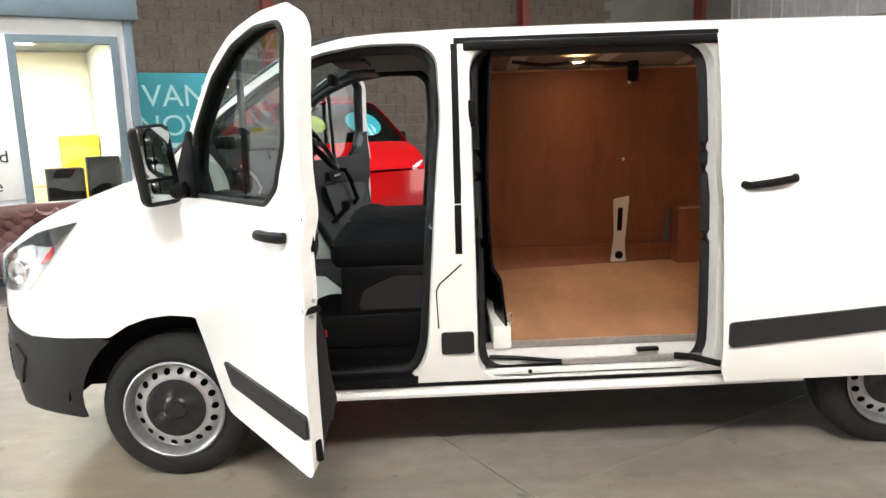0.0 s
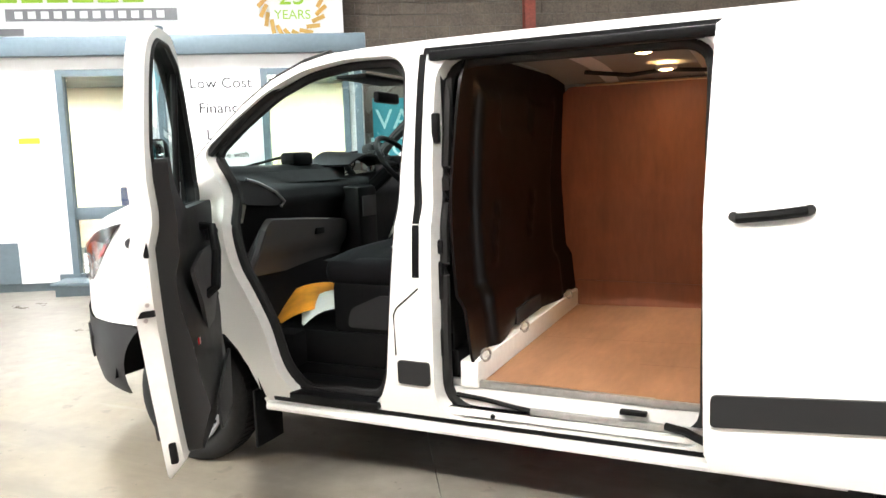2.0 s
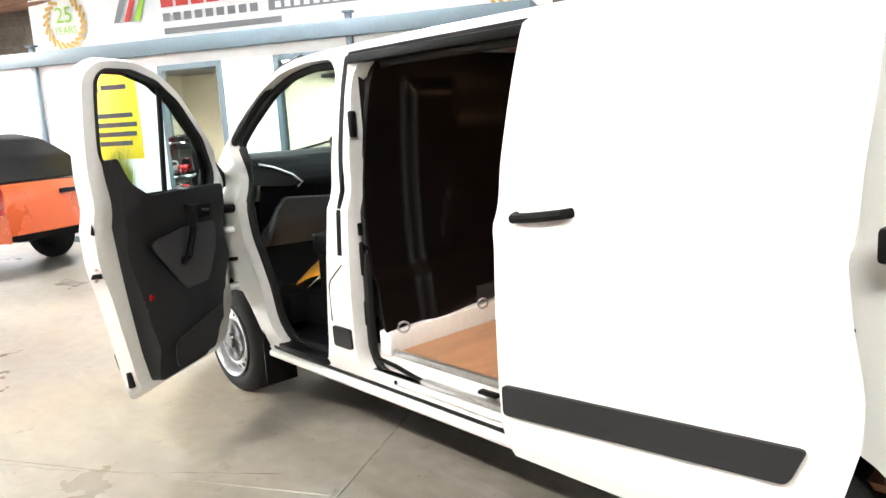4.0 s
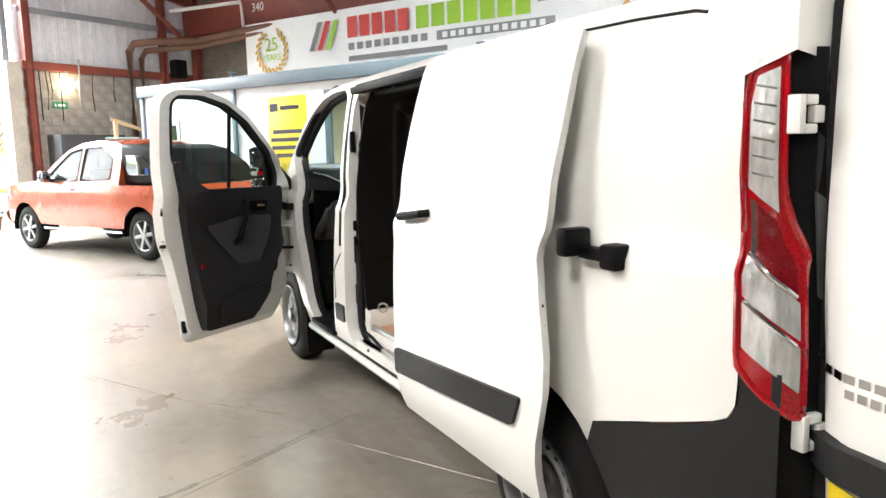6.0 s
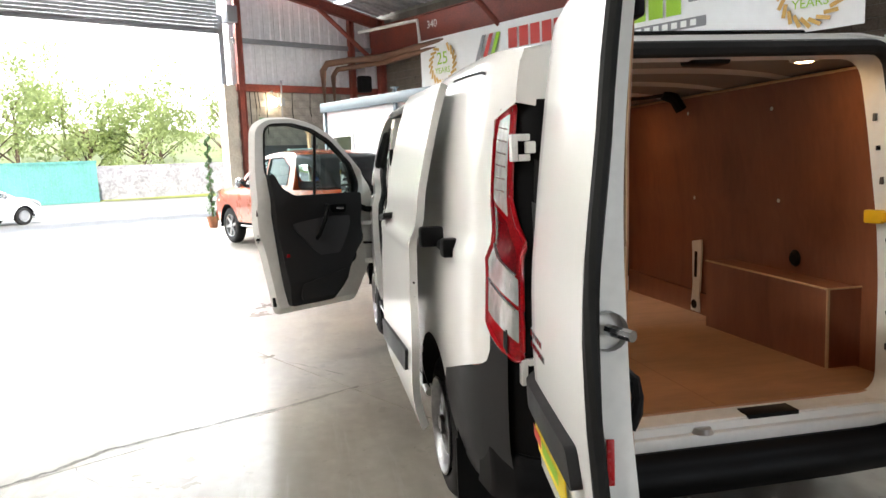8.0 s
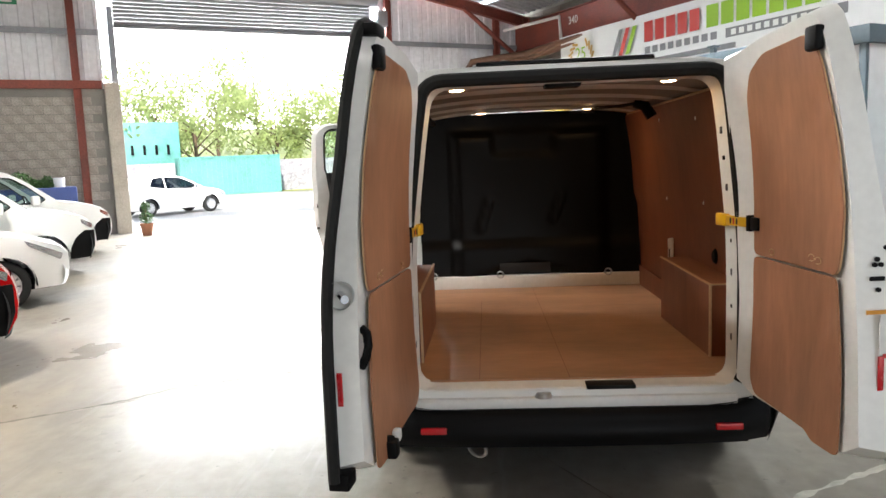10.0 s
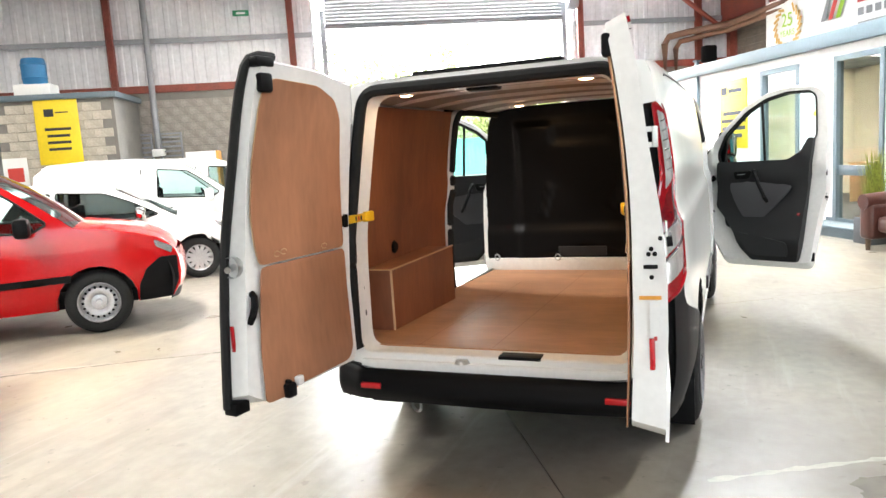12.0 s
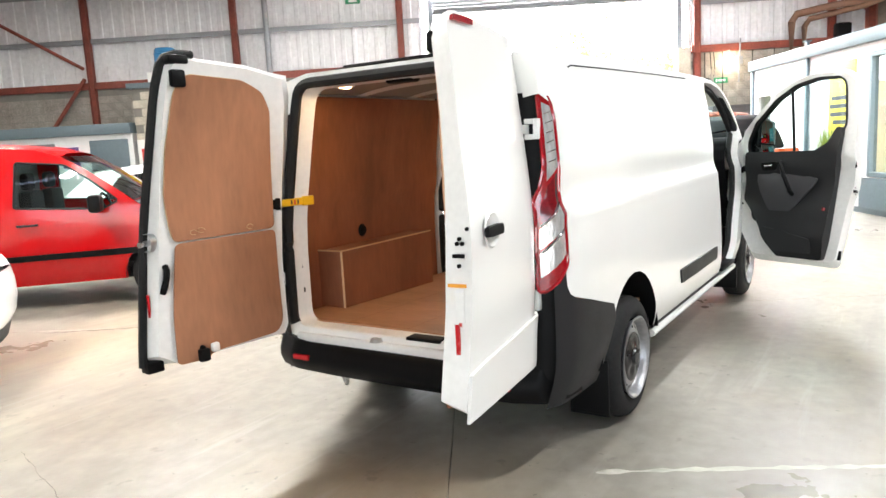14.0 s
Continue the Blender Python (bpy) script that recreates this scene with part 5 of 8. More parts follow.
for x in (0.0, 3.3):
    for side in (-1, 1):
        wheel(x - 0.012, 0.94 if side > 0 else -0.915, side, van, wide=0.205)
        # dark arch liner
        a = [(x + 0.475 * math.cos(q), 0.335 + 0.495 * math.sin(q)) for q in np.linspace(0.12, math.pi - 0.12, 16)]
        part("wheel_arch_liner", grid(lambda s, t: (along(a, s)[0], side * (0.935 - (0.215 if side > 0 else 0.235) * t), along(a, s)[1]), 16, 3), BLACK, van, "black arch liner")
        part("wheel_well_wall", sheet(a, lambda p, q: (p, 0.720 if side > 0 else -0.700, q), step=0.1, thick=0.004), BLACK, van, "dark inner wing")
        if x:
            part("mud_flap", B(x + 0.37, x + 0.385, *sorted((side * 0.72, side * 0.93)), 0.12, 0.42, 0.004), BLACK, van, "black mud flap")
        else:
            part("mud_flap", B(x + 0.40, x + 0.415, *sorted((side * 0.72, side * 0.92)), 0.14, 0.42, 0.004), BLACK, van, "black mud flap")

# bumpers and dark lower panels
for side in (-1, 1):
    low = [(SEND, 0.81), (-0.80, 0.77), (-0.62, 0.705), (-0.30, 0.69)] + [(0.02 + 0.435 * math.cos(q), 0.335 + 0.435 * math.sin(q)) for q in np.radians(range(128, 186, 8))] + [(-0.44, 0.30), (-0.70, 0.34), (-0.95, 0.33), (SEND, 0.32)]
    part("front_bumper", sheet(low, skin(side, 0.014), step=0.06), PLASTIC, van, "dark grey front bumper", 40)
    part("bumper_step", sheet([(SEND, 0.66), (-0.72, 0.66), (-0.66, 0.60), (-0.72, 0.47), (SEND, 0.47)], skin(side, 0.028), step=0.07, thick=0.012), PLASTIC, van, "bumper corner panel", 40)
    for k in range(4):
        part("vent_slat", sheet([(-1.05, 0.52 + 0.03 * k), (-0.80, 0.52 + 0.03 * k), (-0.80, 0.535 + 0.03 * k), (-1.05, 0.535 + 0.03 * k)], skin(side, 0.034), step=0.1, thick=0.006), BLACK, van)
    part("grille", sheet([(SEND, 0.96), (-1.12, 0.94), (-1.0, 0.85), (SEND, 0.83)], skin(side, 0.006), step=0.1), BLACK, van, "black grille")
    # headlamp
    lamp = [(-0.33, 1.205), (-0.52, 1.165), (-0.66, 1.095), (-0.80, 1.01), (-0.84, 0.93), (-0.76, 0.905), (-0.60, 0.905), (-0.49, 1.02)]
    hl = part("headlamp", sheet(rounded(lamp, 0.015), skin(side, 0.004), step=0.04), LAMPIN, van, "clear headlamp with a silver reflector", 40)
    part("lens", sheet(rounded(lamp, 0.015), skin(side, 0.016), step=0.05, thick=0.003), CLEAR, hl)
    part("bezel", sheet([(-0.34, 1.20), (-0.52, 1.16), (-0.66, 1.09), (-0.68, 1.06), (-0.53, 1.105), (-0.44, 1.10)], skin(side, 0.008), step=0.05), BLACK, hl)
    for zz, xx in ((1.06, -0.60), (0.955, -0.74)):
        part("chrome_step", sheet(rounded([(xx - 0.03, zz + 0.03), (xx + 0.06, zz + 0.055), (xx + 0.07, zz + 0.0), (xx - 0.03, zz - 0.03)], 0.012), skin(side, 0.010), step=0.04), CHROME, hl)
    part("side_marker", sheet(rounded([(-0.52, 1.02), (-0.49, 1.06), (-0.44, 1.11), (-0.46, 1.05)], 0.008), skin(side, 0.010), step=0.04), REFLECT, hl, "amber side marker")
    part("bulb_ring", lathe(bmesh.new(), [(0.0, 0.0), (0.03, 0.0), (0.052, 0.012), (0.058, 0.0)], 20, Matrix.Translation(skin(side, 0.006)(-0.64, 0.99)) @ pose(0, 0, 0, 90 * -side, 0, side * 20)), CHROME, hl)
    # side marker and rear quarter
    k = 0.03 if side < 0 else 0.0
    rear_low = [(4.2, 0.99), (4.142 - k, 0.99), (4.14 - k, 0.90), (4.122 - k, 0.86), (4.08 - k, 0.835), (3.64, 0.715)] + [(3.3 + 0.435 * math.cos(q), 0.335 + 0.435 * math.sin(q)) for q in np.radians(range(44, -1, -8))] + [(3.74, 0.33), (4.2, 0.33)]
    part("rear_quarter", sheet(rear_low, skin(side, 0.008), step=0.06), PLASTIC, van, "dark grey rear quarter panel", 40)
    # sill
    part("sill_strip", sheet([(0.52, 0.405), (2.86, 0.405), (2.86, 0.385), (0.52, 0.385)], skin(side, 0.004), step=0.1, thick=0.008), BLACK, van, "black sill strip")
    part("sill_rail", tube(bmesh.new(), [skin(side, 0.012)(x, 0.355) for x in np.linspace(0.48, 2.86, 12)], 0.022, 8), WHITE, van, "white sill edge")
    if side < 0:
        part("trim_strip", sheet(rounded([(1.20, 0.55), (1.345, 0.55), (1.345, 0.65), (1.20, 0.65)], 0.015), skin(side, 0.012), step=0.08, thick=0.012), PLASTIC, van, "dark grey pillar trim block")
    else:
        part("trim_strip", sheet(rounded([(1.34, 0.565), (2.35, 0.565), (2.38, 0.66), (1.34, 0.66)], 0.015), skin(side, 0.012), step=0.08, thick=0.012), PLASTIC, van, "dark grey rubbing strip")
    # tail lamp wraps the corner
    PL = [(4.130, 0.976), (4.160, 0.966), (4.188, 0.944), (4.212, 0.908), (4.226, 0.862), (4.234, 0.815)] if side > 0 else [(4.100, 0.932), (4.135, 0.920), (4.170, 0.898), (4.200, 0.868), (4.222, 0.833), (4.232, 0.79)]

    def tail(s, z, out=0.0, PL=PL, side=side):
        x, t = along(PL, max(0, min(1, s)))
        return (x + out * 0.7 - lean(z), side * (HALFW(z) * t + out * 0.7), z)

    LAMP = rounded([(0.0, 1.0), (0.0, 1.64), (0.05, 1.70), (0.18, 1.735), (0.47, 1.745), (0.49, 1.42), (0.58, 1.34), (0.76, 1.27), (0.80, 0.885), (0.66, 0.885), (0.34, 0.93)], 0.03, 3)
    part("lamp_pocket", grid(lambda a, b, tail=tail: tail(a, 0.47 + 1.29 * b, -0.016), 8, 10), BLACK, van, "dark lamp pocket")
    tl = part("tail_lamp", sheet(LAMP, lambda a, b: tail(a, b, 0.006), step=0.05, rim=0.04), REDLENS, van, "tall red and clear tail lamp", 60)
    part("lamp_rim", tube(bmesh.new(), [tail(a, b, 0.004) for a, b in divided(LAMP, 0.05)], 0.009, 6, True), REDLENS, tl, "red lens rim")
    for poly, mt, nm, lb in (
        ([(0.07, 1.63), (0.14, 1.695), (0.40, 1.715), (0.42, 1.37), (0.07, 1.43)], LENS, "reversing_lens", "clear faceted lens"),
        ([(0.09, 1.405), (0.17, 1.395), (0.17, 1.26), (0.09, 1.28)], SMOKE, "smoked_lens", "smoked grey lens"),
        ([(0.19, 1.39), (0.40, 1.35), (0.47, 1.30), (0.68, 1.235), (0.69, 1.175), (0.19, 1.255)], DEEPRED, "stop_lens", "deep red inner lens"),
        ([(0.06, 1.27), (0.72, 1.16), (0.73, 1.07), (0.06, 1.17)], LENS, "indicator_lens", "clear faceted lens"),
        ([(0.06, 1.155), (0.73, 1.055), (0.735, 0.945), (0.06, 1.045)], LENS, "indicator_lens", "clear faceted lens"),
    ):
        part(nm, sheet(rounded(poly, 0.01), lambda a, b: tail(a, b, 0.0095), step=0.04), mt, tl, lb, 60)
    for z in (1.275, 1.16):
        part("lens_rib", tube(bmesh.new(), [tail(0.09 + 0.59 * k / 6, z - 0.10 * k / 6, 0.011) for k in range(7)], 0.006, 6), CHROME, tl, "bright lens rib")
    for k in range(6):
        z = 1.465 + 0.042 * k
        part("lens_facet", tube(bmesh.new(), [tail(0.11 + 0.26 * q / 3, z - 0.012 * q / 3, 0.0095) for q in range(4)], 0.0028, 5), CHROME, tl, "bright lens facet")
# rear bumper
RB = [(-0.90, 3.98), (-0.885, 4.12), (-0.82, 4.235), (-0.68, 4.285), (-0.40, 4.305), (0.0, 4.31), (0.40, 4.305), (0.68, 4.285), (0.82, 4.235), (0.885, 4.12), (0.90, 3.98)]


def rear_bumper(a, b):
    y, x = along(RB, a)
    z = 0.355 + (0.155 + 0.05 * max(0.0, (abs(y) - 0.6) / 0.3)) * b
    return (x - 0.03 * (1 - math.sin(math.pi * min(1, b * 1.2))) - (0.0 if b < 0.92 else 0.03), y, z)


part("rear_bumper", grid(rear_bumper, 60, 10), BLACK, van, "black rear bumper", 60)
part("bumper_top", sheet([(-0.86, 4.10), (-0.80, 4.20), (-0.66, 4.25), (0.66, 4.25), (0.80, 4.20), (0.86, 4.10), (0.72, 4.08), (-0.72, 4.08)], lambda y, x: (x, y, 0.512 + 0.05 * max(0.0, (abs(y) - 0.6) / 0.3)), step=0.1), BLACK, van, "black bumper step")
part("rear_sill", boxes([(4.08, 4.205, -0.68, 0.69, 0.555, 0.592), (4.10, 4.235, -0.68, 0.69, 0.505, 0.556)], 0.008), JAMB, van, "white ribbed rear sill")
part("sill_recess", B(4.13, 4.212, 0.06, 0.27, 0.580, 0.597, 0.004), BLACK, van)
part("sill_latch", lathe(bmesh.new(), [(0.0, 0.02), (0.03, 0.018), (0.04, 0.0)], 16, pose(4.215, -0.125, 0.556)), ZINC, van)
for y in (-0.60, 0.635):
    part("bumper_reflector", boxes([(4.283, 4.303, y - 0.055, y + 0.055, 0.425, 0.452)], 0.004), REFLECT, van, "red bumper reflector")
part("tow_ring", tube(bmesh.new(), [(4.15 + 0.03 * math.cos(q), -0.42 + 0.04 * math.cos(q), 0.30 + 0.035 * math.sin(q)) for q in np.linspace(0, 6.2, 14)], 0.008, 6, True), ZINC, van, "steel tow ring")
# ---- office cabin along the side of the hall ----
CV, CZ = 4.75, 2.97
cabin = thing("office_cabin", "white site office cabin with blue-grey frames and lit windows", "cabin", HALL)
CU0, CU1 = -10.1, 0.44
openings = {"left": (-9.75, -9.0, 1.0, 2.2), "a": (-5.0, -4.04, 0.68, 2.56), "b": (-3.08, -2.17, 0.12, 2.56), "c": (-0.72, 0.22, 0.84, 2.54)}
front = []
cuts = sorted(openings.values())
u = CU0
for a, b, z0, z1 in cuts:
    front.append((u, a, CV, CV + 0.08, 0.10, 2.77))
    front.append((a, b, CV, CV + 0.08, z1, 2.77))
    front.append((a, b, CV, CV + 0.08, 0.10, z0))
    u = b
front.append((u, CU1, CV, CV + 0.08, 0.10, 2.77))
for k, r in enumerate(front):
    part("wall_panel", B(*r), CABIN, cabin, smooth=0)
part("wall_panel", boxes([(CU0, CU0 + 0.08, CV + 0.081, 8.3, 0.10, 2.77), (CU1 - 0.08, CU1, CV + 0.081, 8.3, 0.10, 2.77), (CU0, CU1, 8.30, 8.38, 0.10, 2.77)]), CABIN, cabin, smooth=0)
part("roof", boxes([(CU0 - 0.06, CU1 + 0.06, CV - 0.10, 8.45, 2.77, 2.99)], 0.012), BLUEGREY, cabin, "blue-grey roof fascia")
part("floor_slab", B(CU0, CU1, CV + 0.09, 8.3, 0.06, 0.14), GREYTRIM, cabin)
part("plinth", B(CU0 + 0.02, CU1 - 0.02, CV + 0.02, 8.3, 0.0, 0.10), BLUEGREY, cabin, "blue-grey plinth", smooth=0)
for a, b, z0, z1 in ((-5.3, -3.75, 0.10, 0.60), (-3.3, -2.05, 0.10, 0.20)):
    part("base_board", B(a, b, CV - 0.02, CV, z0, z1, 0.004), BLUEGREY, cabin, smooth=0)
for u in (CU0 + 0.03, -7.3, -1.95, CU1 - 0.05):
    part("post", boxes([(u - 0.045, u + 0.045, CV - 0.06, CV - 0.002, 0.0, 2.77 if u != -7.3 and u != -1.95 else 3.07)], 0.006), BLUEGREY, cabin, "blue-grey post")
    if u in (-7.3, -1.95):
        part("post_cap", B(u - 0.07, u + 0.07, CV - 0.09, CV + 0.03, 3.07, 3.10, 0.004), BLUEGREY, cabin)
for key, (a, b, z0, z1) in openings.items():
    w = part("door" if key == "b" else "window", boxes([(a - 0.06, a + 0.02, CV - 0.03, CV + 0.09, z0 - 0.06, z1 + 0.06), (b - 0.02, b + 0.06, CV - 0.03, CV + 0.09, z0 - 0.06, z1 + 0.06), (a + 0.02, b - 0.02, CV - 0.03, CV + 0.09, z1 - 0.02, z1 + 0.06), (a + 0.02, b - 0.02, CV - 0.03, CV + 0.09, z0 - 0.06, z0 + 0.02)], 0.005), BLUEGREY if key != "left" else PAPER, cabin, "blue-grey framed glazed opening", smooth=0)
    part("pane", B(a + 0.015, b - 0.015, CV + 0.03, CV + 0.036, z0 + 0.015, z1 - 0.015), GLASS, w)
    if key == "b":
        part("rail", B(a + 0.02, b - 0.02, CV + 0.01, CV + 0.06, 0.85, 1.0, 0.005), BLUEGREY, w)
        part("door_handle", tube(bmesh.new(), [(b - 0.07, CV - 0.035, 1.05), (b - 0.07, CV - 0.08, 1.06), (b - 0.17, CV - 0.08, 1.06)], 0.012, 8), ZINC, w)
# rooms behind the glass: partitions, furniture
for u in (-7.3, -1.95):
    part("partition", B(u - 0.03, u + 0.03, CV + 0.09, 8.29, 0.14, 2.77), CREAM, cabin, smooth=0)
part("back_lining", boxes([(CU0 + 0.1, -7.34, 8.26, 8.29, 0.14, 2.76), (-7.26, -1.99, 8.26, 8.29, 0.14, 2.76), (-1.91, CU1 - 0.1, 8.26, 8.29, 0.14, 2.76)]), CREAM, cabin, "cream room lining", smooth=0)
for u, w in ((-0.7, 75), (-4.2, 75)):
    lp = thing("ceiling_light", "square ceiling light in the cabin room", "lamp", HALL @ pose(u, 6.7, 2.76), "cabin lights")
    part("frame", boxes([(-0.32, 0.32, -0.32, -0.28, -0.03, 0.0), (-0.32, 0.32, 0.28, 0.32, -0.03, 0.0), (-0.32, -0.28, -0.28, 0.28, -0.03, 0.0), (0.28, 0.32, -0.28, 0.28, -0.03, 0.0)]), PAPER, lp)
    part("diffuser", B(-0.28, 0.28, -0.28, 0.28, -0.02, -0.002), TUBE, lp)
    area("ceiling_light_glow", hall(u, 6.7, 2.72), hall(u, 6.7, 0), 0.5, 0.5, w, (1.0, 0.93, 0.80))
for u, v, h, mt in ((-0.95, 7.6, 0.75, GREYTRIM), (-4.9, 7.2, 0.75, GREYTRIM)):
    desk = thing("desk", "plain office desk inside the cabin", "desk", HALL @ pose(u, v, 0.14), "cabin desks")
    part("top", B(-0.7, 0.7, -0.35, 0.35, h - 0.03, h, 0.004), PLYEDGE, desk)
    for x in (-0.66, 0.66):
        part("leg_panel", B(x - 0.02, x + 0.02, -0.32, 0.32, 0, h - 0.03), PLYEDGE, desk)
    mon = thing("monitor", "black computer monitor on the desk", "monitor", HALL @ pose(u + 0.1, v + 0.05, 0.14 + h), "cabin monitors")
    part("screen", B(-0.26, 0.26, -0.02, 0.02, 0.12, 0.45, 0.006), BLACK, mon)
    part("stand", boxes([(-0.03, 0.03, -0.02, 0.02, 0.0, 0.13), (-0.12, 0.12, -0.09, 0.09, 0.0, 0.012)]), BLACK, mon)
chair = thing("office_chair", "dark blue swivel office chair inside the cabin", "chair", HALL @ pose(-2.75, 5.9, 0.14))
part("seat", B(-0.24, 0.24, -0.24, 0.24, 0.44, 0.52, 0.03), BLUE, chair)
part("backrest", B(-0.22, 0.22, 0.20, 0.27, 0.58, 1.05, 0.03), BLUE, chair)
part("column", C((0, 0, 0.05), (0, 0, 0.44), 0.025), BLACK, chair)
for k in range(5):
    a = 2 * math.pi * k / 5
    part("leg", tube(bmesh.new(), [(0, 0, 0.09), (0.27 * math.cos(a), 0.27 * math.sin(a), 0.04)], 0.018, 6), BLACK, chair)
for u, v, w, d, z0, z1, mt, nm, lb, cat in ((0.08, 8.0, 0.5, 0.4, 0.14, 1.55, YSIGN, "filing_cabinet", "tall yellow filing cabinet in the lit office", "cabinet"), (-0.28, 6.3, 0.42, 0.4, 0.14, 1.15, BLACK, "printer_stand", "dark printer stand behind the window", "cabinet"), (0.15, 6.1, 0.36, 0.36, 0.14, 1.28, BLACK, "office_cupboard", "dark low cupboard behind the window", "cupboard")):
    solo(nm, boxes([(-w / 2, w / 2, -d / 2, d / 2, 0, z1 - z0), (-w / 2 + 0.03, w / 2 - 0.03, -d / 2 - 0.012, -d / 2, 0.05, (z1 - z0) / 2 - 0.02), (-w / 2 + 0.03, w / 2 - 0.03, -d / 2 - 0.012, -d / 2, (z1 - z0) / 2 + 0.02, z1 - z0 - 0.05)], 0.006), mt, lb, cat, HALL @ pose(u, v, z0))
# lettering panel on the front
panel = thing("finance_sign", "white lettered finance sign on the cabin wall", "sign", HALL @ pose(-1.25, CV - 0.004, 1.73))
part("board", B(-0.47, 0.47, -0.008, 0.0, -0.82, 0.82, 0.002), PAPER, panel)
for k, (txt, h) in enumerate((("Low Cost", 0.13), ("Finance", 0.13), ("Lease", 0.13), ("available with", 0.075), ("Unlimited", 0.13), ("Mileage", 0.13))):
    words("lettering", txt, h * 0.98, INK, pose(0, -0.011, (0.70, 0.405, 0.09, -0.155, -0.37, -0.67)[k]), panel, wide=1.04)
# yellow breakdown sign
ysign = thing("yellow_sign", "tall yellow breakdown cover sign on the cabin", "sign", HALL @ pose(-5.96, CV - 0.004, 1.93))
part("board", B(-0.47, 0.47, -0.012, 0.0, -0.64, 0.64, 0.002), YSIGN, ysign)
part("emblem", B(-0.42, -0.22, -0.016, -0.012, 0.38, 0.52), INK, ysign, smooth=0)
for z, w in ((0.44, 0.22), (0.02, 0.36), (-0.12, 0.42), (-0.26, 0.40), (-0.40, 0.30)):
    part("text_bar", B(-w if z < 0.3 else -0.16, w if z < 0.3 else 0.30, -0.016, -0.012, z - 0.035, z + 0.035), INK, ysign, smooth=0)
note = thing("yellow_notice", "small white and yellow notice on the cabin door", "sign", HALL @ pose(-3.5, CV - 0.004, 1.75))
part("sheet", B(-0.12, 0.12, -0.006, 0.0, -0.10, 0.10), PAPER, note, smooth=0)
part("band", B(-0.12, 0.12, -0.008, -0.006, 0.02, 0.09), YSIGN, note, smooth=0)
step = thing("door_step", "blue-grey step below the cabin door", "step", HALL @ pose(-2.62, CV - 0.28, 0))
part("tread", B(-0.6, 0.6, -0.22, 0.22, 0.12, 0.16, 0.008), BLUEGREY, step)
part("riser", B(-0.56, 0.56, -0.19, 0.20, 0.0, 0.12), BLUEGREY, step)

# banner above the cabin, tied to the wall columns
BV = 8.9
ban = thing("wall_banner", "long white dealer banner with red and green lettering bars", "banner", HALL @ pose(-5.68, BV, 4.22))
HW = 5.82
part("sheet", grid(lambda a, b: (-HW + 2 * HW * a, 0.02 * math.sin(9 * a) * (1 - b) + 0.008 * math.sin(31 * a), -0.70 + 1.40 * b), 60, 6, 0.004), BANNER, ban, "white vinyl sheet", 60)


def bar(x0, x1, z0, z1, mt, slant=0.0, d=-0.035):
    bm = bmesh.new()
    bm.faces.new([bm.verts.new(p) for p in ((x0, d, z0), (x1, d, z0), (x1 + slant, d, z1), (x0 + slant, d, z1))])
    bmesh.ops.solidify(bm, geom=bm.faces[:], thickness=0.003)
    part("lettering_bar", bm, mt, ban, smooth=0)


for k, mt in enumerate((GREYINK, REDINK, GREENINK)):
    bar(-3.55 + 0.26 * k, -3.40 + 0.26 * k, -0.18, 0.48, mt, 0.30)
for k in range(5):
    bar(-2.32 + 0.37 * k, -2.02 + 0.37 * k, 0.02, 0.50, REDINK)
for k in range(7):
    bar(-0.34 + 0.41 * k, 0.0 + 0.41 * k, 0.02, 0.50, GREENINK)
bar(2.62, 3.10, 0.22, 0.46, GREYINK)
for k in range(9):
    bar(-2.30 + 0.26 * k, -2.12 + 0.26 * k, -0.26, -0.10, GREYINK)
bar(0.2, 3.0, -0.28, -0.08, GREYINK)
for k in range(12):
    bar(0.35 + 0.21 * k, 0.48 + 0.21 * k, -0.24, -0.12, PAPER, 0, -0.040)
for k in range(8):
    bar(-2.3 + 0.34 * k, -1.91 + 0.34 * k, -0.52, -0.40, GREYINK)
for x in (-4.85, 4.95):
    for k in range(18):
        a = math.radians(-60 + 300 * k / 17 + 0)
        q = math.radians(-150 + 300 * k / 17 - 90)
        cx, cz = x + 0.50 * math.cos(q), -0.05 + 0.50 * math.sin(q)
        m = pose(cx, -0.035, cz) @ Matrix.Rotation(-q - 0.9, 4, "Y")
        bm = B(-0.12, 0.12, -0.002, 0.002, -0.035, 0.035)
        bmesh.ops.transform(bm, verts=bm.verts, matrix=m)
        part("laurel_leaf", bm, GOLDINK, ban, smooth=0)
    words("lettering", "25", 0.34, GREENINK, pose(x, -0.04, 0.10), ban)
    words("lettering", "YEARS", 0.16, GREENINK, pose(x, -0.04, -0.22), ban)

# teal poster board beside the cabin
pos = thing("teal_poster", "teal poster board with white lettering on legs", "sign", HALL @ pose(1.0, 5.45, 0))
part("board", B(-0.44, 0.44, -0.015, 0.015, 1.0, 2.27, 0.004), TEAL, pos)
for x in (-0.36, 0.36):
    part("leg", B(x - 0.02, x + 0.02, 0.016, 0.05, 0, 2.2), GREYTRIM, pos)
for txt, z, h in (("VAN", 1.98, 0.27), ("NOW", 1.62, 0.26)):
    words("lettering", txt, h, PALETEAL, pose(-0.02, -0.019, z), pos)
part("text_bar", B(-0.36, 0.36, -0.019, -0.016, 1.36, 1.42), PALETEAL, pos, smooth=0)
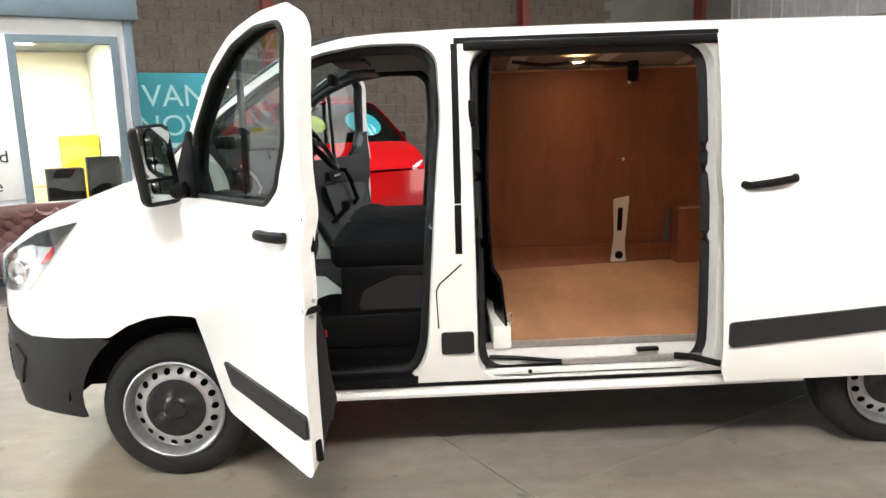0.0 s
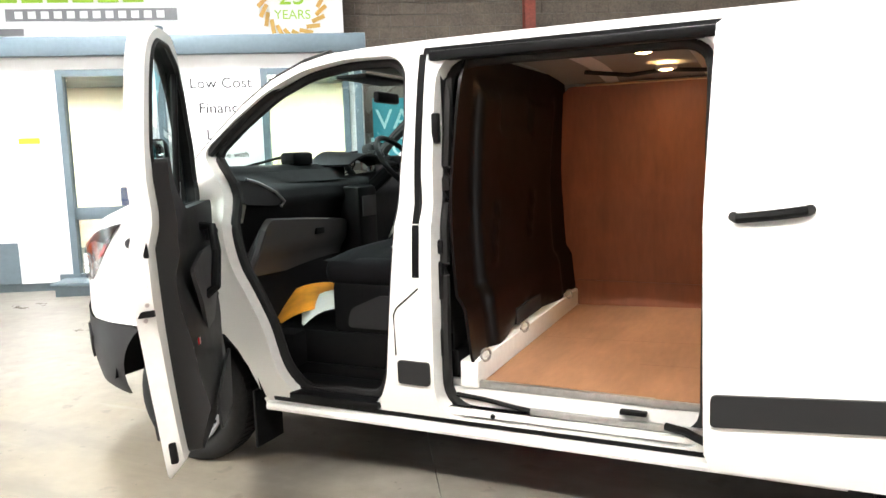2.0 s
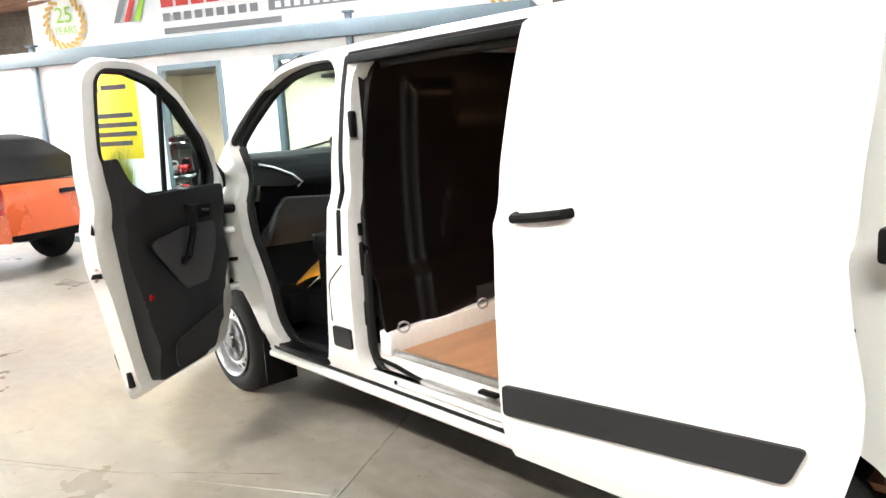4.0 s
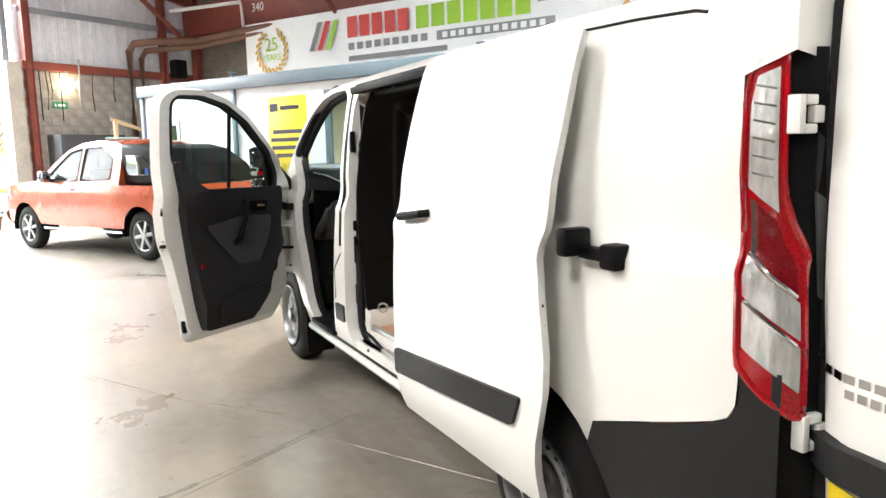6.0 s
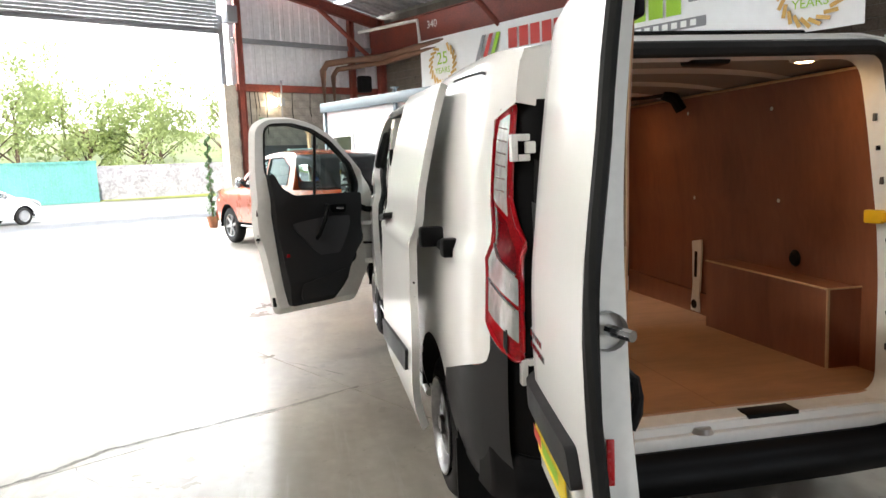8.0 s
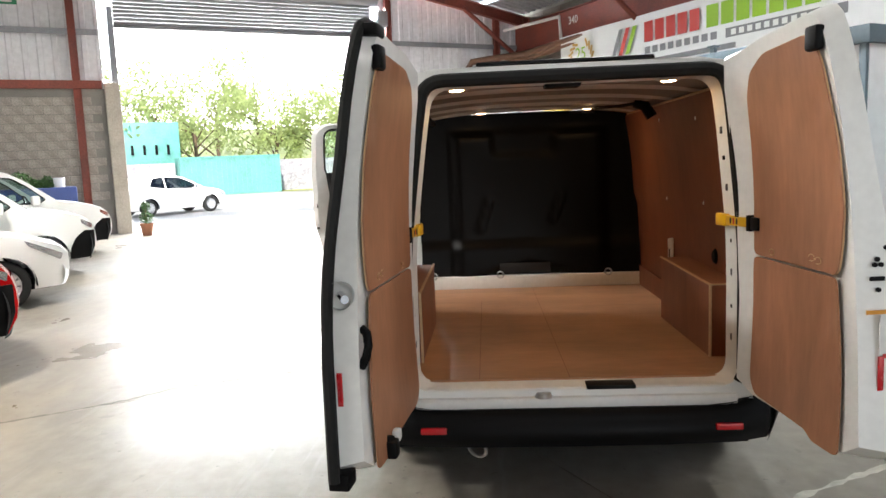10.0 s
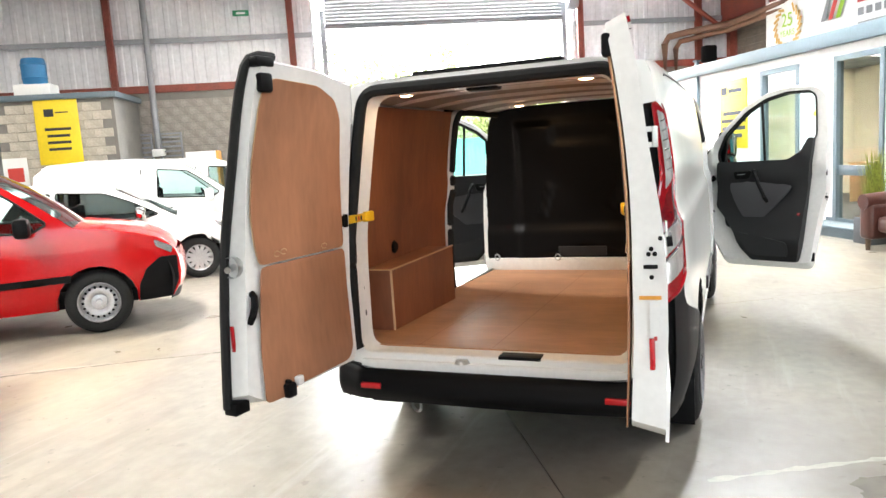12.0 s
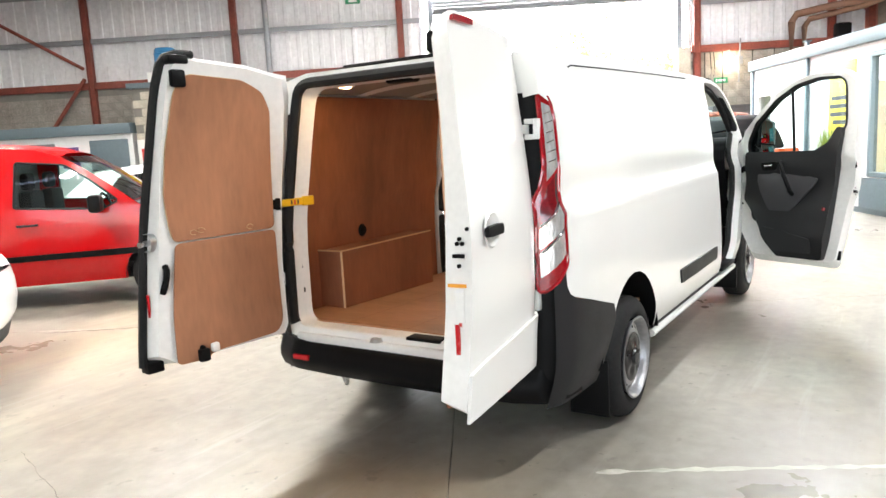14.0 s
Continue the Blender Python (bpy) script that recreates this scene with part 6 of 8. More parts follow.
# ---- parked vehicles: x runs back from the nose, y across, z up ----
def vehicle(name, label, category, m, p):
    """p: half (width by height), plan (width by length), face, hood, screen, roof, tail lines of (x, z), low, wheels, windows, paint ..."""
    car = thing(name, label, category, m, p.get("group", ""))
    half, plan = smooth_table(p["half"]), smooth_table(p["plan"])

    def f(side, out=0.0):
        return lambda x, z: (x, side * (half(z) * plan(x) + out), z)

    r = p["r"]
    low = p["low"]
    a = p["arch"]
    length = p["tail"][-1][0]
    base = [(length - 0.03, low)]
    for wx in sorted(p["wheels"], reverse=True):
        s0 = math.asin(max(-0.9, (low - r) / a))
        base += [(wx + a * math.cos(q), r + a * math.sin(q)) for q in np.linspace(s0, math.pi - s0, 12)]
    base += [(p["face"][0][0] + 0.05, low)]
    top = p["face"] + p["hood"] + p["screen"] + p["roof"] + p["tail"]
    outline = [q for k, q in enumerate(top) if not k or math.dist(q, top[k - 1]) > 0.004] + base
    wins = [rounded(w, 0.03, 3) for w in p["windows"]]
    for side in (-1, 1):
        part("side_panel", sheet(outline, f(side), wins, 0.10, rim=0.07), p["paint"], car, "", 40)
        for w in wins:
            g = part("side_window", sheet(w, f(side, -0.012), step=0.2), p.get("glass", CARGLASS), car)
            part("window_seal", tube(bmesh.new(), [f(side, 0.002)(*q) for q in divided(w, 0.09)], 0.011, 6, True), SEAL, g)
        for wx in p["wheels"]:
            al = [(wx + (a + 0.01) * math.cos(q), r + (a + 0.01) * math.sin(q)) for q in np.linspace(-0.1, math.pi + 0.1, 12)]
            part("wheel_arch_liner", grid(lambda s, t: (along(al, s)[0], side * (half(0.6) - 0.02 - 0.30 * t), along(al, s)[1]), 12, 2), BLACK, car)
            wheel(wx, side * (half(0.5) - 0.02), side, car, r, 0.20, p.get("rim", 0.19), cap=False, spokes=p.get("spokes", 0))
        for pts, mt, nm, out in p.get("patches", ()):
            part(nm, sheet(rounded(pts, 0.02), f(side, out), step=0.06, thick=0.006), mt, car, "", 60)
        mx, mz = p["mirror"]
        part("mirror", B(mx, mx + 0.14, *sorted((side * (half(mz) + 0.04), side * (half(mz) + 0.22))), mz - 0.09, mz + 0.10, 0.04), p.get("mirror_mat", BLACK), car, "door mirror")
        part("mirror_arm", B(mx + 0.03, mx + 0.10, *sorted((side * (half(mz) - 0.04), side * (half(mz) + 0.06))), mz - 0.08, mz - 0.03, 0.01), BLACK, car)
        hx, hz = p["handle"]
        part("door_handle", tube(bmesh.new(), [f(side, 0.0)(hx, hz), f(side, 0.03)(hx + 0.03, hz), f(side, 0.03)(hx + 0.17, hz), f(side, 0.0)(hx + 0.2, hz)], 0.014, 6), p.get("handle_mat", BLACK), car)

    def span(line, crown, mt, nm, ahead=0.0, inset=0.0):
        pts = divided(line, 0.12, False)
        part(nm, grid(lambda s, t: (lambda q: (q[0] - ahead * (1 - (2 * t - 1) ** 2), (2 * t - 1) * (half(q[1]) * plan(q[0]) - inset), q[1] + crown * (1 - abs(2 * t - 1) ** 3)))(along(pts, s)), max(3, len(pts) - 1), 12), mt, car, "", 45)

    span(p["face"], 0.0, p.get("face_mat", p["paint"]), "front_face", 0.10)
    span([p["face"][-1]] + p["hood"], 0.03, p["paint"], "bonnet", 0.06)
    span([p["hood"][-1]] + p["screen"], 0.0, p.get("glass", CARGLASS), "windscreen", 0.10, 0.03)
    span([p["screen"][-1]] + p["roof"], 0.04, p["paint"], "roof")
    span([p["roof"][-1]] + p["tail"], 0.0, p["paint"], "tailgate", -0.05)
    part("underbody", B(p["face"][0][0] + 0.15, length - 0.15, -half(0.5) + 0.25, half(0.5) - 0.25, low - 0.02, low + 0.12), BLACK, car)
    # front bumper and lamps
    bz0, bz1 = p["bumper"]
    fx = p["face"][0][0]

    def nose(t, z, out):
        y = (2 * t - 1)
        x = fx - 0.10 * (1 - y * y) - out + 0.25 * max(0, abs(y) - 0.75) ** 1.3
        return (x, y * (half(z) * plan(fx) + out), z)

    part("front_bumper", grid(lambda s, t: nose(t, bz0 + (bz1 - bz0) * s, 0.035 * math.sin(math.pi * s) + 0.01), 6, 24), p.get("bumper_mat", BLACK), car, "", 50)
    for side in (-1, 1):
        hl = p["lamp"]
        part("headlamp", sheet(rounded(hl, 0.02), f(side, 0.008), step=0.08, thick=0.008), LAMPIN, car, "clear headlamp", 40)
        y0 = half(0.8) * plan(fx)
        z0, z1 = p["lamp_z"]
        part("headlamp_front", grid(lambda s, t: nose(0.5 + side * (0.36 + 0.13 * t), z0 + (z1 - z0) * s * (0.7 + 0.3 * t), 0.006), 4, 6, 0.004), LAMPIN, car, "clear headlamp front", 50)
    if p.get("grille"):
        part("grille", B(fx - 0.105, fx + 0.02, -0.45, 0.45, *p["grille"], 0.015), BLACK, car)
    # inside: floor, dash, seats, wheel
    dx, dz = p["dash"]
    part("dashboard", B(dx, dx + 0.35, -half(0.9) + 0.12, half(0.9) - 0.12, dz - 0.35, dz, 0.06), BLACK, car)
    for y in (-0.38, 0.38):
        sx = p["seat"]
        part("seat", boxes([(sx - 0.1, sx + 0.42, y - 0.24, y + 0.24, dz - 0.50, dz - 0.36), (sx + 0.38, sx + 0.52, y - 0.23, y + 0.23, dz - 0.36, dz + 0.22), (sx + 0.42, sx + 0.52, y - 0.12, y + 0.12, dz + 0.23, dz + 0.42)], 0.04), CLOTH, car)
    part("steering_wheel", tube(bmesh.new(), [(dx + 0.45 + 0.07 * math.sin(q), 0.38 + 0.18 * math.cos(q), dz - 0.02 + 0.17 * math.sin(q)) for q in np.linspace(0, 6.28, 20)[:-1]], 0.014, 6, True), BLACK, car)
    part("cabin_floor", B(dx - 0.3, p["back"], -half(0.6) + 0.1, half(0.6) - 0.1, low + 0.13, low + 0.18), BLACK, car)
    if p.get("load_wall"):
        part("load_wall", B(p["back"], p["back"] + 0.03, -half(1.0) + 0.1, half(1.0) - 0.1, low + 0.18, dz + 0.55), GREYTRIM, car)
    for nm, bm, mt in p.get("extras", ()):
        part(nm, bm, mt, car)
    return car


PANEL_VAN = dict(half=[(0.2, 0.78), (0.45, 0.86), (0.8, 0.885), (1.05, 0.87), (1.4, 0.80), (1.65, 0.74), (1.85, 0.66)], plan=[(0.0, 0.80), (0.15, 0.90), (0.5, 0.985), (1.0, 1.0), (3.6, 1.0), (4.2, 0.95)],
    face=[(0.12, 0.28), (0.04, 0.40), (0.02, 0.52), (0.03, 0.66), (0.06, 0.76)], hood=[(0.12, 0.84), (0.22, 0.91), (0.42, 0.98), (0.70, 1.04), (0.98, 1.08)], screen=[(1.25, 1.30), (1.52, 1.50), (1.75, 1.64)], roof=[(2.0, 1.72), (2.5, 1.77), (3.2, 1.78), (3.9, 1.74)], tail=[(4.08, 1.60), (4.16, 1.1), (4.18, 0.30)],
    low=0.27, r=0.315, arch=0.37, wheels=(0.83, 3.53), windows=[[(1.20, 1.14), (1.50, 1.40), (1.72, 1.55), (2.20, 1.60), (2.24, 1.12), (1.35, 1.06)]], bumper=(0.24, 0.70), lamp=[(0.08, 0.80), (0.26, 0.89), (0.25, 0.82), (0.10, 0.73)], lamp_z=(0.68, 0.84), mirror=(1.33, 1.12), handle=(2.02, 0.93), dash=(0.95, 1.06), seat=1.75, back=2.45, load_wall=True,
    patches=[([(1.05, 0.62), (3.2, 0.60), (3.2, 0.54), (1.05, 0.55)], BLACK, "rubbing_strip", 0.012), ([(0.05, 0.70), (0.22, 0.705), (0.36, 0.60), (0.44, 0.44), (0.455, 0.27), (0.13, 0.27), (0.05, 0.45)], BLACK, "bumper_corner", 0.006)], grille=(0.70, 0.76))
def in_row(u, v):
    """A place in the slanting row of cars, noses towards the cabin side."""
    return HALL @ pose(u - 0.19, v - 0.25, 0, 0, 0, -75)


vehicle("small_van", "bright red small panel van with black bumper and steel wheels", "van", in_row(-1.40, -4.38), dict(PANEL_VAN, paint=RED))
vehicle("small_van", "white small panel van with a dark grey bumper", "van", in_row(2.35, -5.08), dict(PANEL_VAN, paint=WHITE, bumper=(0.22, 0.76), bumper_mat=PLASTIC, patches=[([(0.05, 0.76), (0.25, 0.745), (0.38, 0.60), (0.45, 0.44), (0.455, 0.27), (0.13, 0.27), (0.05, 0.45)], PLASTIC, "bumper_corner", 0.008)]))
vehicle("small_van", "white small panel van parked in a row of cars", "van", in_row(-7.28, -3.65), dict(PANEL_VAN, paint=WHITE, mirror_mat=WHITE, spokes=9))
vehicle("small_van", "white small van at the far end of the row", "van", in_row(-10.35, -3.3), dict(PANEL_VAN, paint=WHITE, mirror_mat=WHITE, spokes=9))
HATCH = dict(half=[(0.2, 0.74), (0.45, 0.83), (0.75, 0.855), (0.95, 0.82), (1.2, 0.70), (1.45, 0.58)], plan=[(0.0, 0.72), (0.15, 0.86), (0.5, 0.97), (1.0, 1.0), (3.2, 1.0), (3.9, 0.88)],
    face=[(0.10, 0.25), (0.02, 0.42), (0.03, 0.62)], hood=[(0.15, 0.72), (0.45, 0.83), (0.80, 0.90), (1.05, 0.93)], screen=[(1.45, 1.16), (1.80, 1.34)], roof=[(2.2, 1.43), (2.8, 1.44), (3.4, 1.38)], tail=[(3.75, 1.10), (3.90, 0.9), (3.92, 0.28)],
    low=0.22, r=0.30, arch=0.35, wheels=(0.80, 3.28), windows=[[(1.28, 0.98), (1.62, 1.17), (1.95, 1.31), (2.55, 1.36), (2.58, 0.96), (1.5, 0.93)], [(2.64, 0.97), (2.62, 1.36), (3.0, 1.32), (3.2, 1.05)]], glass=TINT, bumper=(0.22, 0.50), bumper_mat=WHITE, lamp=[(0.10, 0.62), (0.55, 0.83), (0.50, 0.75), (0.14, 0.55)], lamp_z=(0.55, 0.66), mirror=(1.45, 1.0), mirror_mat=CHROME, handle=(2.35, 0.86), dash=(1.05, 0.92), seat=1.9, back=3.3, spokes=12, patches=(), grille=(0.40, 0.50))
vehicle("hatchback", "white hatchback van with multi-spoke wheel trims", "car", in_row(-4.56, -4.0), dict(HATCH, paint=WHITE))
vehicle("estate_car", "white estate car parked outside in the yard", "car", HALL @ pose(-23.4, 0.9, -0.02, 0, 0, -65), dict(HATCH, paint=WHITE))

def prism(poly, y0, y1, bevel=0.0):
    """A side outline of (x, z) drawn out across y, its edges rounded."""
    bm = bmesh.new()
    fc = bm.faces.new([bm.verts.new((x, y0, z)) for x, z in poly])
    r = bmesh.ops.extrude_face_region(bm, geom=[fc])
    bmesh.ops.translate(bm, verts=[v for v in r["geom"] if isinstance(v, bmesh.types.BMVert)], vec=(0, y1 - y0, 0))
    bmesh.ops.recalc_face_normals(bm, faces=bm.faces)
    if bevel:
        bmesh.ops.bevel(bm, geom=bm.edges[:], offset=bevel, segments=3, profile=0.5, affect="EDGES", clamp_overlap=True)
    return bm


# orange double-cab pickup, nose towards the roller door
tub = [(3.62, 1.10), (5.28, 1.14)]
PICKUP = dict(half=[(0.3, 0.84), (0.55, 0.90), (0.9, 0.92), (1.12, 0.90), (1.4, 0.82), (1.65, 0.74), (1.85, 0.66)], plan=[(0.0, 0.80), (0.2, 0.91), (0.6, 0.985), (1.0, 1.0), (4.8, 1.0), (5.35, 0.97)],
    face=[(0.10, 0.45), (0.02, 0.65), (0.04, 0.98)], hood=[(0.18, 1.06), (0.6, 1.13), (1.1, 1.18), (1.40, 1.20)], screen=[(1.75, 1.45), (2.15, 1.70)], roof=[(2.5, 1.80), (3.0, 1.83), (3.45, 1.80), (3.62, 1.74)], tail=[(3.70, 1.36), (3.72, 1.13), (4.4, 1.13), (5.28, 1.15), (5.33, 1.05), (5.34, 0.55)],
    low=0.46, r=0.375, arch=0.45, wheels=(0.92, 4.20), windows=[[(1.62, 1.22), (1.95, 1.47), (2.22, 1.66), (2.55, 1.72), (2.58, 1.20), (1.75, 1.18)], [(2.66, 1.20), (2.64, 1.72), (3.10, 1.73), (3.45, 1.55), (3.48, 1.22)]], rim=0.235, spokes=6, bumper=(0.42, 0.70), bumper_mat=ORANGE, lamp=[(0.08, 1.0), (0.48, 1.08), (0.46, 0.96), (0.10, 0.86)], lamp_z=(0.84, 1.0), mirror=(1.72, 1.26), mirror_mat=CHROME, handle=(2.3, 1.06), handle_mat=CHROME, dash=(1.4, 1.16), seat=2.1, back=3.55,
    patches=[([(1.45, 0.42), (3.70, 0.42), (3.70, 0.38), (1.45, 0.38)], CHROME, "side_step", 0.02), ([(5.16, 1.10), (5.31, 1.10), (5.31, 0.80), (5.16, 0.80)], REDLENS, "tail_lamp", 0.006)], grille=(0.72, 0.98),
    extras=[("load_cover", prism([(3.64, 1.13), (3.64, 1.76), (3.9, 1.755), (4.3, 1.68), (4.75, 1.45), (5.05, 1.15)], -0.78, 0.78, 0.06), BLACK), ("load_cover_glass", prism([(3.80, 1.28), (3.82, 1.58), (4.15, 1.58), (4.45, 1.42), (4.5, 1.28)], -0.80, 0.80, 0.01), MIRROR), ("tailgate_handle", B(5.385, 5.41, -0.14, 0.14, 0.98, 1.04, 0.008), BLACK), ("roof_lamp", B(2.5, 2.62, -0.3, 0.3, 1.86, 1.90, 0.02), PALETEAL)])
vehicle("pickup_truck", "orange double cab pickup with chrome side steps", "pickup", HALL @ pose(-10.52, 2.83, 0), dict(PICKUP, paint=ORANGE))

# red van behind, nose on
BIG = dict(half=[(0.2, 0.82), (0.5, 0.92), (0.9, 0.95), (1.2, 0.93), (1.6, 0.85), (1.9, 0.75), (2.0, 0.66)], plan=[(0.0, 0.78), (0.2, 0.90), (0.6, 0.985), (1.0, 1.0), (4.8, 1.0)],
    face=[(0.08, 0.30), (0.0, 0.55), (0.04, 0.95)], hood=[(0.2, 1.08), (0.5, 1.22), (0.75, 1.30)], screen=[(1.1, 1.58), (1.5, 1.86)], roof=[(1.8, 1.94), (2.5, 1.97), (4.5, 1.96)], tail=[(4.75, 1.7), (4.8, 0.4)],
    low=0.28, r=0.33, arch=0.40, wheels=(0.9, 3.9), windows=[[(0.95, 1.34), (1.25, 1.58), (1.5, 1.76), (1.95, 1.80), (2.0, 1.28), (1.1, 1.24)]], glass=TINT, bumper=(0.25, 0.62), bumper_mat=RED, lamp=[(0.05, 1.02), (0.5, 1.18), (0.45, 1.0), (0.10, 0.85)], lamp_z=(0.80, 1.08), mirror=(1.15, 1.35), handle=(1.9, 1.1), dash=(0.8, 1.26), seat=1.5, back=2.2, load_wall=True, patches=(), grille=(0.62, 0.74))
redvan = vehicle("parked_van", "red panel van with round windscreen stickers", "van", HALL @ pose(3.13, 4.35, 0, 0, 0, 90), dict(BIG, paint=RED))


def on_screen(y, z0, rr, mt, nm):
    circ = [(rr * math.cos(q), rr * math.sin(q)) for q in np.linspace(0, 6.28, 25)[:-1]]

    def f(a, b):
        x = 0.75 + (z0 + 0.62 * b - 1.30) * (0.75 / 0.56) - 0.13 + 0.10 * ((y + a) / 0.8) ** 2
        return (x, y + a, z0 + 0.62 * b)

    part(nm, sheet(circ, f, step=0.08), mt, redvan, "round paper sticker")


on_screen(-0.36, 1.58, 0.27, TEAL, "sticker")
on_screen(-0.36, 1.50, 0.14, PALETEAL, "sticker")
on_screen(0.42, 1.60, 0.20, PALELEAF, "sticker")
# ---- inside of the white van's cab ----
def dash_at(s, t):
    # s across from left to right, t round the section from the screen to the knees
    sec = [(-0.11, 1.42), (0.08, 1.468), (0.20, 1.43), (0.30, 1.36), (0.335, 1.28), (0.31, 1.20), (0.27, 1.06), (0.20, 0.91), (0.12, 0.82)]
    x, z = along(sec, t)
    y = -0.80 + 1.60 * s
    wave = 0.012 * math.sin(s * 9) * math.sin(math.pi * t)
    return (x + wave + 0.15 * (2 * s - 1) ** 2 * max(0.0, 1 - 3 * t), y, z)


dash = part("dashboard", grid(dash_at, 36, 24), BLACK, van, "black moulded dashboard", 60)
part("glovebox", sheet(rounded([(-0.66, 1.20), (-0.30, 1.175), (0.07, 1.14), (0.13, 0.90), (-0.29, 0.905), (-0.55, 0.915), (-0.79, 0.92), (-0.775, 0.99), (-0.735, 1.08)], 0.03), lambda y, z: (0.365 - 0.25 * (1.2 - z) - 0.03 * (1.0 if z < 1.02 else 0.0) * min(1.0, (1.02 - z) / 0.03), y, z), step=0.04, thick=0.035), GREYTRIM, van, "mid grey glovebox lid", 50)
part("glovebox_grip", tube(bmesh.new(), [(0.345, -0.70, 1.15), (0.335, -0.735, 1.07), (0.315, -0.775, 0.97)], 0.02, 8), ARM, van, "grey glovebox edge")
part("glovebox_latch", B(0.335, 0.352, -0.25, -0.17, 1.085, 1.12, 0.006), BLACK, van)
vent = part("air_vent", sheet(rounded([(-0.84, 1.405), (-0.71, 1.382), (-0.61, 1.335), (-0.55, 1.285), (-0.60, 1.268), (-0.84, 1.29)], 0.02), lambda y, z: (0.36 - 0.35 * max(0, z - 1.33), y, z), step=0.05, thick=0.02), PLASTIC, van, "dark air vent")
part("vent_trim", tube(bmesh.new(), [(0.345, -0.80, 1.408), (0.35, -0.71, 1.385), (0.362, -0.60, 1.335), (0.367, -0.54, 1.285), (0.365, -0.57, 1.262)], 0.007, 6), ZINC, van, "silver vent trim")
part("upper_tray", sheet(rounded([(-0.51, 0.205), (0.16, 0.205), (0.10, 0.295), (-0.42, 0.295)], 0.02), lambda y, x: (x, y, 1.440 - 0.70 * (x - 0.20)), step=0.05), BLACK, van, "dark dash tray")
part("dash_hood", grid(lambda s, t: (0.02 + 0.30 * t, 0.16 + 0.50 * s, 1.455 + 0.085 * math.sin(math.pi * s) * (1 - 0.3 * t)), 12, 6, 0.012), BLACK, van, "instrument hood", 60)
part("instrument_glass", B(0.25, 0.255, 0.22, 0.60, 1.38, 1.48, 0.002), MIRROR, van)
part("dash_pod", B(0.02, 0.12, -0.10, 0.10, 1.46, 1.535, 0.02), BLACK, van, "black raised dash pod")
part("centre_console", B(0.24, 0.42, 0.10, 0.32, 0.88, 1.33, 0.03), BLACK, van, "black centre console")
part("radio", B(0.417, 0.425, 0.13, 0.29, 1.15, 1.27, 0.004), GREYTRIM, van)
part("gear_lever", tube(bmesh.new(), [(0.62, 0.08, 1.02), (0.70, 0.08, 1.10)], 0.014, 8), BLACK, van)
part("gear_knob", lathe(bmesh.new(), [(0.0, 0.05), (0.02, 0.045), (0.028, 0.02), (0.02, -0.01)], 14, pose(0.70, 0.08, 1.10)), BLACK, van)
wh = part("steering_wheel", tube(bmesh.new(), [(0.51 - 0.11 * math.sin(q), 0.44 + 0.19 * math.cos(q), 1.46 + 0.15 * math.sin(q)) for q in np.linspace(0, 2 * math.pi, 29)[:-1]], 0.017, 8, True), BLACK, van, "black steering wheel")
part("hub", B(0.45, 0.505, 0.37, 0.51, 1.39, 1.50, 0.02), BLACK, wh)
for a in (0.0, math.pi, -math.pi / 2):
    part("spoke", tube(bmesh.new(), [(0.49, 0.44, 1.45), (0.51 - 0.105 * math.sin(a), 0.44 + 0.18 * math.cos(a), 1.46 + 0.145 * math.sin(a))], 0.016, 6), BLACK, wh)
part("steering_column", tube(bmesh.new(), [(0.27, 0.44, 1.27), (0.49, 0.44, 1.45)], 0.045, 10), BLACK, van)
# floor, footwell, step
for y in (-0.78, 0.78):
    part("cab_step", B(0.56, 1.13, y - 0.08, y + 0.08, 0.44, 0.468, 0.012), BLACK, van, "black ribbed cab step")
part("cab_floor", B(0.10, 1.42, -0.72, 0.72, 0.52, 0.685, 0.012), BLACK, van, "black rubber cab floor")
part("footwell_mat", B(0.10, 0.58, -0.82, 0.82, 0.515, 0.68, 0.012), BLACK, van, "black footwell mat")
part("seat_plinth", B(1.12, 1.42, -0.82, 0.82, 0.46, 0.68, 0.012), BLACK, van, "black seat plinth")
part("step_tread", B(0.63, 1.09, -0.945, -0.86, 0.415, 0.445, 0.006), BLACK, van, "black step tread")
part("step_tread", B(0.63, 1.09, 0.86, 0.945, 0.415, 0.445, 0.006), BLACK, van, "black step tread")
part("footwell_wall", grid(lambda s, t: (0.34 - 0.20 * t + 0.05 * math.sin(3 * s), -0.80 + 1.6 * s, 0.58 + 0.60 * t), 10, 8), BLACK, van, "black footwell wall")
part("cab_back", grid(lambda s, t: (1.40 - 0.03 * t, -0.82 + 1.64 * s, 0.56 + 1.32 * t), 6, 6), SEAL, van, "dark cab back wall")
part("cab_headlining", grid(lambda s, t: (0.72 + 0.72 * s, -0.74 + 1.48 * t, 1.895 + 0.035 * (1 - abs(2 * t - 1) ** 3)), 6, 10), HEAD, van, "grey cab headlining", 60)
for y in (-0.38, 0.36):
    part("sun_visor", B(0.74, 0.90, y - 0.22, y + 0.22, 1.855, 1.875, 0.008), PLASTIC, van, "dark sun visor")
part("screen_mirror", B(0.66, 0.70, -0.12, 0.12, 1.78, 1.84, 0.015), BLACK, van)
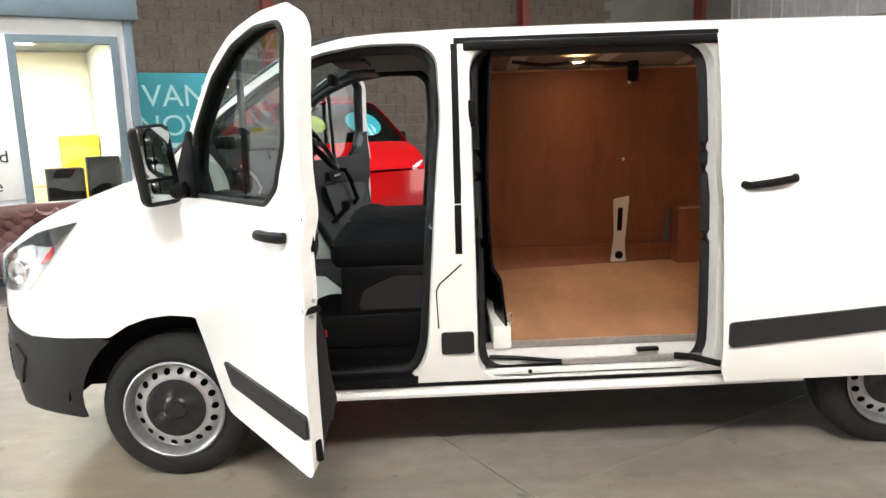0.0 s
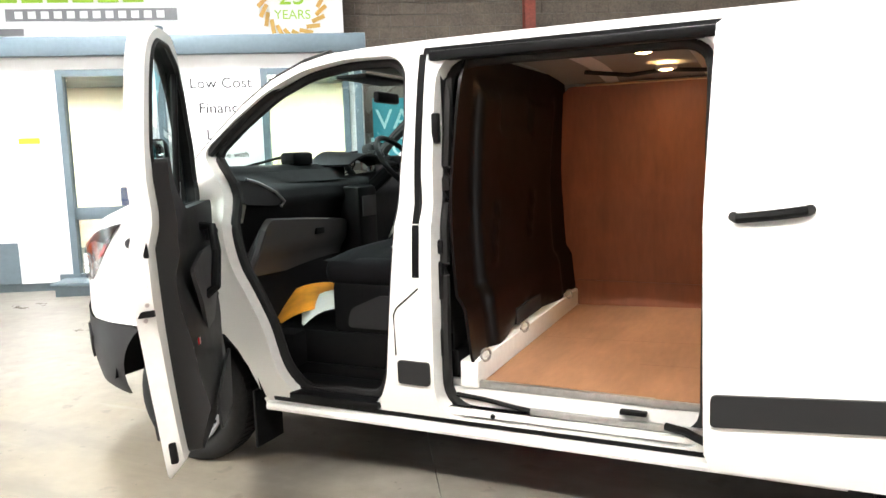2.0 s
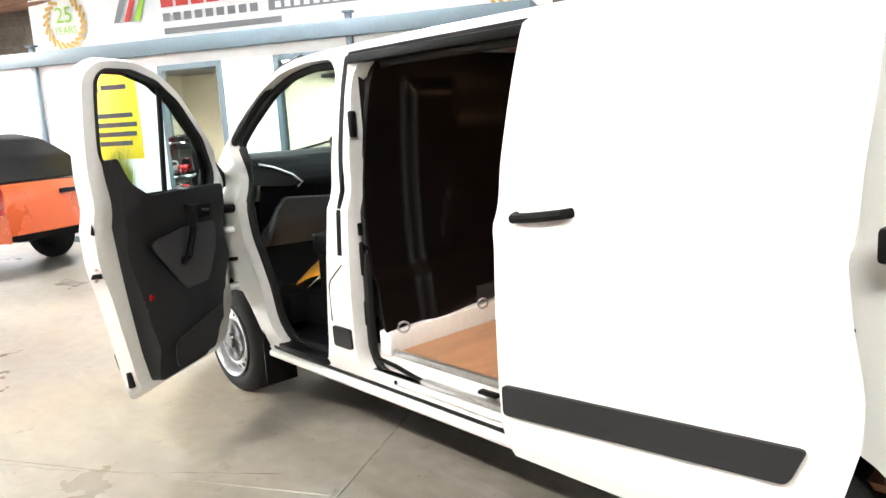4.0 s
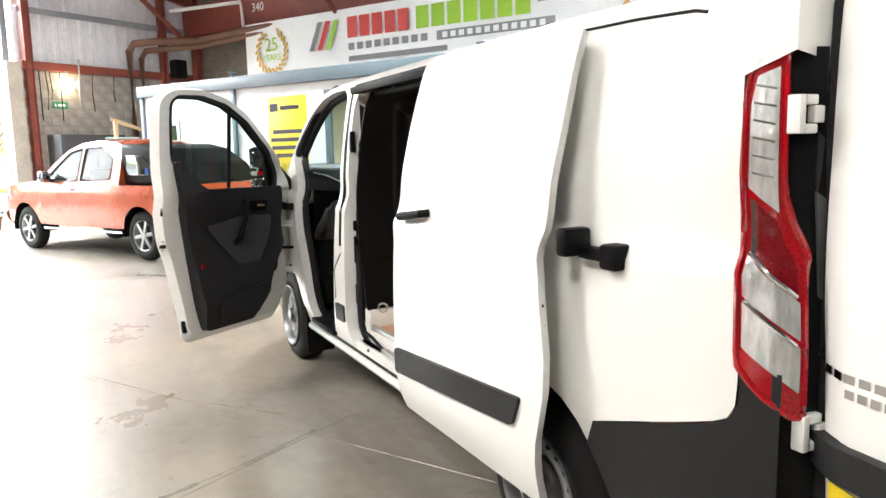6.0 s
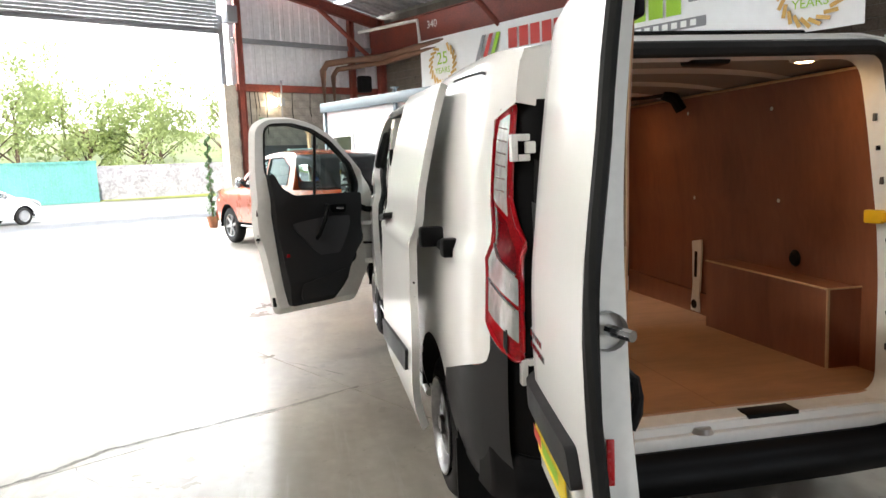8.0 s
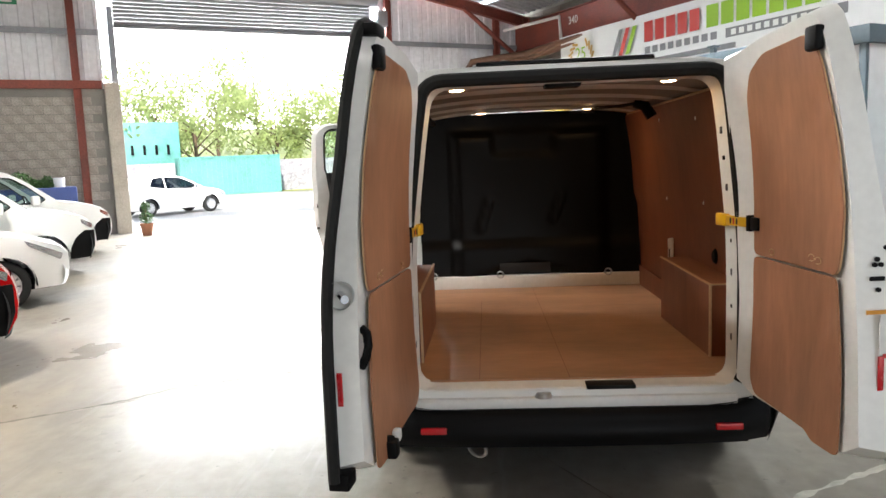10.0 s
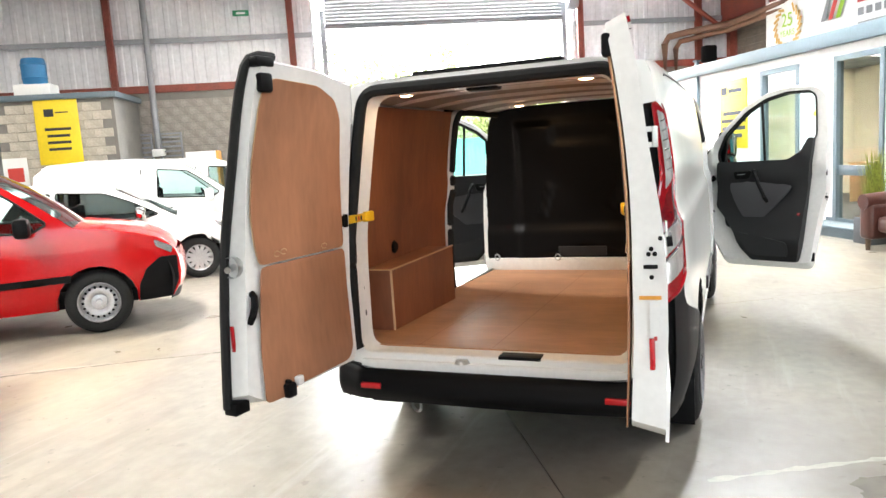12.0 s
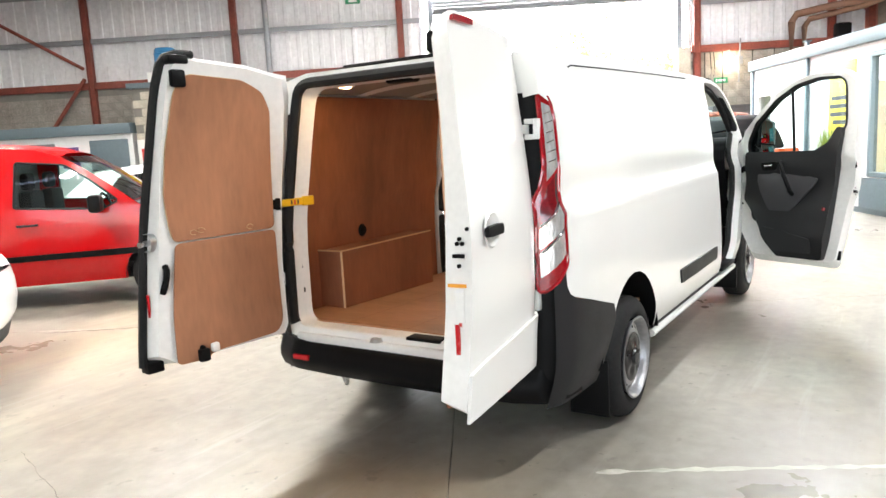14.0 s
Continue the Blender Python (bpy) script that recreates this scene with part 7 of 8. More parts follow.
for side in (-1, 1):
    part("pillar_trim", tube(bmesh.new(), [(1.30, side * 0.80, 0.62), (1.33, side * 0.79, 1.3), (1.33, side * 0.74, 1.86)], 0.06, 8), PLASTIC, van, "dark pillar trim")
    part("seat_belt", sheet([(0.0, 0.0), (0.045, 0.0), (0.045, 1.0), (0.0, 1.0)], lambda a, b, side=side: (1.25 + a, side * (0.72 - 0.03 * math.sin(b * 3)), 0.75 + b * 0.95), step=0.1, thick=0.003), SEAL, van, "black seat belt")
part("belt_buckle", B(1.17, 1.20, -0.62, -0.60, 0.99, 1.03, 0.003), TERRACOTTA, van, "orange belt button")


def seat(name, y0, y1, label):
    w = (y1 - y0) / 2
    st = part(name, B(0.74, 1.30, y0 + 0.02, y1 - 0.02, 0.68, 0.92, 0.02), BLACK, van, label)

    def cushion(s, t):
        q = 2 * t - 1
        x = 0.70 + 0.60 * s
        return (x, (y0 + y1) / 2 + w * q * (1 - 0.04 * abs(q)), 1.0 + 0.055 * (1 - abs(q) ** 4) * (1 - (2 * s - 1) ** 6) + (0.02 if s < 0.3 else 0))

    bm = grid(cushion, 12, 14)
    part("seat_cushion", bm, CLOTH, st, "dark fabric cushion", 70)
    part("seat_base", B(0.70, 1.30, y0 + 0.005, y1 - 0.005, 0.905, 1.03, 0.05, seg=3), CLOTH, st, "", 60)
    part("backrest", B(-0.07, 0.07, y0 + 0.01, y1 - 0.01, 0.0, 0.66, 0.06, seg=3), CLOTH, st, "dark fabric backrest", 60, pose(1.255, 0, 1.0, 0, 6, 0))
    n = max(1, round((y1 - y0) / 0.5))
    for k in range(n):
        yc = y0 + (y1 - y0) * (k + 0.5) / n
        part("headrest", B(-0.05, 0.05, yc - 0.13, yc + 0.13, 0.68, 0.86, 0.045, seg=3), CLOTH, st, "dark headrest", 60, pose(1.255, 0, 1.0, 0, 6, 0))
    return st


seat("passenger_bench", -0.74, 0.10, "double passenger bench in dark fabric")
seat("driver_seat", 0.18, 0.70, "driver seat in dark fabric")
part("bench_pocket", sheet(rounded([(0.82, 0.71), (1.20, 0.71), (1.22, 0.86), (1.0, 0.87), (0.84, 0.80)], 0.03), lambda x, z: (x, -0.726, z), step=0.08, thick=0.006), PLASTIC, van, "moulded base panel")
leaf = thing("leaflet", "orange and white printed leaflet on the cab floor", "leaflet", pose(0.42, -0.47, 0.715, 12, -16, 30) @ Matrix.Diagonal((1.25, 1.25, 1.25, 1)))
part("page", grid(lambda s, t: (-0.17 + 0.34 * s, -0.12 + 0.24 * t, 0.045 * math.sin(math.pi * s) + 0.02 * t), 8, 3), material("orange_leaflet", (0.75, 0.30, 0.03), 0.5, vary=0.25, grain=6, stain=5), leaf)
part("page_back", grid(lambda s, t: (-0.02 + 0.22 * s, -0.19 + 0.2 * t, 0.01 + 0.04 * math.sin(math.pi * s)), 6, 3), PAPER, leaf)

# ---- load space details ----
part("roof_seam", tube(bmesh.new(), [skin(1, 0.001)(x, z) for x, z in ((1.7, 1.918), (2.4, 1.913), (3.2, 1.902), (3.80, 1.89), (3.84, 1.88))], 0.004, 6), SEAL, van, "dark rail seam under the roof edge")
part("roof_seam", tube(bmesh.new(), [skin(-1, 0.001)(x, z) for x, z in ((3.40, 1.902), (3.65, 1.895), (3.88, 1.882), (3.92, 1.872))], 0.005, 6), SEAL, van, "dark rail seam under the roof edge")
part("upper_rail", boxes([(1.34, 2.46, -0.862, -0.80, 1.868, 1.905)], 0.006), BLACK, van, "black upper door rail")
part("rail_cover", sheet([(1.30, 1.926), (2.46, 1.930), (2.46, 1.905), (1.30, 1.90)], skin(-1, 0.003), step=0.1, thick=0.006), BLACK, van, "black rail recess")
part("pillar_strip", sheet([(1.285, 1.90), (1.315, 1.90), (1.305, 1.0), (1.275, 1.0)], skin(-1, 0.004), step=0.1, thick=0.006), BLACK, van, "black pillar strip")
part("fuel_flap_line", tube(bmesh.new(), [skin(-1, 0.0015)(x, z) for x, z in ((1.19, 0.67), (1.185, 0.84), (1.20, 0.87), (1.30, 0.955))], 0.0035, 5), SEAL, van, "flap shut line")
for z, h in ((1.60, 0.06), (1.12, 0.03), (0.98, 0.08), (0.72, 0.06)):
    part("striker", B(1.352, 1.385, -0.885, -0.855, z - h, z + h, 0.008), BLACK, van, "black door striker")
part("front_striker", tube(bmesh.new(), [(1.18, -0.87, 1.10), (1.165, -0.90, 1.12), (1.18, -0.87, 1.14)], 0.006, 6), ZINC, van)
part("side_sill", B(1.38, 2.42, -0.905, -0.84, 0.425, 0.45, 0.004), JAMB, van, "white side door sill")
part("sill_riser", B(1.38, 2.42, -0.842, -0.835, 0.45, 0.53), JAMB, van, "white sill riser", smooth=0)
part("sill_edge", B(1.38, 2.42, -0.848, -0.825, 0.530, 0.562, 0.003), ZINC, van, "aluminium floor edge")
part("lower_rail", boxes([(1.75, 2.40, -0.89, -0.866, 0.455, 0.48), (1.75, 2.40, -0.86, -0.85, 0.455, 0.475)], 0.004), ZINC, van, "zinc lower door rail")
part("rail_curve", tube(bmesh.new(), [(1.42, -0.85, 0.495), (1.55, -0.855, 0.487), (1.70, -0.87, 0.472), (1.78, -0.878, 0.468)], 0.010, 6), BLACK, van)
part("sill_clip", B(2.10, 2.20, -0.885, -0.85, 0.500, 0.516, 0.004), BLACK, van)
part("sill_hole", C((1.60, -0.910, 0.438), (1.60, -0.903, 0.438), 0.010, seg=12), BLACK, van)
# tie-down bracket in the right lining
br = part("tie_bracket", sheet(rounded([(2.42, 0.575), (2.53, 0.575), (2.52, 0.70), (2.55, 1.03), (2.44, 1.01), (2.445, 0.75)], 0.015), lambda x, z: (x, HALFW(max(z, 0.95)) - 0.092, z), step=0.05, thick=0.012), JAMB, van, "white pressed steel bracket")
part("bracket_slot", sheet(rounded([(2.465, 0.79), (2.498, 0.79), (2.505, 0.95), (2.472, 0.95)], 0.01), lambda x, z: (x, HALFW(max(z, 0.95)) - 0.106, z), step=0.05), BLACK, br)
part("bracket_hole", lathe(bmesh.new(), [(0.0, 0.0), (0.018, 0.0), (0.026, 0.006), (0.028, 0.0)], 16, Matrix.Translation((2.478, HALFW(0.95) - 0.112, 0.622)) @ pose(0, 0, 0, 90, 0, 0)), BLACK, br)
for side, x in ((1, 3.38), (-1, 3.38)):
    yw = HALFW(1.0) - 0.082
    part("tie_ring_cup", lathe(bmesh.new(), [(0.0, 0.015), (0.03, 0.012), (0.042, 0.0)], 18, Matrix.Translation((x, side * (yw - 0.004), 1.02)) @ pose(0, 0, 0, 90 * side, 0, 0)), BLACK, van, "black tie-down cup")
for x, z in ((2.52, 1.78), (2.50, 1.28), (3.3, 1.75), (3.3, 1.3)):
    part("lining_clip", lathe(bmesh.new(), [(0.0, 0.004), (0.009, 0.003), (0.011, 0.0)], 10, Matrix.Translation((x, HALFW(z) - 0.083, z)) @ pose(0, 0, 0, 90, 0, 0)), JAMB, van)
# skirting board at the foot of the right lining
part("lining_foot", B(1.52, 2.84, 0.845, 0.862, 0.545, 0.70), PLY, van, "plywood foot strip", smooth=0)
# load lamps: warm round lamps in the roof
for x, y in ((3.92, -0.46), (3.92, 0.48), (2.10, -0.36), (2.10, 0.38)):
    lp = part("load_lamp", lathe(bmesh.new(), [(0.055, 0.0), (0.052, -0.012), (0.036, -0.016)], 20, pose(x, y, 1.908)), JAMB, van, "round warm load lamp")
    part("bulb", lathe(bmesh.new(), [(0.0, -0.02), (0.02, -0.019), (0.036, -0.014)], 16, pose(x, y, 1.908)), WARM, lp)
    glowing = area("load_lamp_glow", (x, y, 1.880), (x, y, 0), 0.07, 0.07, 0.55, (1.0, 0.66, 0.34), "DISK")
part("roof_catch", boxes([(3.97, 4.06, -0.08, 0.08, 1.875, 1.905)], 0.012), BLACK, van, "black roof catch")
part("roof_bracket", tube(bmesh.new(), [(2.50, 0.62, 1.90), (2.52, 0.68, 1.87), (2.53, 0.72, 1.80)], 0.035, 8), BLACK, van, "black belt bracket")
part("harness", tube(bmesh.new(), [(1.7, 0.3, 1.90), (1.9, 0.45, 1.885), (2.1, 0.40, 1.895), (2.4, 0.55, 1.885), (2.5, 0.62, 1.89)], 0.012, 6), SEAL, van, "dark wiring harness")
part("lining_top_edge", tube(bmesh.new(), [(x, HALFW(1.87) - 0.085, 1.872) for x in (1.6, 2.2, 2.8, 3.4, 3.95)], 0.007, 6), PLYEDGE, van)
# floor joint and bulkhead ribs
for y, x0 in ((0.0, 1.52), (-0.40, 2.1)):
    part("floor_joint", sheet([(x0, y - 0.002), (4.11, y - 0.002), (4.11, y + 0.002), (x0, y + 0.002)], lambda a, b: (a, b, floor_z(a) + 0.0012), step=0.4), PLY, van, "dark floor joint", smooth=0)
part("floor_joint", sheet([(2.718, -0.83), (2.722, -0.83), (2.722, 0.83), (2.718, 0.83)], lambda a, b: (a, b, floor_z(a) + 0.0012), step=0.4), PLY, van, "dark floor joint", smooth=0)
part("bulkhead_plate", B(1.475, 1.492, -0.25, 0.15, 0.66, 0.74, 0.004), PLASTIC, van, "dark label plate")
for y in (-0.78, -0.25, 0.60):
    part("tie_ring", tube(bmesh.new(), [(1.527 + 0.012 * math.cos(q), y + 0.025 * math.cos(q), 0.655 + 0.025 * math.sin(q)) for q in np.linspace(0, 6.28, 13)[:-1]], 0.006, 6, True), ZINC, van, "steel tie-down ring")
for side in (-1, 1):
    for k, z in enumerate((0.78, 0.92, 1.06, 1.2, 1.42, 1.55, 1.66)):
        y = side * (0.675 if side < 0 else 0.688) - side * 0.08 * max(0, z - 1.25)
        part("jamb_hole", B(4.135 - lean(z), 4.155 - lean(z), y - 0.004, y + 0.004, z - 0.012, z + (0.006 if k % 2 else 0.018), 0.003), BULK if k % 2 else GREYTRIM, van)
# ---- furniture and plants in front of the cabin ----
def sofa(m):
    so = thing("sofa", "buttoned dark brown leather sofa on short legs", "sofa", m)
    part("seat", B(-0.42, 0.42, -0.30, 0.25, 0.24, 0.44, 0.06, seg=3), LEATHER, so)

    def back(s, t):
        y = 0.30 + 0.10 * t + 0.03 * math.sin(math.pi * t)
        b = 0.014 * math.cos(s * 44) * math.cos(t * 22)
        return (-0.62 + 1.24 * s, y - 0.08 + b, 0.36 + 0.44 * t)

    part("backrest", grid(back, 40, 16, 0.14), LEATHER, so, "deep buttoned leather back", 80)
    part("back_roll", tube(bmesh.new(), [(-0.60, 0.36, 0.78), (0, 0.37, 0.80), (0.60, 0.36, 0.78)], 0.085, 12), LEATHER, so)
    for x in (-0.55, 0.55):
        part("arm", B(x - 0.11, x + 0.11, -0.36, 0.40, 0.14, 0.60, 0.06, seg=3), LEATHER, so)
        part("arm_roll", tube(bmesh.new(), [(x, -0.38, 0.62), (x, 0.0, 0.64), (x, 0.38, 0.70)], 0.10, 12), LEATHER, so)
    for x in (-0.55, 0.55):
        for y in (-0.30, 0.34):
            part("leg", C((x, y, 0), (x, y, 0.15), 0.025, 0.035, 10), BARK, so)
    return so


sofa(HALL @ pose(-0.72, 4.15, 0))


def grass_pot(m, h=0.85, n=260, seed=3):
    rnd = random.Random(seed)
    g = thing("potted_grass", "tall yellow-green ornamental grass in a dark planter", "plant", m)
    part("planter", boxes([(-0.18, 0.18, -0.18, 0.18, 0.0, 0.36)], 0.02), DARKPOT, g)
    part("soil", B(-0.165, 0.165, -0.165, 0.165, 0.34, 0.368), BARK, g)
    bm = bmesh.new()
    for k in range(n):
        a, q = rnd.uniform(0, 6.28), rnd.uniform(0, 0.13)
        x, y = q * math.cos(a), q * math.sin(a)
        hh, lean = h * rnd.uniform(0.6, 1.1), rnd.uniform(0.02, 0.16)
        w = 0.008
        side = Vector((-math.sin(a), math.cos(a), 0)) * w
        p = [Vector((x + lean * math.cos(a) * t * t, y + lean * math.sin(a) * t * t, 0.36 + hh * t)) for t in (0, 0.4, 0.75, 1.0)]
        vs = [(bm.verts.new(c - side * (1 - t)), bm.verts.new(c + side * (1 - t) + Vector((0, 0, 0.001)))) for c, t in zip(p, (0, 0.2, 0.5, 0.95))]
        for (a0, a1), (b0, b1) in zip(vs, vs[1:]):
            bm.faces.new((a0, a1, b1, b0))
    tagged(part("blades", bm, PALELEAF, g, smooth=0), kind="stuff")
    return g


grass_pot(HALL @ pose(-1.72, 4.3, 0))
grass_pot(HALL @ pose(-5.55, 4.3, 0), 1.1, 300, 5)


def clump(bm, c, r, n, rnd, size=0.05):
    """Small leaves scattered over and in a lump."""
    for k in range(n):
        d = Vector((rnd.gauss(0, 1), rnd.gauss(0, 1), rnd.gauss(0, 1))).normalized() * r * rnd.uniform(0.65, 1.08)
        p = Vector(c) + d
        a = Vector((rnd.gauss(0, 1), rnd.gauss(0, 1), rnd.gauss(0, 1))).normalized() * size
        b = a.cross(d).normalized() * size * 0.55
        vs = [bm.verts.new(p + q) for q in (-a, b, a, -b)]
        bm.faces.new(vs)


def topiary(m, tall):
    rnd = random.Random(int(tall * 10))
    t = thing("topiary", "clipped green topiary in a terracotta pot", "plant", m)
    part("pot", lathe(bmesh.new(), [(0.0, 0.0), (0.11, 0.0), (0.15, 0.24), (0.165, 0.25), (0.165, 0.30), (0.14, 0.30), (0.13, 0.26), (0.0, 0.26)], 24), TERRACOTTA, t)
    part("trunk", C((0, 0, 0.26), (0, 0, tall), 0.022, 0.012, 8), BARK, t)
    bm = bmesh.new()
    if tall > 1.5:
        for k in range(46):
            f = k / 45
            clump(bm, (0.05 * math.cos(k), 0.05 * math.sin(k), 0.30 + (tall - 0.25) * f), 0.085 - 0.045 * f + (0.06 if f < 0.15 else 0), 26, rnd, 0.03)
    else:
        clump(bm, (0, 0, 0.44), 0.17, 260, rnd, 0.03)
        clump(bm, (0, 0, 0.72), 0.12, 200, rnd, 0.03)
    tagged(part("leaves", bm, LEAF, t, smooth=0), kind="stuff")


topiary(HALL @ pose(-13.95, 3.42, 0), 2.35)
topiary(HALL @ pose(-13.3, -2.48, 0), 0.80)

# ---- along the end wall ----
kiosk = thing("block_store", "pale concrete block store room with a grey flat roof", "building", HALL)
KU = -12.0
part("core", B(U0 + 0.17, KU - 0.05, -10.75, -8.03, 0, 3.42), MORTAR, kiosk, smooth=0)
part("roof_edge", B(U0 + 0.17, KU + 0.08, -10.85, -7.93, 3.42, 3.56, 0.01), BLUEGREY, kiosk, "blue-grey roof edge")
annex = thing("office_annex", "low white office with a blue-grey roof edge and grey door", "building", HALL)
part("wall_panel", B(U0 + 0.17, KU - 0.02, -16.5, -10.87, 0, 2.27), CABIN, annex, smooth=0)
part("roof_edge", B(U0 + 0.17, KU + 0.1, -16.6, -10.86, 2.27, 2.55, 0.012), BLUEGREY, annex, "blue-grey roof edge")
d = part("door", B(KU - 0.018, KU + 0.03, -12.05, -11.0, 0.02, 2.13, 0.006), BLUEGREY, annex, "grey flush door")
part("door_handle", B(KU + 0.03, KU + 0.06, -11.95, -11.83, 1.0, 1.04, 0.006), ZINC, d)
w = part("window", boxes([(KU - 0.018, KU + 0.03, -14.3, -14.22, 1.1, 2.1), (KU - 0.018, KU + 0.03, -13.1, -13.02, 1.1, 2.1), (KU - 0.018, KU + 0.03, -14.22, -13.1, 2.02, 2.1), (KU - 0.018, KU + 0.03, -14.22, -13.1, 1.1, 1.18)], 0.004), BLUEGREY, annex)
part("pane", B(KU - 0.015, KU - 0.008, -14.22, -13.1, 1.18, 2.02), MIRROR, w, smooth=0)
bs = thing("blue_sign", "blue notice board on the low office wall", "sign", HALL @ pose(KU - 0.018, -12.62, 1.70))
part("board", B(0.0, 0.015, -0.24, 0.24, -0.28, 0.28, 0.003), BLUE, bs)
part("text_bar", B(0.015, 0.019, -0.16, 0.16, -0.05, 0.0), PAPER, bs, smooth=0)
part("text_bar", B(0.015, 0.019, -0.10, 0.16, -0.13, -0.09), PAPER, bs, smooth=0)
ys = thing("yellow_sign", "tall yellow breakdown cover sign leaning on the block store", "sign", HALL @ pose(KU + 0.01, -9.36, 1.92))
part("board", B(0.0, 0.03, -0.50, 0.50, -0.05, 1.56, 0.004), YSIGN, ys)
part("emblem", B(0.03, 0.035, -0.28, -0.06, 1.10, 1.28), INK, ys, smooth=0)
part("text_bar", B(0.03, 0.035, -0.02, 0.28, 1.18, 1.21), INK, ys, smooth=0)
for z, q in ((0.80, 0.30), (0.64, 0.26), (0.48, 0.27), (0.32, 0.26)):
    part("text_bar", B(0.03, 0.035, -q, q, z - 0.035, z + 0.03), INK, ys, smooth=0)
rs = thing("red_notice", "white notice board with a red panel", "sign", HALL @ pose(KU + 0.01, -10.45, 1.72))
part("board", B(0.0, 0.015, -0.28, 0.28, -0.36, 0.36, 0.003), PAPER, rs)
part("panel", B(0.015, 0.019, -0.18, 0.18, -0.22, 0.12), REDINK, rs, smooth=0)
br = thing("barrel", "blue plastic barrel on a white block", "barrel", HALL @ pose(-12.3, -9.85, 3.56))
part("body", lathe(bmesh.new(), [(0.0, 0.26), (0.24, 0.26), (0.27, 0.30), (0.285, 0.45), (0.285, 0.72), (0.265, 0.86), (0.24, 0.89), (0.0, 0.87)], 28), BARREL, br)
for z in (0.42, 0.74):
    part("hoop", lathe(bmesh.new(), [(0.283, z - 0.02), (0.298, z), (0.283, z + 0.02)], 28), BARREL, br)
part("base_block", B(-0.3, 0.3, -0.42, 0.42, 0.0, 0.26, 0.015), PAPER, br, "white base block")
pipe = thing("downpipe", "grey metal flue pipe down the end wall", "pipe", HALL @ pose(U0 + 0.25, -7.6, 1.6))
part("pipe", C((0, 0, 0.5), (0, 0, 6.2), 0.085, seg=16), GIRT, pipe)
for z in (1.6, 3.2, 4.8):
    part("collar", C((0, 0, z - 0.04), (0, 0, z + 0.04), 0.10, seg=16), GIRT, pipe)
part("elbow", B(-0.14, 0.14, -0.16, 0.16, 0.35, 0.55, 0.03), PAPER, pipe)
vent = thing("heater_unit", "pale heater box with louvred vents", "heater", HALL @ pose(-13.9, -7.6, 0))
part("body", B(-0.4, 0.4, -0.7, 0.75, 0, 1.85, 0.02), PALEBLOCK, vent)
for y in (-0.45, 0.35):
    for k in range(5):
        part("louvre", B(-0.38, -0.30, y - 0.26, y + 0.26, 1.92 + 0.13 * k, 1.97 + 0.13 * k, 0.004), GIRT, vent)
    part("vent_frame", boxes([(-0.40, -0.28, y - 0.30, y - 0.26, 1.85, 2.58), (-0.40, -0.28, y + 0.26, y + 0.30, 1.85, 2.58), (-0.40, -0.28, y - 0.26, y + 0.26, 2.54, 2.58)]), GIRT, vent)
cab2 = thing("orange_cabinet", "white cabinet with an orange side", "cabinet", HALL @ pose(-13.6, -6.3, 0))
part("body", B(-0.3, 0.3, -0.42, 0.36, 0, 2.0, 0.01), PAPER, cab2)
part("side", B(-0.3, 0.3, 0.362, 0.42, 0, 2.0, 0.01), material("orange_panel", (0.75, 0.33, 0.05), 0.5), cab2)
skip = thing("blue_trough", "dark blue trough filled with green plants", "planter", HALL @ pose(-13.2, -4.75, 0))
part("body", boxes([(-0.55, 0.55, -0.75, 0.80, 0.0, 1.30)], 0.03), BLUE, skip)
bm = bmesh.new()
rnd = random.Random(8)
for c, r_ in (((0.0, -0.35, 1.45), 0.25), ((0.1, 0.2, 1.38), 0.18), ((-0.1, -0.05, 1.36), 0.14)):
    clump(bm, c, r_, 220, rnd, 0.05)
tagged(part("plants", bm, LEAF, skip, smooth=0), kind="stuff")
part("bucket", C((0.2, 0.45, 1.30), (0.2, 0.45, 1.52), 0.11, 0.13, 16), PAPER, skip)
# flood lamp, exit sign, pipes and cables beside the roller door
fl = thing("flood_lamp", "glowing round flood lamp on a wall pole", "lamp", HALL @ pose(U0 + 0.22, 5.62, 3.40))
part("globe", lathe(bmesh.new(), [(0.0, -0.15), (0.09, -0.12), (0.15, 0.0), (0.09, 0.12), (0.0, 0.15)], 20, pose(0, 0, 0)), FLOOD, fl, "", 80)
part("bracket", tube(bmesh.new(), [(-0.2, 0.0, 0.3), (0.0, 0.0, 0.3), (0.0, 0.0, 0.14)], 0.02, 8), GIRT, fl)
part("pole", C((0.0, 0.26, -0.6), (0.0, 0.30, 0.62), 0.025, seg=8), GIRT, fl)
part("junction_box", B(-0.05, 0.05, 0.22, 0.36, -0.1, 0.12, 0.01), GIRT, fl)
ex = thing("exit_sign", "green emergency exit sign on the block wall", "sign", HALL @ pose(U0 + 0.13, 5.4, 2.88))
part("board", B(0, 0.015, -0.20, 0.20, -0.08, 0.08, 0.003), GREENSIGN, ex)
part("arrow", B(0.015, 0.018, -0.06, 0.13, -0.03, 0.03), PAPER, ex, smooth=0)
part("figure_bar", B(0.015, 0.018, -0.14, -0.10, -0.04, 0.04), PAPER, ex, smooth=0)
ex2 = thing("exit_sign", "green emergency exit sign high on the cladding", "sign", HALL @ pose(U0 + 0.07, -5.05, 5.75))
part("board", B(0, 0.015, -0.22, 0.22, -0.08, 0.08, 0.003), GREENSIGN, ex2)
part("arrow", B(0.015, 0.018, -0.12, 0.12, -0.03, 0.03), PAPER, ex2, smooth=0)
pp = thing("heating_pipes", "old brown pipes bending along the corner walls", "pipe", HALL)
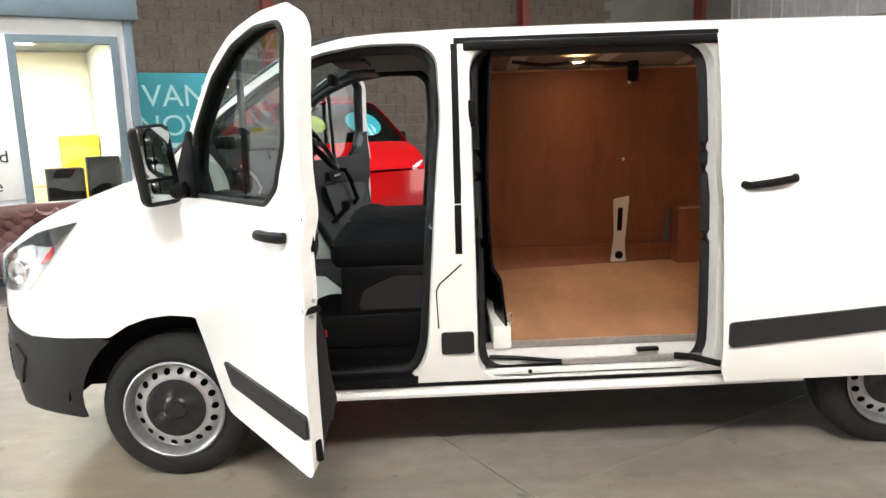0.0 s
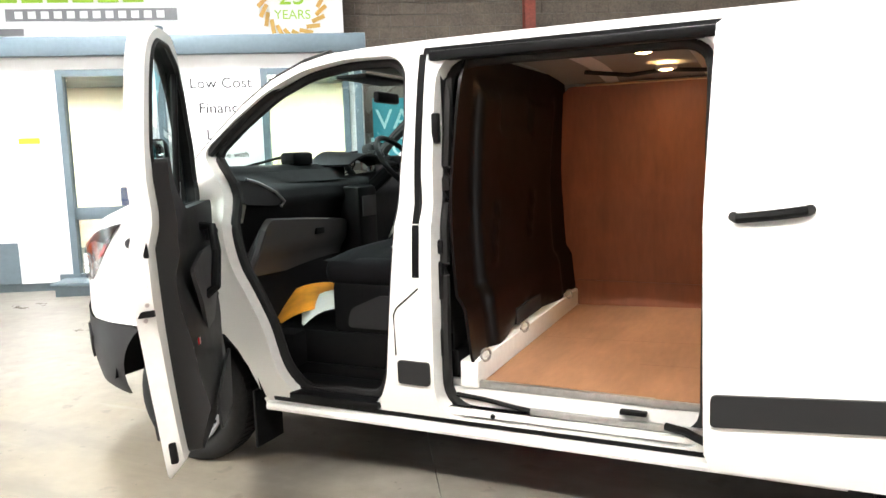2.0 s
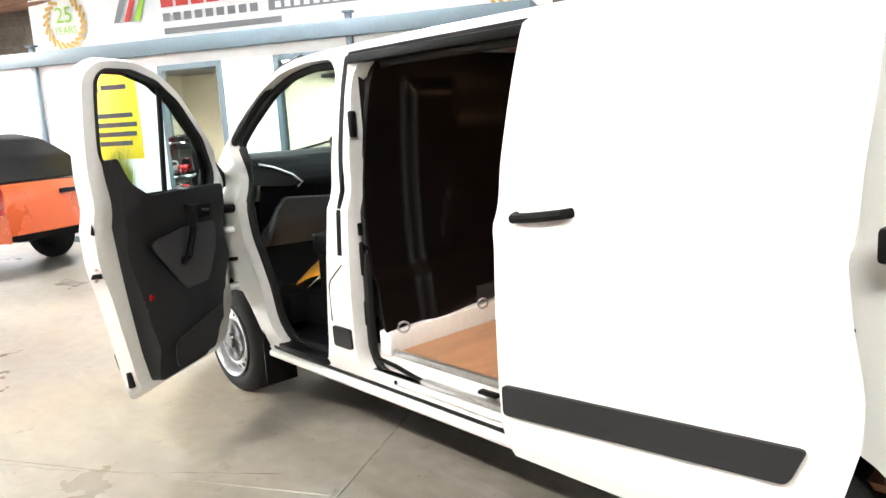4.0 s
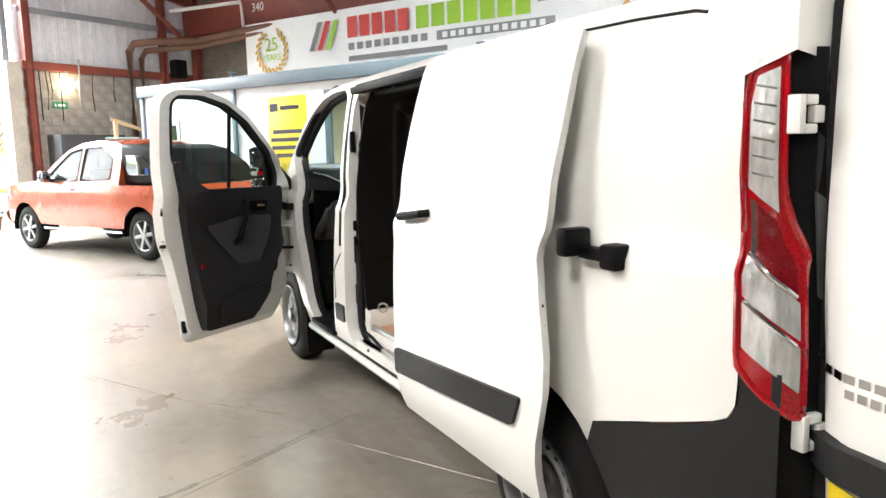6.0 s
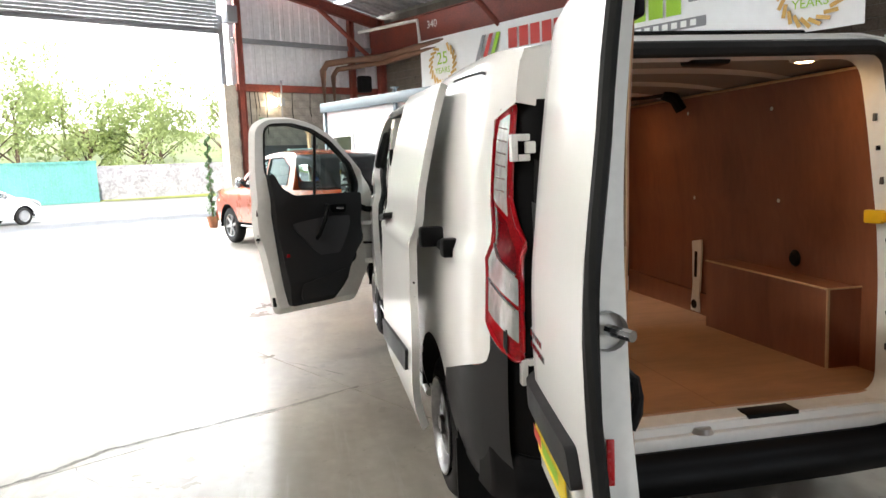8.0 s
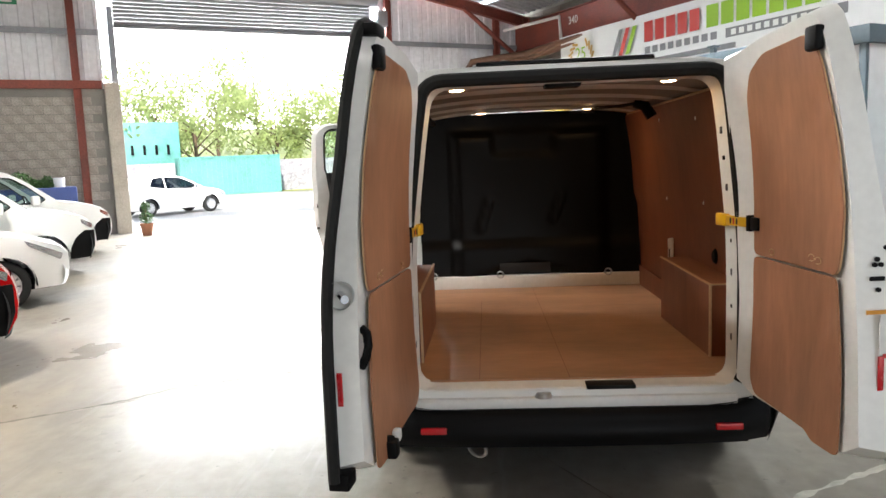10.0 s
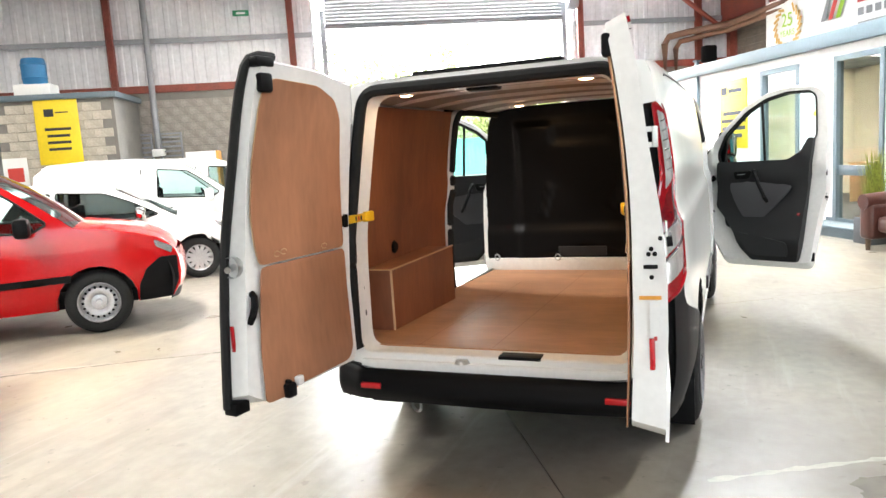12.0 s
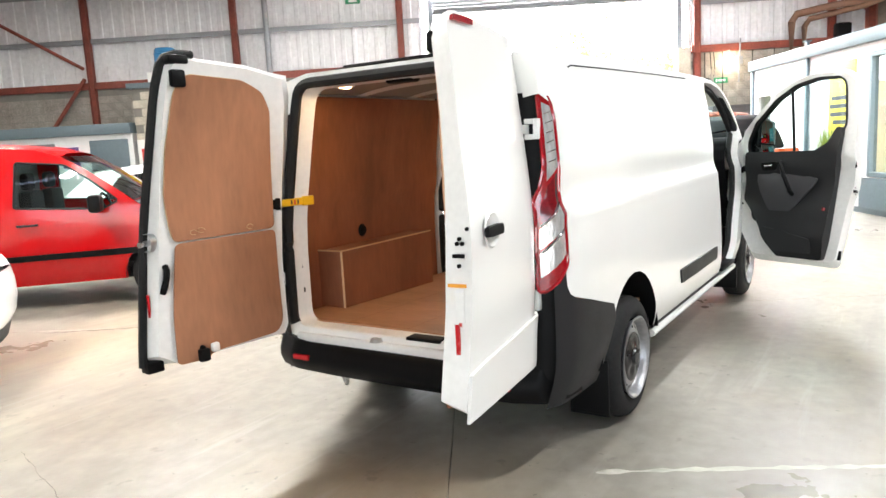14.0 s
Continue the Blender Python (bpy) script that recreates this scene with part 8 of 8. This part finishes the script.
for dv, dz in ((0, 0), (0.35, -0.15)):
    part("pipe", tube(bmesh.new(), [(U0 + 0.3, 7.3 + dv, 2.0), (U0 + 0.3, 7.3 + dv, 4.35 + dz), (U0 + 0.35, 7.42 + dv, 4.55 + dz), (U0 + 0.5, 8.0 + dv, 4.65 + dz), (U0 + 1.2, 8.9, 4.72 + dz), (U0 + 4.0, 9.0, 4.85 + dz)], 0.10 - 0.02 * (dv > 0), 12), PIPE, pp)
part("valve", B(U0 + 0.55, U0 + 0.85, 8.3, 8.7, 3.7, 4.2, 0.06), BLACK, pp)
part("white_pipe", tube(bmesh.new(), [(U0 + 0.4, 8.6, 5.55), (U0 + 2.6, 9.15, 5.6), (U0 + 2.7, 9.15, 4.7)], 0.05, 10), PAPER, pp)
for k, v in enumerate((4.95, 5.1, 5.2, 5.45, 6.3, 6.9)):
    cbl = part("cable", tube(bmesh.new(), [(U0 + 0.14, v, 3.68), (U0 + 0.15, v + 0.04 * math.sin(k), 3.2), (U0 + 0.15, v, 2.5 + 0.25 * (k % 3))], 0.012, 6), BLACK, pp)
shelf = thing("wall_cabinet", "dark metal cupboard against the block wall", "cupboard", HALL @ pose(U0 + 0.45, 5.8, 0))
part("body", B(-0.3, 0.3, -0.8, 0.9, 0, 2.15, 0.01), GREYTRIM, shelf)
for y in (-0.35, 0.45):
    part("door", B(0.302, 0.318, y - 0.36, y + 0.36, 0.1, 2.05, 0.004), GREYTRIM, shelf)
sh = thing("pitched_canopy", "small timber canopy edge beside the pickup", "canopy", HALL @ pose(-13.2, 6.2, 0))
part("board", sheet([(-0.2, 2.55), (1.8, 1.95), (1.8, 1.88), (-0.2, 2.46)], lambda a, b: (0.0, a, b), step=0.3, thick=0.04), PLYEDGE, sh)
part("post", B(-0.04, 0.04, 1.7, 1.78, 0, 1.95), PLYEDGE, sh)
part("post", B(-0.04, 0.04, -0.15, -0.07, 0, 2.5), PLYEDGE, sh)

# ---- the yard ----
fence = thing("green_container", "green corrugated steel container in the yard", "container", HALL @ pose(-40.0, 4.2, -0.02))
part("body", B(-1.2, 1.15, -2.7, 3.2, 0.05, 2.3), FENCE, fence, smooth=0)
for k in range(20):
    part("rib", B(1.152, 1.20, -2.65 + 0.29 * k, -2.52 + 0.29 * k, 0.15, 2.2), FENCE, fence, smooth=0)
part("rail", boxes([(1.152, 1.22, -2.7, 3.2, 2.2, 2.32), (1.152, 1.22, -2.7, 3.2, 0.02, 0.14)]), FENCE, fence, smooth=0)
tank = thing("green_silo", "tall green steel hopper behind the fence", "hopper", HALL @ pose(-44.0, 0.2, -0.02))
part("body", boxes([(-1.2, 1.2, -2.0, 1.9, 0, 4.6)], 0.05), FENCE, tank)
for k in range(5):
    part("stud", B(1.2, 1.26, -1.7 + 0.7 * k, -1.55 + 0.7 * k, 2.6, 3.2), BLACK, tank, smooth=0)
wall = tagged(part("yard_wall", boxes([(-40.8, -40.2, 7.6, 40, -0.02, 2.0), (-40.8, -40.2, -40, 1.4, -0.02, 2.0)]), STONE, None, "", 0, HALL), "grey rubble stone boundary wall", "", "", "structure")
verge = tagged(part("verge", sheet([(-40.2, 1), (-39.0, 7.2), (-35, 14), (-30, 30), (-40.2, 30)], lambda a, b: (a, b, 0.012 + 0.02 * noise.noise(Vector((a, b, 0)))), step=1.0), PALELEAF, None, "", 40, HALL), "rough grass verge", "", "", "structure")
bank = tagged(part("bank", grid(lambda s, t: (-41 - 60 * s, -60 + 120 * t, -0.02 + 7.0 * s ** 0.7 + 0.8 * noise.noise(Vector((s * 6, t * 12, 0)))), 20, 40), TREELEAF, None, "", 60, HALL), "green overgrown hillside bank", "", "", "structure")


def tree(at, h, spread, seed):
    rnd = random.Random(seed)
    t = thing("tree", "leafy green tree on the bank behind the yard", "tree", HALL @ pose(*at), "bank trees")
    bm = bmesh.new()
    cyl(bm, (0, 0, -0.6), (0.1, 0, h * 0.55), 0.16, 0.08, 8)
    tips = []
    for k in range(12):
        a, z = rnd.uniform(0, 6.28), h * rnd.uniform(0.04, 0.5)
        e = Vector((spread * rnd.uniform(0.4, 0.9) * math.cos(a), spread * rnd.uniform(0.4, 0.9) * math.sin(a), z + h * rnd.uniform(0.15, 0.45)))
        cyl(bm, (0.05, 0, z), e, 0.06, 0.02, 6)
        tips.append(e)
    part("trunk", bm, BARK, t, "", 60)
    bm = bmesh.new()
    for e in tips + [Vector((0, 0, h * 0.9))]:
        for k in range(4):
            c = e + Vector((rnd.gauss(0, 0.4), rnd.gauss(0, 0.4), rnd.gauss(0, 0.35))) * spread * 0.4
            clump(bm, c, spread * rnd.uniform(0.18, 0.34), 46, rnd, 0.15)
    tagged(part("crown", bm, TREELEAF, t, smooth=0), kind="stuff")


for k, (u, v, h) in enumerate(((-46, -9, 7), (-48, -5, 6), (-45, -2.5, 5.5), (-50, 1, 8), (-46, 3.5, 6.5), (-52, 6, 8), (-46, 9, 6), (-45, 12, 5.5), (-50, 15, 8), (-47, 19, 6.5), (-50, -13, 8), (-46, 24, 7), (-56, 10, 9), (-57, -3, 9))):
    tree((u, v, 0.6 + 0.11 * (-41 - u)), h, h * 0.50, 20 + k)

# bright haze of sky far behind the trees
tagged(part("backdrop", grid(lambda a, b: (-150 - 40 * math.sin(math.pi * a), -190 + 380 * a, -2 + 95 * b), 16, 2), HAZE, None, "", 60, HALL), "bright hazy white sky beyond the trees", "", "", "structure")
# ---- blockwork: each block a piece of its own on its wall ----
def block_mesh(name, lx, ly, lz, mat):
    return finish(name, B(-lx / 2, lx / 2, -ly / 2, ly / 2, -lz / 2, lz / 2, 0.006, seg=1), mat, 0)


def blockwork(parent, across, mat, seed, limit, rows_z, face, skip=None, name="block"):
    """Blocks over the stretch across=(a, b) of a wall whose face is at x = face; past the limit the rest is one mesh."""
    rnd = random.Random(seed)
    me = block_mesh(name, 0.05, 0.432, 0.207, mat)
    rest = bmesh.new()
    made = 0
    z, row = rows_z[0], 0
    places = []
    while z + 0.2 < rows_z[1]:
        y = across[0] + (0.22 if row % 2 else 0.0)
        while y + 0.43 < across[1]:
            places.append((y + 0.22, z + 0.105))
            y += 0.44
        z += 0.217
        row += 1
    places.sort(key=lambda q: (-q[0], q[1]) if seed % 2 else (q[1], q[0]))
    for y, zz in places:
        if skip and skip(y, zz):
            continue
        x = face + rnd.uniform(-0.004, 0.004)
        if made < limit:
            ob = new(name, me)
            ob.parent = parent
            ob.matrix_basis = pose(x, y, zz)
        else:
            box(rest, x - 0.025, x + 0.025, y - 0.216, y + 0.216, zz - 0.103, zz + 0.103)
        made += 1
    if rest.verts:
        tagged(part("block_rest", rest, mat, parent, smooth=0), kind="stuff")
    else:
        rest.free()


blockwork(end, (-16.4, DOOR_V0 - 0.36), BLOCK, 1, 260, (0.9, 3.70), U0 - 0.005)
blockwork(end, (DOOR_V1 + 0.36, V1), BLOCK, 3, 200, (0.0, 3.70), U0 - 0.005)
blockwork(kiosk, (-10.75, -8.03), PALEBLOCK, 5, 130, (0.3, 3.42), KU - 0.035)
north = bpy.data.objects["wall_north"]
rest = bmesh.new()
z, row = 0.0, 0
while z < 5.9:
    u = -14.4 + (0.22 if row % 2 else 0)
    while u < 12:
        if z > 2.0 or u > 0.3:
            box(rest, u + 0.004, u + 0.436, V1 - 0.012, V1 + 0.012, z + 0.004, z + 0.211)
        u += 0.44
    z += 0.217
    row += 1
tagged(part("block_courses", rest, DARKBLOCK, north, "brown block courses", smooth=0), kind="stuff")
